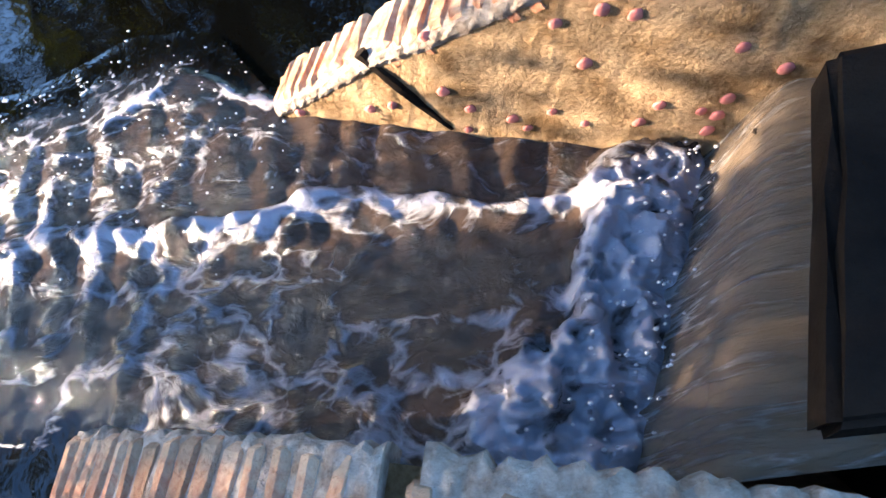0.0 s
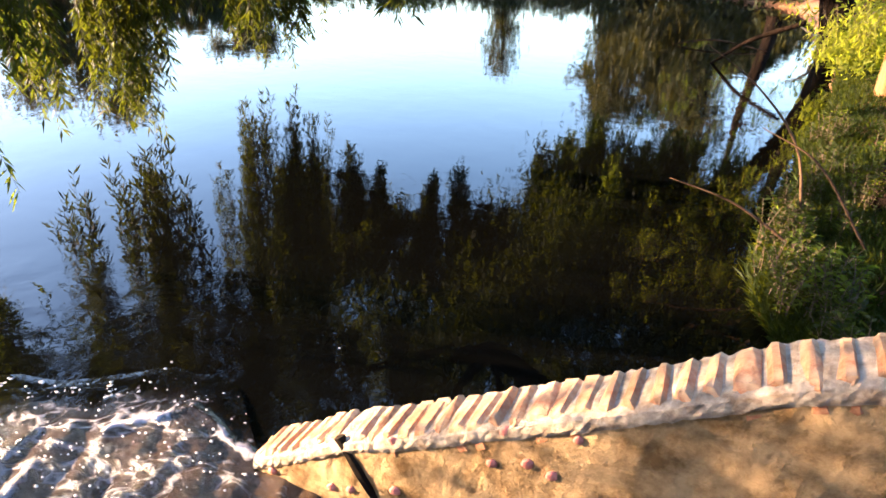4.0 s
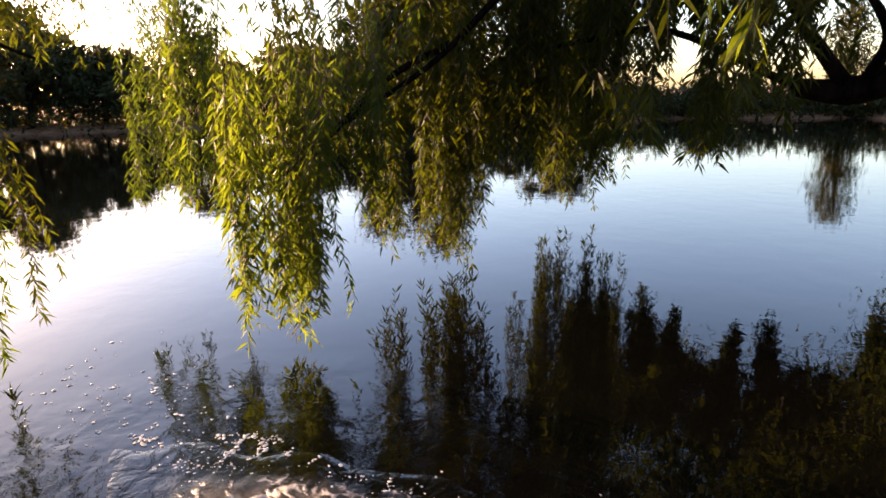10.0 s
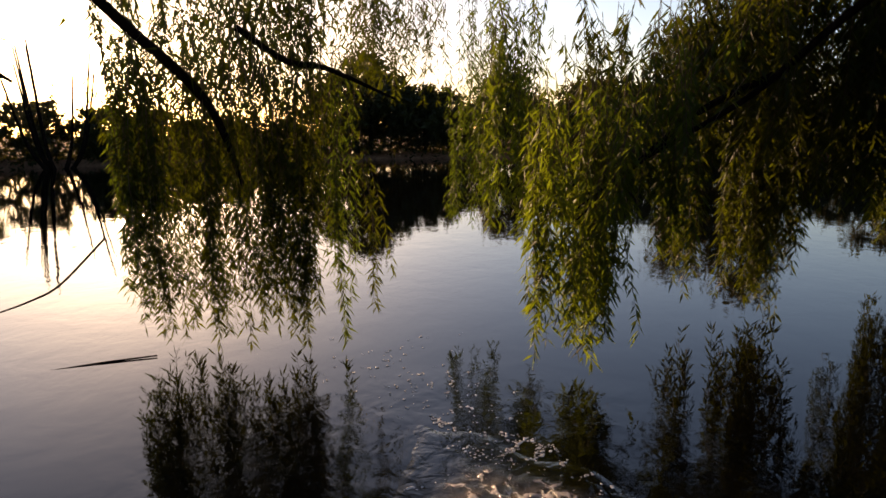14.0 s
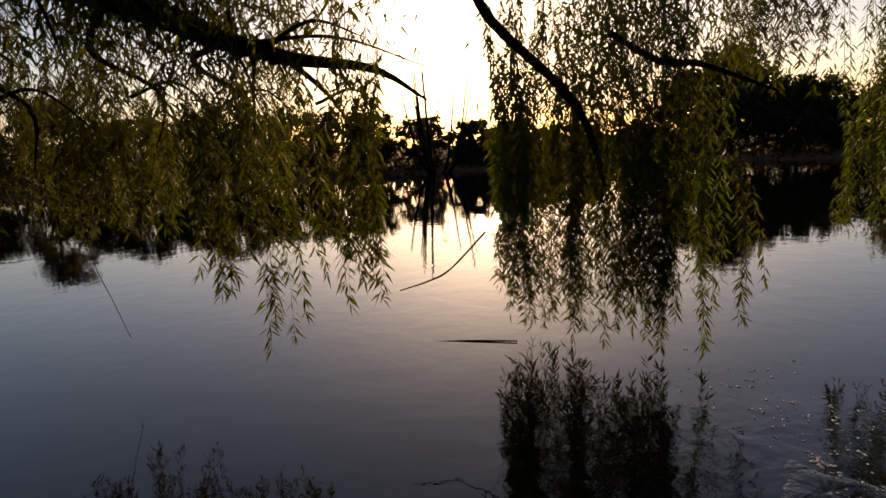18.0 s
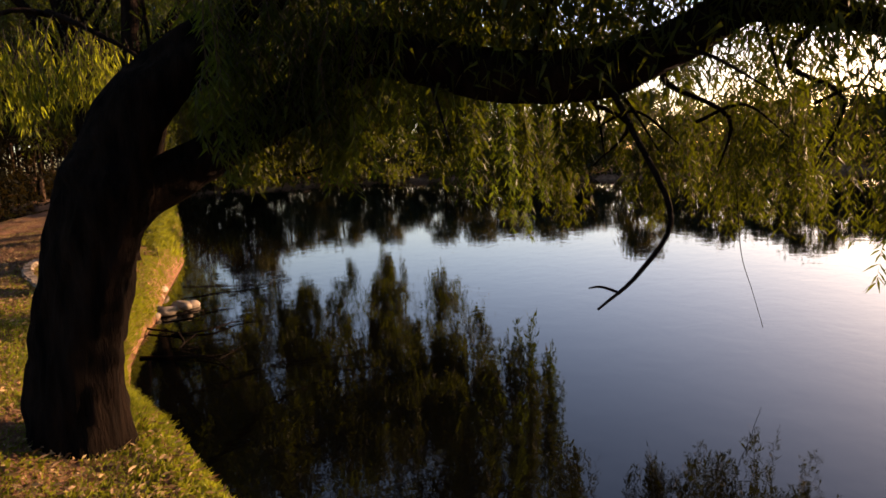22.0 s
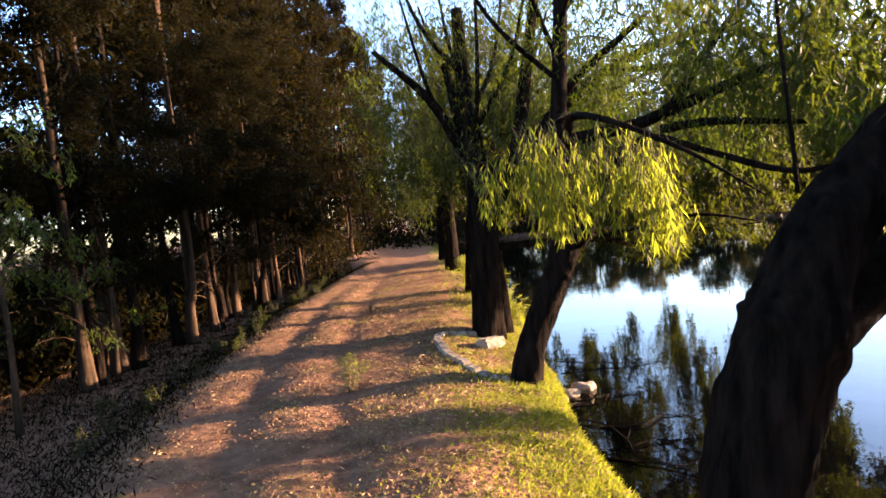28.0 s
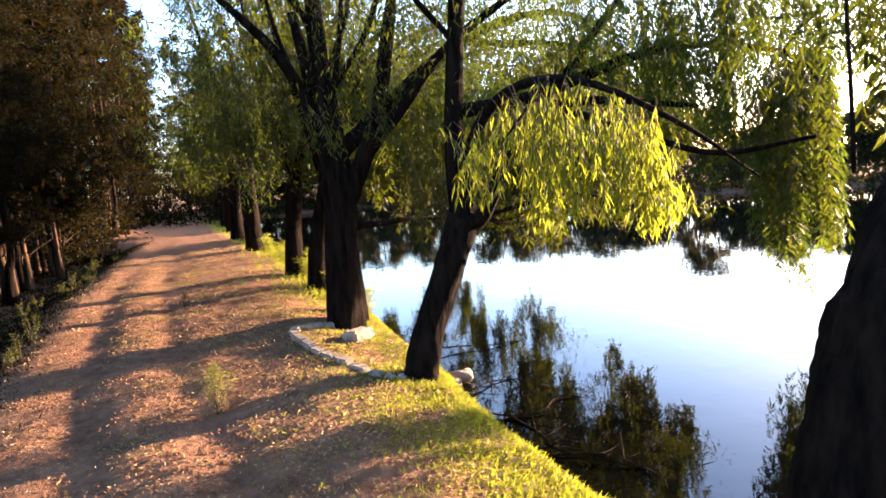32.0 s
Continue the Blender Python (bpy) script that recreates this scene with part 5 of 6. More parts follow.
def plain_willow(x, y, h, r, lean, seed, n_spray, mat=None, low=0.36, stems=3, label="willow with upright stems on the water's edge", group="willows on the bank", leaf=0.16, per=16, over=None):
    """A willow further along the bank: trunk, stems and drooping sprays all round; some reach far out over the lake."""
    rng = np.random.default_rng(seed)
    t = thing("willow_tree", base_of(x, y), label, "tree", group)
    z = t.location.z
    top = Vector((x + lean[0] * 0.35 * h, y + lean[1] * 0.35 * h, z + 0.33 * h))
    limb(t, [(x, y, z - 0.1), (x + lean[0] * 0.12 * h, y + lean[1] * 0.12 * h, z + 0.16 * h), tuple(top)], [r, r * 0.85, r * 0.8], name="trunk", sides=12, rough=0.1, seed=seed, flare=0.25)
    for k in range(stems):
        a = 2 * math.pi * k / stems + rng.uniform(0, 1)
        q = 0.16 * h
        limb(t, [tuple(top - Vector((0, 0, 0.1))), (top.x + q * 0.6 * math.cos(a), top.y + q * 0.6 * math.sin(a), z + 0.6 * h), (top.x + q * 1.5 * math.cos(a), top.y + q * 1.5 * math.sin(a), z + 0.97 * h)], [r * 0.55, r * 0.35, r * 0.1], sides=7, seed=seed + k)
    for k in range(n_spray):
        a = rng.uniform(0, 2 * math.pi)
        q = h * 0.34 * math.sqrt(rng.random())
        zt = z + h * rng.uniform(low + 0.18, 1.05)
        spray(t, rng, (top.x + q * math.cos(a), top.y + q * math.sin(a), zt, zt - h * rng.uniform(0.12, 0.26), 0.09 * h, per), mat, leaf=leaf, gap=leaf * 0.55, fold=False, wide=0.014, sway=0.06 * h)
    cs = [(top.x + rng.normal(0, 0.15 * h), top.y + rng.normal(0, 0.15 * h), z + h * rng.uniform(0.36, 0.98)) for _ in range(60)]
    if over:
        x0, x1, y0, y1, low, count = over
        for k in range(count):
            px, py = rng.uniform(x0, x1), rng.uniform(y0, y1)
            zt = rng.uniform(5.0, 6.8)
            limb(t, [(top.x, top.y, z + 0.45 * h), (0.5 * (top.x + px), 0.5 * (top.y + py) + rng.normal(0, 0.3), zt + 0.2), (px, py, zt - 0.1)], [0.06, 0.035, 0.01], name="bough", sides=6, seed=k)
            spray(t, rng, (px, py, zt, low + rng.uniform(0, 1.6), rng.uniform(0.35, 0.65), 20), LEAF, leaf=0.2, gap=0.07, wide=0.024, sway=0.4, more=1.5)
            cs += [(px + rng.normal(0, 0.5), py + rng.normal(0, 0.5), zt + rng.normal(0.1, 0.4)) for _ in range(3)]
    cv, cf = cloud(rng, cs, 0.12 * h, 70, 0.2, 0.05, 1.2, True)
    part("crown", local(t, mesh_data("crown", cv, cf, LEAF)), t, "", "stuff")
    return leafed(t)


def cypress(seed, h, fine=False):
    """One tree of the dense row: a few bare stems below, a dark ragged crown above."""
    rng = np.random.default_rng(seed)
    t = thing("cypress_tree", (0, 0, 0), "dark dense conifer with bare ragged lower stems", "tree", "row of conifers along the path")
    for k in range(rng.integers(2, 4)):
        a = rng.uniform(0, 6.28)
        q = rng.uniform(0.05, 0.28)
        w = rng.uniform(0.05, 0.12)
        limb(t, [(q * math.cos(a), q * math.sin(a), -0.15), (q * 1.3 * math.cos(a), q * 1.3 * math.sin(a), 0.9), (q * 1.6 * math.cos(a + 0.4), q * 1.6 * math.sin(a + 0.4), 2.2), (0.3 * math.cos(a), 0.3 * math.sin(a), h * 0.55)], [w * 1.5, w, w * 0.8, w * 0.4], BARK_PALE if k else BARK, "stem", 8, 0.2, seed + k, 0.3)
    for k in range(7):
        a = rng.uniform(0, 6.28)
        z = rng.uniform(0.8, 2.2)
        limb(t, [(0.1 * math.cos(a), 0.1 * math.sin(a), z), (0.5 * math.cos(a), 0.5 * math.sin(a), z + 0.25), (0.95 * math.cos(a), 0.95 * math.sin(a), z + rng.uniform(0.1, 0.6))], [0.025, 0.016, 0.006], BARK_PALE, "dead_branch", 5, 0, k)
    cs = []
    for _ in range(50 if fine else 46):
        f = rng.random() ** (1.25 if fine else 0.95)
        z = 1.9 + (h - 1.9) * f
        rr = (2.65 * (1 - f) ** 0.5 * (0.65 + 0.35 * min(1, f * 8)) + 0.1) * math.sqrt(rng.uniform(0.25, 1.25))
        a = rng.uniform(0, 6.28)
        for _ in range(8 if fine else 5):
            u = rng.random()
            cs.append((rr * (0.55 + 0.5 * u) * math.cos(a) + rng.normal(0, 0.11), rr * (0.55 + 0.5 * u) * math.sin(a) + rng.normal(0, 0.11), z + 0.25 * u + rng.normal(0, 0.09)))
    if fine:
        cv, cf = cloud(rng, cs, 0.24, 190, 0.085, 0.022, 0.3, True)
    else:
        cv, cf = cloud(rng, cs, 0.36, 46, 0.16, 0.055, 0.2, True)
    cs = [(c[0] * 0.5, c[1] * 0.5, c[2] + 0.1) for c in cs[::2]]
    dv, df = cloud(rng, cs, 0.5, 24, 0.22, 0.07, 0.3, True) if fine else cloud(rng, cs, 0.5, 8, 0.45, 0.2, 0.3, True)
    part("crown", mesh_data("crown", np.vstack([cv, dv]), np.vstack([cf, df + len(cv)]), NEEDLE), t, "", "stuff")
    return t


overhanging_willow()
leaning_willow()
bank_willow_c()
bank_willow_d()
plain_willow(-2.6, -16.3, 7.0, 0.22, (-0.15, 0.1), 61, 26, LEAF_PALE, over=(-13.0, -4.5, -21.0, -14.5, 2.1, 28))
plain_willow(-3.2, -18.6, 7.5, 0.24, (-0.1, 0.0), 62, 26)
plain_willow(-4.9, -25.2, 8.5, 0.3, (0.0, 0.0), 63, 24, LEAF_PALE, over=(-19.5, -7.0, -31.0, -21.5, 2.4, 28))
plain_willow(-6.3, -30.5, 8.0, 0.28, (-0.05, 0.0), 64, 20)
plain_willow(-8.3, -36.5, 8.5, 0.3, (0.0, 0.0), 65, 20, LEAF_PALE)
plain_willow(-11.0, -45.0, 9.0, 0.3, (0.0, 0.0), 66, 18)
plain_willow(-14.5, -56.0, 9.0, 0.3, (0.0, 0.0), 67, 18)

near_kinds = [cypress(83, 16.5, True), cypress(84, 17.5, True)]
row_kinds = [cypress(80, 17.0), cypress(81, 18.5), cypress(82, 17.5)]
rng = np.random.default_rng(90)
y = -15.6
k = 0
placed = set()
while y > -62:
    x = float(path_line(y)) + 5.1 + 0.45 * math.sin(1.3 * y) + rng.normal(0, 0.35)
    bx, by, bz = base_of(x, y, 0.0)
    m = pose(bx, by, bz, 0, 0, rng.uniform(0, 360))
    close = y > -25.5
    src = near_kinds[k % 2] if close else row_kinds[k % 3]
    if src.name not in placed:
        placed.add(src.name)
        src.matrix_basis = m
    else:
        copy_thing(src, m)
    y -= rng.uniform(1.1, 1.7) if y > -34 else rng.uniform(1.8, 2.6)
    k += 1
y = -14.0
while y > -52:
    x = float(path_line(y)) + 9.0 + 0.8 * math.sin(2.1 * y)
    copy_thing(row_kinds[k % 3], pose(*base_of(x, y, 0.0), 0, 0, rng.uniform(0, 360)))
    y -= rng.uniform(1.7, 2.5)
    k += 1


for x, y in ((9.4, -12.6), (8.4, -15.2), (11.0, -10.4), (10.6, -14.4), (12.4, -12.2), (7.6, -16.8)):
    copy_thing(near_kinds[k % 2], pose(*base_of(x, y, 0.0), 0, 0, rng.uniform(0, 360)))
    k += 1
# made-up conifers across the path's end, to darken it like shade
for x in np.arange(-27, -2, 2.3):
    copy_thing(row_kinds[k % 3], pose(*base_of(float(x), -66.0 + 1.2 * math.sin(3 * x), 0.0), 0, 0, rng.uniform(0, 360)))
    k += 1


# ---- far shore ----
def far_tree(seed, h, wide, low, mat, label, clumps=46):
    rng = np.random.default_rng(seed)
    t = thing("tree", (0, 0, 0), label, "tree", "trees on the far shore")
    limb(t, [(0, 0, -0.2), (rng.normal(0, 0.1), rng.normal(0, 0.1), h * 0.35), (rng.normal(0, 0.2), rng.normal(0, 0.2), h * 0.9)], [0.05 * h * 0.5, 0.035 * h * 0.5, 0.01 * h], name="trunk", sides=7, seed=seed)
    for j in range(5):
        a = rng.uniform(0, 6.28)
        z = h * rng.uniform(0.25, 0.5)
        limb(t, [(0, 0, z), (wide * 0.5 * math.cos(a), wide * 0.5 * math.sin(a), z + 0.18 * h), (wide * 0.85 * math.cos(a), wide * 0.85 * math.sin(a), z + 0.3 * h)], [0.012 * h, 0.008 * h, 0.003 * h], sides=5, seed=j)
    cs = []
    for _ in range(clumps):
        f = rng.random()
        rr = wide * math.sqrt(rng.random()) * (0.45 + 0.75 * math.sin(math.pi * (0.12 + 0.8 * f)))
        a = rng.uniform(0, 6.28)
        cs.append((rr * math.cos(a), rr * math.sin(a), h * (low + (1 - low) * f)))
    cv, cf = cloud(rng, cs, 0.13 * h, 75, 0.42, 0.19, 0.4, True)
    part("crown", mesh_data("crown", cv, cf, mat), t, "", "stuff")
    return t


TALL = [far_tree(201, 9.5, 1.7, 0.22, FAR_LEAF, "tall narrow tree on the far shore"), far_tree(202, 8.0, 2.0, 0.2, FAR_LEAF, "tall leafy tree on the far shore"), far_tree(203, 10.5, 1.5, 0.25, FAR_LEAF, "tall slender tree on the far shore")]
ROUND = [far_tree(204, 4.2, 2.0, 0.12, FAR_LEAF, "low round dark tree on the far shore"), far_tree(205, 3.0, 1.7, 0.05, FAR_LEAF, "low dark bush on the far shore"), far_tree(206, 5.6, 2.3, 0.15, FAR_LEAF, "broad dark tree on the far shore")]
used = set()


def plant(src, x, y, turn, size=1.0):
    m = pose(*base_of(x, y, 0.05), 0, 0, turn) @ Matrix.Scale(size, 4)
    if src.name not in used:
        used.add(src.name)
        src.matrix_basis = m
        return src
    ob = copy_thing(src, m)
    ob.matrix_basis = m
    return ob


rng = np.random.default_rng(210)
ring = np.array(EDGE_WEST[:])
seg = np.linalg.norm(np.diff(ring, axis=0), axis=1)
run = np.concatenate([[0], np.cumsum(seg)])
s_at = 0.0
while s_at < run[-1]:
    x, y = [float(np.interp(s_at, run, ring[:, c])) for c in (0, 1)]
    az = math.degrees(math.atan2(-x, y)) % 360
    out = Vector((x + 14, y + 4, 0)).normalized()
    tall = az < 44 or az > 330
    near_sun = 74 < az < 93
    back = rng.uniform(1.0, 3.0)
    src = TALL[rng.integers(3)] if tall and rng.random() < 0.65 else ROUND[rng.integers(3)]
    size = rng.uniform(0.75, 1.15)
    thin = az < 24 or az > 356
    if thin:
        src, size = (TALL[rng.integers(3)], rng.uniform(0.45, 1.05)) if rng.random() < 0.6 else (ROUND[1], rng.uniform(0.5, 0.8))
    if near_sun:
        src, size = ROUND[1], rng.uniform(0.7, 1.0)
    elif 93 <= az < 150:
        src, size = ROUND[0] if az < 104 or rng.random() < 0.5 else ROUND[2] if az > 100 else ROUND[1], rng.uniform(0.8, 1.02)
    plant(src, x + out.x * back, y + out.y * back, rng.uniform(0, 360), size)
    if not 74 < az < 150 and not thin and rng.random() < 0.55:
        plant(ROUND[rng.integers(3)], x + out.x * (back + 4), y + out.y * (back + 4), rng.uniform(0, 360), rng.uniform(0.9, 1.5))
    s_at += rng.uniform(3.0, 9.0) if thin else rng.uniform(2.6, 4.4) if tall else rng.uniform(2.2, 3.8)


def bare_bush():
    rng = np.random.default_rng(220)
    t = thing("bare_bush", base_of(-43.4, -1.9), "bare many-stemmed bush on the far shore", "bush")
    x, y, z = t.location
    for j in range(9):
        a = rng.uniform(0, 6.28)
        q = rng.uniform(0.8, 3.2)
        limb(t, [(x, y, z), (x + q * 0.4 * math.cos(a), y + q * 0.6 * math.sin(a), z + 2.2), (x + q * 0.7 * math.cos(a), y + q * math.sin(a), z + rng.uniform(5.5, 8.5))], [0.16, 0.10, 0.04], name="stem", sides=6, seed=j)
    cv, cf = cloud(rng, [(x + rng.normal(0, 0.5), y + rng.normal(0, 0.9), z + rng.uniform(3.0, 6.5)) for _ in range(14)], 0.3, 9, 0.22, 0.08)
    part("foliage", local(t, mesh_data("foliage", cv, cf, FAR_LEAF)), t, "", "stuff")


bare_bush()
rng = np.random.default_rng(225)
cs = []
for _ in range(1500):
    s_at = rng.uniform(0, run[-1])
    x, y = [float(np.interp(s_at, run, ring[:, c])) for c in (0, 1)]
    out = Vector((x + 14, y + 4, 0)).normalized()
    q = rng.uniform(0.1, 3.0)
    cs.append((x + out.x * q, y + out.y * q, rng.uniform(0.1, 0.9) + 0.25 * q))
for _ in range(700):
    s_at = rng.uniform(run[-1] * 0.66, run[-1])
    x, y = [float(np.interp(s_at, run, ring[:, c])) for c in (0, 1)]
    out = Vector((x + 14, y + 4, 0)).normalized()
    q = rng.uniform(-0.3, 3.4)
    cs.append((x + out.x * q, y + out.y * q, rng.uniform(0.1, 1.3) + 0.3 * max(q, 0)))
cv, cf = cloud(rng, cs, 0.8, 22, 0.5, 0.16, -0.4, True)
BANK_BUSH = []
for y in np.linspace(10.5, 19.5, 34):
    x = float(np.interp(y, [9.2, 11.9, 13.9, 19.6], [4.4, 5.5, 6.5, 8.5]))
    bx, by = x + rng.uniform(0.3, 2.2), float(y)
    weed_v, weed_f = cloud(rng, [(bx + rng.normal(0, 0.25), by + rng.normal(0, 0.25), rng.uniform(0.4, 1.1)) for _ in range(5)], 0.4, 60, 0.16, 0.05, -0.3, True)
    BANK_BUSH.append((weed_v, weed_f))
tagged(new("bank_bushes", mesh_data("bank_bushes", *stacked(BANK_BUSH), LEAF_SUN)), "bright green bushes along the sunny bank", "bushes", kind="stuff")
tagged(new("undergrowth", mesh_data("undergrowth", cv, cf, FAR_LEAF)), "dark undergrowth along the far water's edge", "bushes", kind="stuff")


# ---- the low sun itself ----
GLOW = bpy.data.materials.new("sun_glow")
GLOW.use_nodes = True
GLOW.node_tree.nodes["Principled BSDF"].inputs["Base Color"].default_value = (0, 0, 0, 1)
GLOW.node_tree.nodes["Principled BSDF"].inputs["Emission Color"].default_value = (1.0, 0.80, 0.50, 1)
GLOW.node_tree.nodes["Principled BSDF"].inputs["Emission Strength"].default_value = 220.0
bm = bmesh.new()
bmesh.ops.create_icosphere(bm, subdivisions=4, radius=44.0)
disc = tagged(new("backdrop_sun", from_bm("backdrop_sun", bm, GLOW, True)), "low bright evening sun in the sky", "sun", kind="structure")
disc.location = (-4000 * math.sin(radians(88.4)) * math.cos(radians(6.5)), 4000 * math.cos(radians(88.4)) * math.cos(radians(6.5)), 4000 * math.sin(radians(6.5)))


# ---- the bank beyond the channel ----
def bank_tree(x, y, line, radii, mat, clouds, label, seed, leafmat, crown=None):
    rng = np.random.default_rng(seed)
    t = thing("tree", base_of(x, y), label, "tree", "trees on the bank across the channel")
    limb(t, line, radii, mat, "trunk", 16, 0.14, seed, 0.3, 26)
    for j in range(6):
        a = rng.uniform(0, 6.28)
        p = line[-2]
        limb(t, [p, (p[0] + 0.8 * math.cos(a), p[1] + 0.8 * math.sin(a), p[2] + rng.uniform(0.2, 0.8)), (p[0] + 1.9 * math.cos(a), p[1] + 1.9 * math.sin(a), p[2] + rng.uniform(0.0, 1.5))], [0.07, 0.045, 0.012], mat, "bough", 6, 0.1, j)
    for cx, cy, cz, r, n in clouds:
        for _ in range(n):
            px, py, pz = rng.normal(cx, r), rng.normal(cy, r), rng.normal(cz, r * 0.6)
            spray(t, rng, (px, py, pz + 0.35, pz - 0.35, 0.3, 7), leafmat, leaf=0.13, gap=0.06, fold=False, wide=0.016, sway=0.3, more=1.0)
    if crown:
        x0, x1, y0, y1, z0, z1, m = crown
        cs = [(rng.uniform(x0, x1), rng.uniform(y0, y1), rng.uniform(z0, z1)) for _ in range(m)]
        cv, cf = cloud(rng, cs, 0.75, 190, 0.12, 0.042, 1.0, True)
        part("crown", local(t, mesh_data("crown", cv, cf, LEAF)), t, "", "stuff")
    return leafed(t)


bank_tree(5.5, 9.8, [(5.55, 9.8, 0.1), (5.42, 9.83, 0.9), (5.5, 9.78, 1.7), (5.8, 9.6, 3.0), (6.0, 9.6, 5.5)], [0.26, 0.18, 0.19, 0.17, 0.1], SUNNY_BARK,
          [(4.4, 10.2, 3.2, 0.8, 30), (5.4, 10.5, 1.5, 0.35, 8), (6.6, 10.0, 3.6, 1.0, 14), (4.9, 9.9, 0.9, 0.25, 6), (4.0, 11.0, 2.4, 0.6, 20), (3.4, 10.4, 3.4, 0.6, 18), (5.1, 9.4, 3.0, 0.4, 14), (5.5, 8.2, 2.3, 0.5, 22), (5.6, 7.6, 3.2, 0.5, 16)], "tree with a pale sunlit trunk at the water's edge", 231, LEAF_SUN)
bank_tree(6.4, 13.6, [(6.4, 13.6, 0.0), (6.1, 13.7, 1.2), (5.6, 13.94, 2.26), (5.2, 14.05, 2.9), (4.7, 14.2, 4.2)], [0.34, 0.28, 0.2, 0.16, 0.08], BARK,
          [(4.6, 14.0, 2.3, 0.9, 18), (3.6, 14.6, 3.2, 1.0, 18), (5.6, 15.0, 3.0, 1.0, 16), (3.2, 13.2, 4.3, 1.1, 20), (2.0, 14.0, 4.6, 1.2, 18)], "dark leaning tree with bright leaves over the lake", 232, LEAF_PALE, (0.4, 6.6, 11.0, 15.0, 2.5, 6.5, 180))
bank_tree(9.5, 20.0, [(9.5, 20.0, 0.2), (9.3, 20.0, 2.0), (8.8, 20.1, 4.0), (8.4, 20.2, 7.0)], [0.3, 0.26, 0.2, 0.08], BARK,
          [(8.0, 20.5, 2.2, 1.1, 16), (7.4, 21.0, 4.2, 1.5, 22), (9.8, 20.5, 4.4, 1.5, 18), (6.5, 22.0, 2.0, 0.9, 12)], "leafy tree further along the bank", 233, LEAF_PALE)
bank_tree(7.6, 8.0, [(7.6, 8.0, 0.4), (7.5, 8.0, 2.0), (7.4, 8.1, 4.0), (7.4, 8.2, 7.0)], [0.25, 0.2, 0.18, 0.08], BARK,
          [(6.9, 8.2, 3.2, 1.2, 24), (7.8, 8.4, 1.7, 0.9, 18), (6.0, 7.2, 3.4, 0.9, 16), (8.8, 9.4, 2.4, 1.2, 20), (6.0, 7.6, 1.6, 0.7, 20), (5.4, 7.0, 2.4, 0.6, 30), (6.4, 8.6, 1.9, 0.7, 24)], "shady leafy tree behind the old willow", 234, LEAF, (2.6, 8.5, 6.6, 10.5, 3.4, 8.0, 130))
bank_tree(11.0, 30.0, [(11.5, 31.0, 0.4), (11.4, 31, 2.0), (11.0, 31, 5.0), (11, 31, 9.0)], [0.3, 0.26, 0.2, 0.08], BARK,
          [(10.0, 31.0, 3.0, 1.6, 22), (11.0, 32.0, 6.0, 1.8, 24), (7.5, 36.0, 2.0, 1.3, 14)], "tall leafy tree at the end of the bank", 235, FAR_LEAF)


SPIRES = [
    (-5.2, 13.8, 2.9, 0.4, 40), (-4.57, 13.9, 2.6, 0.28, 34), (-3.74, 13.9, 2.5, 0.3, 36), (-3.05, 13.9, 2.9, 0.16, 20), (-1.68, 13.9, 2.95, 0.11, 14),
    (-1.08, 13.9, 2.55, 0.12, 20), (-0.25, 13.9, 3.7, 0.12, 14), (0.85, 13.9, 1.9, 0.2, 34), (1.4, 13.6, 1.7, 0.3, 40), (1.9, 14.2, 1.25, 0.3, 40),
    (2.5, 13.9, 1.7, 0.4, 44), (3.1, 13.6, 1.7, 0.4, 44), (3.9, 14.2, 1.5, 0.5, 50), (4.9, 13.8, 1.8, 0.5, 46),
]


def reaching_willow():
    """A great willow on the bank across the channel, its boughs and hanging sprays far out over the lake."""
    rng = np.random.default_rng(240)
    x, y = 8.0, 15.6
    t = thing("willow_tree", base_of(x, y), "great willow with long boughs hanging over the lake", "tree", "trees on the bank across the channel")
    limb(t, [(x, y, t.location.z - 0.1), (x - 0.2, y - 0.1, 1.6), (x - 0.8, y - 0.2, 3.6), (x - 1.0, y - 0.2, 6.5), (x - 1.2, y, 9.0)], [0.5, 0.42, 0.36, 0.22, 0.08], name="trunk", sides=20, n=30, rough=0.1, seed=241, flare=0.3)
    limb(t, [(x - 0.7, y - 0.2, 3.2), (4.5, 14.8, 5.6), (1.0, 14.2, 6.6), (-2.0, 13.6, 6.2), (-4.6, 13.0, 5.2)], [0.26, 0.18, 0.12, 0.07, 0.02], sides=10, seed=242)
    limb(t, [(x - 0.9, y - 0.2, 4.4), (5.0, 13.6, 6.4), (2.0, 12.6, 6.8), (-0.6, 12.0, 6.0)], [0.2, 0.14, 0.09, 0.03], sides=10, seed=243)
    for px, py, low, r, n in SPIRES:
        spray(t, rng, (px, py, rng.uniform(5.4, 7.0), low, r, n), LEAF_PALE if px > 1.2 else LEAF, leaf=0.2, gap=0.055, wide=0.022, more=2.0, sway=0.3)
    for _ in range(46):
        px = rng.uniform(-5.2, 5.8)
        spray(t, rng, (px, 13.9 + rng.normal(0, 0.9), rng.uniform(5.4, 7.0), rng.uniform(3.5, 4.6) if px < 0.6 else rng.uniform(1.6, 3.2), rng.uniform(0.15, 0.5), 24), LEAF_PALE if px > 1.2 else LEAF, leaf=0.2, gap=0.07, wide=0.022, more=1.6, sway=0.4)
    cs = [(rng.uniform(-5.6, 8.5), rng.uniform(11.6, 16.5), rng.uniform(4.5, 9.0)) for _ in range(340)]
    cv, cf = cloud(rng, cs, 0.9, 130, 0.22, 0.07, 1.3, True)
    part("crown", local(t, mesh_data("crown", cv, cf, LEAF)), t, "", "stuff")
    return leafed(t)


reaching_willow()


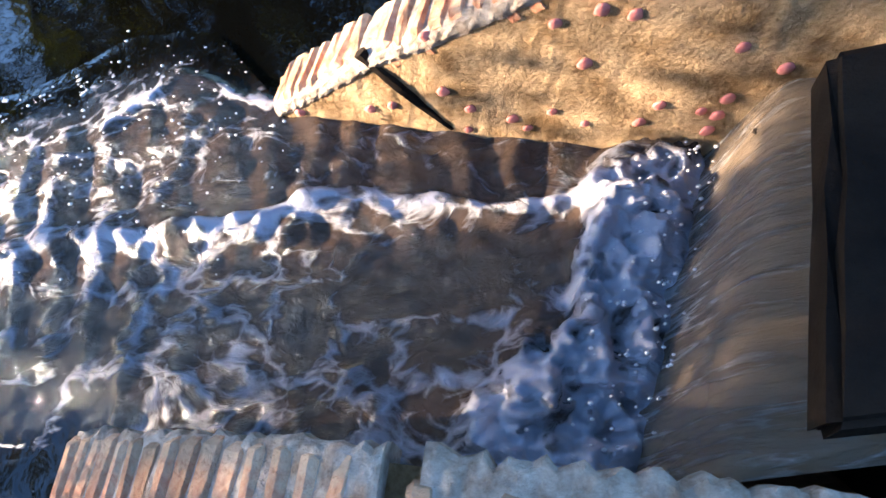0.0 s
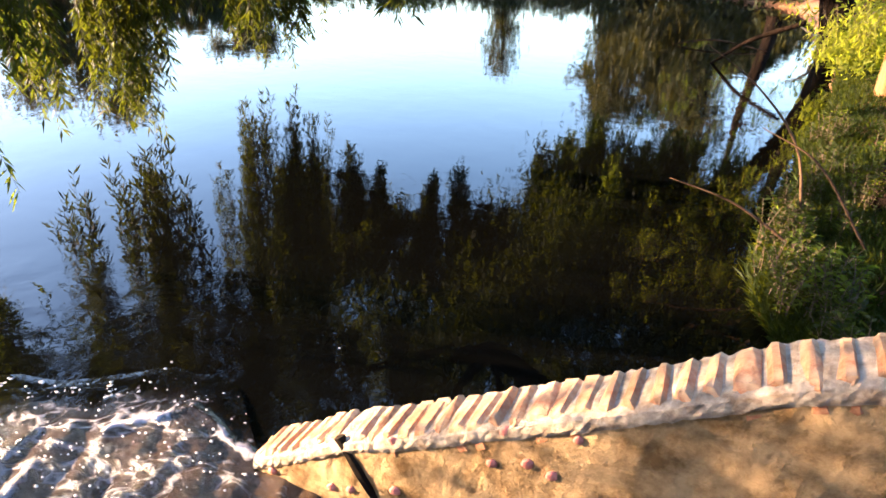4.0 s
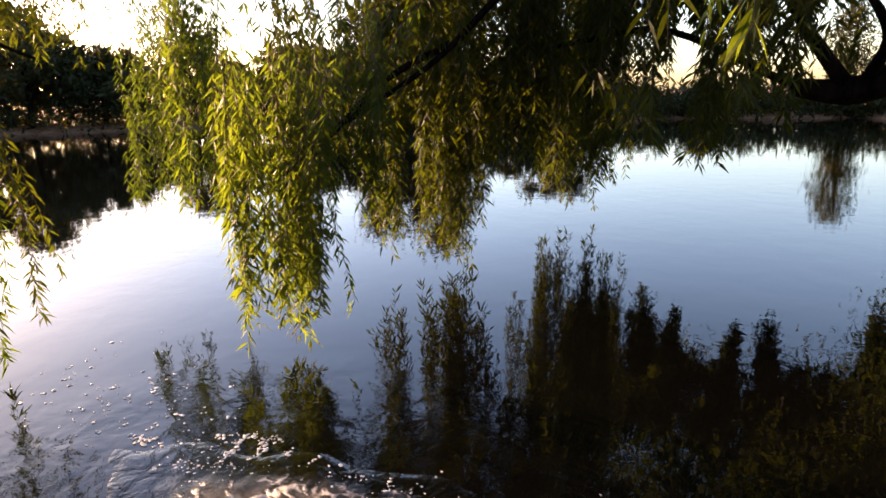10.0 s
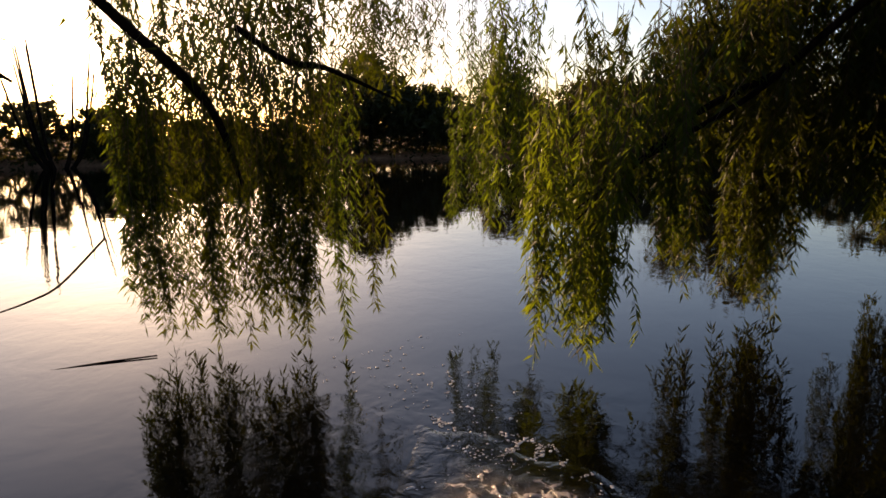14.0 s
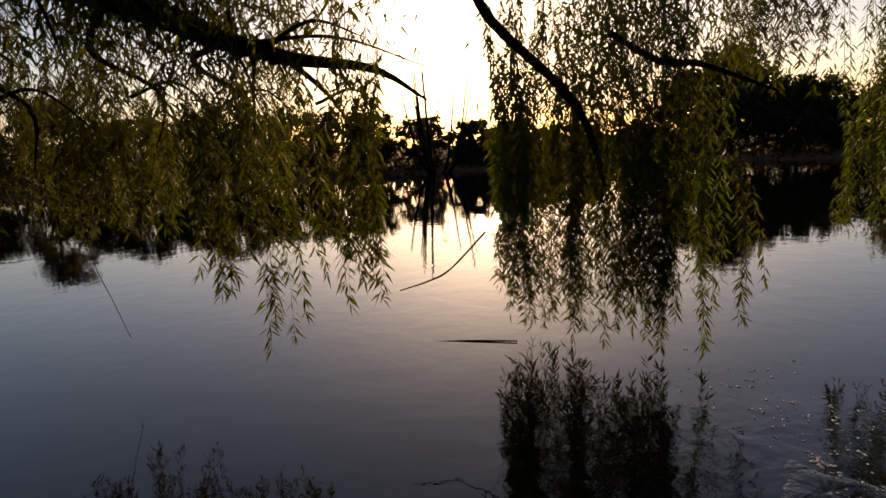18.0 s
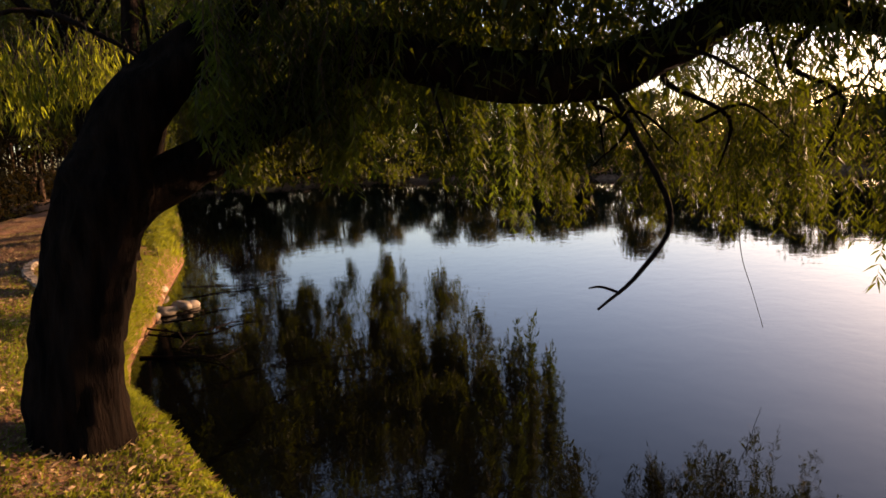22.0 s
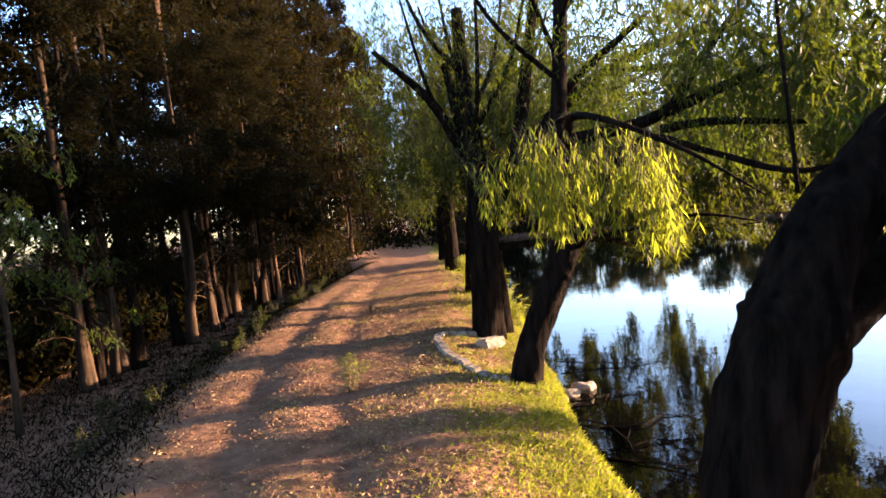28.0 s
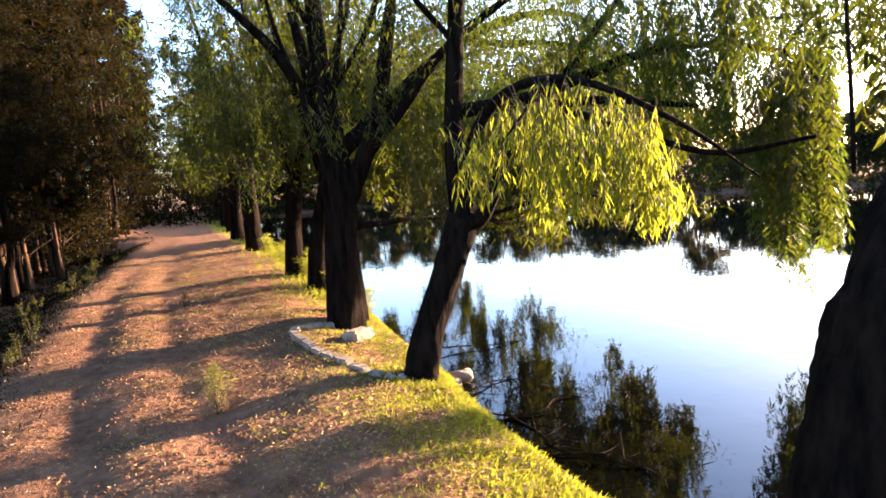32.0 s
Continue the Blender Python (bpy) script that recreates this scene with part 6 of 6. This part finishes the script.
def stick(name, pts, radii, mat, label, category, group=""):
    t = thing(name, pts[0], label, category, group)
    limb(t, pts, radii, mat, "branch", 7, 0.15, len(pts), 0, 14)
    return t


t = stick("fallen_log", [(6.1, 14.0, 0.16), (6.6, 14.9, 0.2), (7.4, 15.3, 0.28)], [0.07, 0.11, 0.13], WOOD_PALE, "pale bare log lying at the water's edge", "log")
limb(t, [(6.5, 14.7, 0.2), (6.3, 15.0, 0.5), (6.2, 15.4, 0.6)], [0.04, 0.03, 0.01], WOOD_PALE, "branch", 6)
stick("fallen_branch", [(3.6, 15.6, 0.02), (4.6, 15.8, 0.14), (5.6, 15.2, 0.03)], [0.01, 0.022, 0.012], BARK_PALE, "pale dead branch lying in the water", "branch", "dead branches")
stick("fallen_branch", [(5.2, 12.6, 0.9), (4.4, 12.9, 0.5), (3.8, 13.2, -0.05)], [0.05, 0.04, 0.02], BARK, "dark dead branch dipping into the water", "branch", "dead branches")
stick("fallen_branch", [(-5.8, -0.72, -0.004), (-5.74, -0.3, 0.006), (-5.66, 0.12, 0.012)], [0.004, 0.008, 0.007], BARK, "thin dark stick lying on the water", "branch", "dead branches")
stick("bare_sapling", [(2.05, 4.25, 0.15), (1.98, 4.5, 0.7), (1.75, 4.9, 1.05), (1.4, 5.2, 1.3)], [0.012, 0.010, 0.007, 0.003], BARK_PALE, "thin bare sapling leaning from the bank", "sapling", "saplings")
stick("bare_sapling", [(1.9, 3.9, 0.2), (1.5, 4.1, 0.42), (1.1, 4.3, 0.5)], [0.010, 0.008, 0.003], BARK_PALE, "thin bare sapling leaning from the bank", "sapling", "saplings")
stick("bare_sapling", [(2.3, 3.9, 0.25), (2.0, 4.2, 0.7), (1.7, 4.5, 0.85)], [0.010, 0.008, 0.003], BARK_PALE, "thin bare sapling leaning from the bank", "sapling", "saplings")
stick("dry_stalk", [(-1.66, 0.38, -0.08), (-1.62, 0.47, 0.16), (-1.60, 0.60, 0.34), (-1.61, 0.64, 0.42)], [0.007, 0.006, 0.005, 0.002], DRY, "dry stalk standing in the water by the wall", "stalk")
BRANCHES = [[(-1.05, -10.1, 0.06), (-1.3, -9.4, 0.05), (-1.37, -8.9, 0.02), (-1.15, -8.3, 0.05), (-1.5, -7.6, -0.02)],
            [(-0.68, -8.6, 0.03), (-1.0, -8.3, 0.03), (-1.3, -7.8, 0.05), (-1.5, -7.2, -0.02)],
            [(-1.5, -10.4, 0.05), (-1.9, -10.25, 0.06), (-2.3, -10.3, 0.03), (-2.9, -10.0, -0.02)],
            [(-2.3, -12.2, 0.12), (-2.8, -11.9, 0.08), (-3.4, -11.6, 0.05), (-4.2, -11.2, -0.02)],
            [(-1.25, -9.3, 0.02), (-1.8, -9.1, 0.05), (-2.2, -9.2, 0.03), (-2.7, -8.8, -0.02)]]
rng = np.random.default_rng(260)
for j, pts in enumerate(BRANCHES):
    pts = [(px + 0.06 * math.sin(9 * py), py + 0.05 * math.sin(7 * px), pz - 0.015) for px, py, pz in curve_points(pts, 8)]
    t = stick("fallen_branch", pts, [0.016, 0.013, 0.009, 0.004], BARK, "dark dead branch lying in the water by the bank", "branch", "dead branches")
    for q in range(9):
        k = rng.integers(1, len(pts) - 1)
        f = rng.random()
        b = [pts[k][c] + f * (pts[k + 1][c] - pts[k][c]) for c in range(3)]
        dx, dy, up = rng.normal(0, 0.2), rng.normal(0, 0.2), rng.uniform(-0.06, 0.05)
        limb(t, [b, (b[0] + 0.5 * dx, b[1] + 0.5 * dy, b[2] + 0.7 * up), (b[0] + dx, b[1] + dy, b[2] + up * rng.uniform(-0.3, 1.3))], [0.008, 0.006, 0.002], BARK, "twig", 5, n=7)


def young_tree(x, y, h, seed, mat, boughs):
    """A thin young broadleaf tree with open leafy boughs."""
    rng = np.random.default_rng(seed)
    t = thing("young_tree", base_of(x, y), "thin young tree with light green leaves by the ditch", "tree", "young trees by the ditch")
    z = t.location.z
    limb(t, [(x, y, z), (x - 0.05, y + 0.05, z + 0.4 * h), (x + 0.1, y, z + h)], [0.05, 0.035, 0.01], BARK_PALE, "trunk", 9, 0.15, seed, 0.3)
    for k in range(boughs):
        a, q, b = rng.uniform(0, 6.28), rng.uniform(0.5, 1.1), z + h * rng.uniform(0.2, 0.9)
        tip = (x + q * math.cos(a), y + q * math.sin(a), b + rng.uniform(0.0, 0.5))
        limb(t, [(x, y, b), (x + 0.5 * q * math.cos(a), y + 0.5 * q * math.sin(a), b + 0.25), tip], [0.016, 0.011, 0.003], BARK_PALE, "bough", 5, 0.1, k)
        spray(t, rng, (tip[0], tip[1], tip[2] + 0.15, tip[2] - 0.45, 0.32, 9), mat, leaf=0.09, gap=0.05, wide=0.03, sway=0.3)
    return leafed(t)


young_tree(6.1, -13.1, 5.0, 250, LEAF_PALE, 26)
young_tree(7.3, -13.6, 6.5, 251, LEAF, 34)
young_tree(7.9, -17.4, 6.0, 252, LEAF, 30)
young_tree(5.3, -16.0, 3.4, 253, LEAF_PALE, 8)


# ---- stones by the path ----
def stone(x, y, z, size, seed, label="pale rounded stone at the water's edge", group="stones at the water's edge"):
    bm = bmesh.new()
    bmesh.ops.create_icosphere(bm, subdivisions=3, radius=1.0)
    for v in bm.verts:
        p = v.co.copy()
        v.co = Vector((p.x * size[0], p.y * size[1], p.z * size[2])) * (1 + 0.22 * noise.noise(p * 1.4 + Vector((seed, 0, 0))) + 0.06 * noise.noise(p * 5))
    ob = tagged(new("stone", from_bm("stone", bm, STONE, True)), label, "stone", group)
    ob.location = (x, y, z)
    ob.rotation_euler = (0, 0, seed * 1.7)
    return ob


for j, (x, y) in enumerate(((-1.38, -10.55), (-1.62, -10.62), (-1.85, -10.7), (-2.05, -10.85), (-1.5, -10.85), (-1.95, -12.3), (-1.8, -12.0))):
    stone(x, y, 0.03 + 0.03 * (j % 3), (0.15 + 0.03 * (j % 3), 0.11, 0.075), j + 1)
slab = tagged(new("stone_block", block("stone_block", -0.21, 0.21, -0.14, 0.14, -0.08, 0.08, STONE, 0.03, 3, 0.008)), "flat grey stone block lying by the willow", "stone")
slab.location = (-0.88, -11.75, float(height(np.array([-0.88]), np.array([-11.75]))[0]) + 0.08)
slab.rotation_euler = (0.05, -0.04, 0.3)
kerb = thing("kerb_ring", (-0.3, -11.2, 0.7), "curved edging of pale stones round the willow's foot", "edging")
ring_pts = curve_points([(-1.0, -12.66, 0), (-0.55, -12.7, 0), (-0.2, -12.4, 0), (-0.03, -11.6, 0), (0.0, -10.85, 0), (-0.1, -10.1, 0), (-0.35, -9.85, 0)], 16)
for j in range(15):
    a, b = ring_pts[j], ring_pts[j + 1]
    L = float(np.linalg.norm(b - a))
    me = block("stone", -L / 2 + 0.01, L / 2 - 0.01, -0.07, 0.07, -0.08, 0.05, STONE, 0.02, j, 0.007)
    ob = part("stone", me, kerb)
    mx, my = (a[0] + b[0]) / 2, (a[1] + b[1]) / 2
    ob.location = Vector((mx, my, float(height(np.array([mx]), np.array([my]))[0]) + 0.012)) - kerb.location
    ob.rotation_euler = (0, 0, math.atan2(b[1] - a[1], b[0] - a[0]))


# ---- grass, weeds and fallen leaves ----
def blades(name, rng, x, y, hmin, hmax, width, mat, label, lean=0.5):
    z = height(x, y)
    keep = z > 0.004
    x, y, z = x[keep], y[keep], z[keep]
    n = len(x)
    way = np.stack([rng.normal(0, lean, n), rng.normal(0, lean, n), np.ones(n)], 1)
    v, f = leaves(rng, np.stack([x, y, z - 0.01], 1), way, rng.uniform(hmin, hmax, n), width, fold=False)
    return tagged(new(name, mesh_data(name, v, f, mat)), label, "grass", kind="stuff")


rng = np.random.default_rng(300)
ex, ey = np.array(EDGE_PATH)[:, 0], np.array(EDGE_PATH)[:, 1]
n = 60000
yy = -3.6 - 14 * rng.random(n) ** 1.3
xx = np.interp(-yy, -ey, ex) + np.abs(rng.normal(0, 0.85, n))
sel = (np.interp(-yy, -ey, ex) + 0.35 > xx) | (np.sin(5.3 * xx + 2 * np.sin(3 * yy)) * np.sin(4.1 * yy) + rng.normal(0, 0.35, n) > -0.1)
xx, yy = xx[sel], yy[sel]
blades("grass", rng, xx, yy, 0.03, 0.085, 0.008, GRASS, "short bright green grass along the water's edge", 0.7)
n = 34000
yy = -5.4 - 5.2 * rng.random(n)
xx = np.interp(-yy, -ey, ex) + 0.02 + np.abs(rng.normal(0, 0.5, n))
sel = np.sin(6.1 * xx + 1.7 * np.sin(4 * yy)) * np.sin(5.2 * yy) + rng.normal(0, 0.5, n) > -0.35
xx, yy = xx[sel], yy[sel]
blades("lush_grass", rng, xx, yy, 0.025, 0.13, 0.009, GRASS, "lush green grass on the bank beside the willows", 0.8)
n = 44000
yy = -2.5 - 20 * rng.random(n) ** 1.3
xx = path_line(yy) - 0.4 + rng.normal(0, 1.5, n)
tuft = (np.sin(3.1 * xx) * np.sin(2.3 * yy) + 0.4 * np.sin(9 * xx + 4 * yy)) > 0.35
blades("sparse_grass", rng, xx[tuft], yy[tuft], 0.02, 0.06, 0.006, GRASS, "sparse trodden grass on the path", 0.9)
n = 12000
yy = -15 - 40 * rng.random(n) ** 1.2
xx = np.interp(-yy, -ey, ex) + np.abs(rng.normal(0, 0.7, n))
blades("bank_grass", rng, xx, yy, 0.08, 0.25, 0.02, GRASS, "grass along the far part of the bank", 0.6)
n = 70000
yy = -3 - 34 * rng.random(n) ** 1.3 + rng.normal(0, 0.9, n)
xx = path_line(yy) + 2.5 + 4.5 * rng.random(n) ** 1.2 + rng.normal(0, 0.25, n)
# weeds in near-black leaf: the ditch's shade is put into their colour
blades("verge_weeds", rng, xx, yy, 0.04, 0.14, 0.016, NEEDLE, "low dry weeds by the conifers, the verge's shade in their colour", 0.8)
n = 90000
yy = -1.5 - 26 * rng.random(n) ** 1.35
xx = path_line(yy) + rng.normal(0.1, 1.6, n)
out = xx - path_line(yy)
trodden = np.exp(-((out - 1.4) / 0.3) ** 2) + np.exp(-((out - 0.35) / 0.3) ** 2)
heap = np.sin(2.9 * xx + np.sin(2.2 * yy)) * np.sin(2.3 * yy + 1.3 * np.sin(1.9 * xx)) + rng.normal(0, 0.5, n)
sel = (shore_distance(xx, yy) > 0.25) & (rng.random(n) > 0.85 * trodden) & (heap > -0.35)
xx, yy = xx[sel], yy[sel]
way = np.stack([rng.normal(0, 1, len(xx)), rng.normal(0, 1, len(xx)), rng.normal(0.3, 0.35, len(xx))], 1)
v, f = leaves(rng, np.stack([xx, yy, height(xx, yy) + 0.006], 1), way, rng.uniform(0.018, 0.06, len(xx)), 0.013, fold=False)
tagged(new("leaf_litter", mesh_data("leaf_litter", v, f, DRY)), "fallen dry willow leaves scattered on the path", "leaves", kind="stuff")


n = 5000
yy = -4.2 - 8 * rng.random(n)
xx = np.interp(-yy, -ey, ex) + 0.1 + np.abs(rng.normal(0, 0.8, n))
way = np.stack([rng.normal(0, 1, n), rng.normal(0, 1, n), rng.normal(0.1, 0.25, n)], 1)
v, f = leaves(rng, np.stack([xx, yy, height(xx, yy) + 0.03], 1), way, rng.uniform(0.03, 0.08, n), 0.016, fold=False)
tagged(new("grass_litter", mesh_data("grass_litter", v, f, DRY)), "dry fallen leaves caught in the bank grass", "leaves", kind="stuff")
n = 48000
yy = -1.8 - 16 * rng.random(n) ** 1.4
xx = path_line(yy) + rng.normal(0, 1.5, n)
sel = shore_distance(xx, yy) > 0.2
xx, yy = xx[sel], yy[sel]
zz = height(xx, yy)
n = len(xx)
size = 0.006 + 0.024 * rng.random(n) ** 4
turn = rng.uniform(0, 6.28, n)
ring = np.stack([np.stack([xx + size * rng.uniform(0.6, 1.4, n) * np.cos(turn + 1.257 * k), yy + size * rng.uniform(0.6, 1.4, n) * np.sin(turn + 1.257 * k), zz - 0.003], 1) for k in range(5)] + [np.stack([xx, yy, zz + size * 0.9], 1)], 1)
tri = (6 * np.arange(n)[:, None, None] + np.array([[5, k, (k + 1) % 5] for k in range(5)])[None]).reshape(-1, 3)
tagged(new("soil_crumbs", mesh_data("soil_crumbs", ring.reshape(-1, 3), tri, SOIL)), "small crumbs of brown earth scattered on the path", "earth", kind="stuff")
# clumps added for the shade behind the trunks and at the path's end
cs = []
for _ in range(1500):
    y = rng.uniform(-56, -6)
    q = rng.uniform(7.0, 12.5)
    cs.append((float(path_line(y)) + q, y, rng.uniform(0.1, 0.4 * (q - 5.6))))
for _ in range(420):
    cs.append((rng.uniform(-26, -6), rng.uniform(-63, -57), rng.uniform(0.2, 6.5)))
for _ in range(680):
    y = rng.uniform(-56, -20)
    cs.append((float(path_line(y)) + rng.uniform(6.6 if y > -32 else 4.0, 8.0), y, rng.uniform(0.0, 1.3 if y > -32 else 2.4)))
for _ in range(160):
    y = rng.uniform(-57, -47)
    cs.append((float(path_line(y)) + rng.uniform(-3.5, 5.0), y, rng.uniform(0.2, 4.0)))
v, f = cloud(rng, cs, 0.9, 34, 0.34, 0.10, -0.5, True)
tagged(new("scrub", mesh_data("scrub", v, f, NEEDLE)), "added near-black scrub standing for shade behind the conifers", "bushes", kind="stuff")


n = 42000
yy = -4.0 - 9.0 * rng.random(n) ** 1.1
xx = np.interp(-yy, -ey, ex) + 0.03 + np.abs(rng.normal(0, 0.75, n))
sel = np.sin(4.7 * xx + 1.9 * np.sin(3.3 * yy)) * np.sin(4.4 * yy + np.sin(3 * xx)) + rng.normal(0, 0.45, n) > -0.05
xx, yy = xx[sel], yy[sel]
blades("clover", rng, xx, yy, 0.02, 0.06, 0.024, GRASS, "leafy low green clover among the bank grass", 1.6)


def weed(x, y, h, n, mat, label, seed, leaf=0.06, wide=0.018):
    """A leafy herb: stems that fan out from one foot, with leaves all along."""
    rng = np.random.default_rng(seed)
    t = thing("weed", base_of(x, y, 0.01), label, "plant", "weeds on the bank")
    z = t.location.z
    sv, at, way = [], [], []
    for _ in range(n):
        a, q = rng.uniform(0, 6.28), rng.uniform(0.05, 0.4) * h
        hh = h * rng.uniform(0.6, 1.1)
        fx, fy = x + rng.normal(0, 0.04), y + rng.normal(0, 0.04)
        tip = (fx + q * math.cos(a), fy + q * math.sin(a), z + hh)
        sv.append(tube([(fx, fy, z), (fx + 0.3 * q * math.cos(a), fy + 0.3 * q * math.sin(a), z + 0.55 * hh), tip], [0.004, 0.003, 0.0015], 4, 6))
        u = rng.random(int(hh / 0.016)) ** 0.7
        P = np.array([fx, fy, z]) + u[:, None] * (np.array(tip) - np.array([fx, fy, z]))
        th = rng.uniform(0, 6.28, len(u))
        at.append(P)
        way.append(np.stack([np.cos(th), np.sin(th), rng.uniform(-0.1, 0.8, len(u))], 1))
    v, f = joined(sv)
    part("stalk_mass", local(t, mesh_data("stalk_mass", v, f, TWIG)), t, "", "stuff")
    at, way = np.vstack(at), np.vstack(way)
    v, f = leaves(rng, at, way, leaf * rng.uniform(0.6, 1.2, len(at)), wide, fold=False)
    part("foliage", local(t, mesh_data("foliage", v, f, mat)), t, "", "stuff")
    return t


rng = np.random.default_rng(310)
for j in range(78):
    y = rng.uniform(1.9, 7.5) if j < 46 else rng.uniform(1.9, 4.6)
    edge = float(np.interp(y, [2.3, 3.4, 3.9, 4.6, 5.05, 7.4], [1.5, 1.5, 1.6, 1.95, 2.35, 3.3]))
    x = edge + (abs(rng.normal(0.1, 0.55)) + 0.06 if j < 46 else rng.uniform(0.04, 0.3))
    weed(x, y, rng.uniform(0.18, 0.42), int(rng.integers(5, 10)), LEAF if j % 4 else LEAF_PALE, "leafy green weed growing on the shady bank", 320 + j)
n = 30000
yy = 1.6 + 12 * rng.random(n) ** 1.4
xx = np.interp(yy, [2.0, 3.4, 3.9, 4.6, 5.05, 7.4, 9.2, 14], [1.5, 1.5, 1.6, 1.95, 2.35, 3.3, 4.4, 6.6]) + np.abs(rng.normal(0, 1, n)) * np.where(rng.random(n) < 0.5, 0.3, 0.9)
xx = np.concatenate([xx, np.abs(rng.normal(0, 1.6, 16000)) + 2.0])
yy = np.concatenate([yy, rng.normal(4.2, 1.5, 16000)])
low_y = rng.uniform(1.2, 3.6, 9000)
yy = np.concatenate([yy, low_y])
xx = np.concatenate([xx, np.interp(low_y, [1.2, 1.7, 2.6, 3.4, 3.9], [1.1, 1.45, 1.5, 1.5, 1.6]) + 0.02 + np.abs(rng.normal(0, 0.18, 9000))])
# grass in the dark leaf material, so its colour carries the bank's shade
blades("shade_grass", rng, xx, yy, 0.05, 0.18, 0.014, LEAF, "dark green grass on the shady bank", 0.7)
for j, (x, y, h) in enumerate(((1.55, -10.45, 0.42), (1.6, -10.3, 0.36), (1.48, -10.6, 0.38), (0.1, -16.5, 0.3))):
    weed(x, y, h, 14, DRY if j % 2 else GRASS, "tall dry yellow grass tuft on the path", 400 + j, 0.09, 0.006)
for j in range(14):
    y = rng.uniform(-26, -13)
    x = float(np.interp(-y, -ey, ex)) + rng.uniform(0.2, 0.9)
    weed(x, y, rng.uniform(0.4, 0.8), 12, GRASS, "tall pale grass clump beside the willows", 420 + j, 0.22, 0.012)
for j in range(40):
    y = rng.uniform(-30, -6)
    x = float(path_line(y)) + rng.uniform(2.4, 4.2)
    weed(x, y, rng.uniform(0.15, 0.5), 8, LEAF, "dark leafy weed at the foot of the conifers", 450 + j)
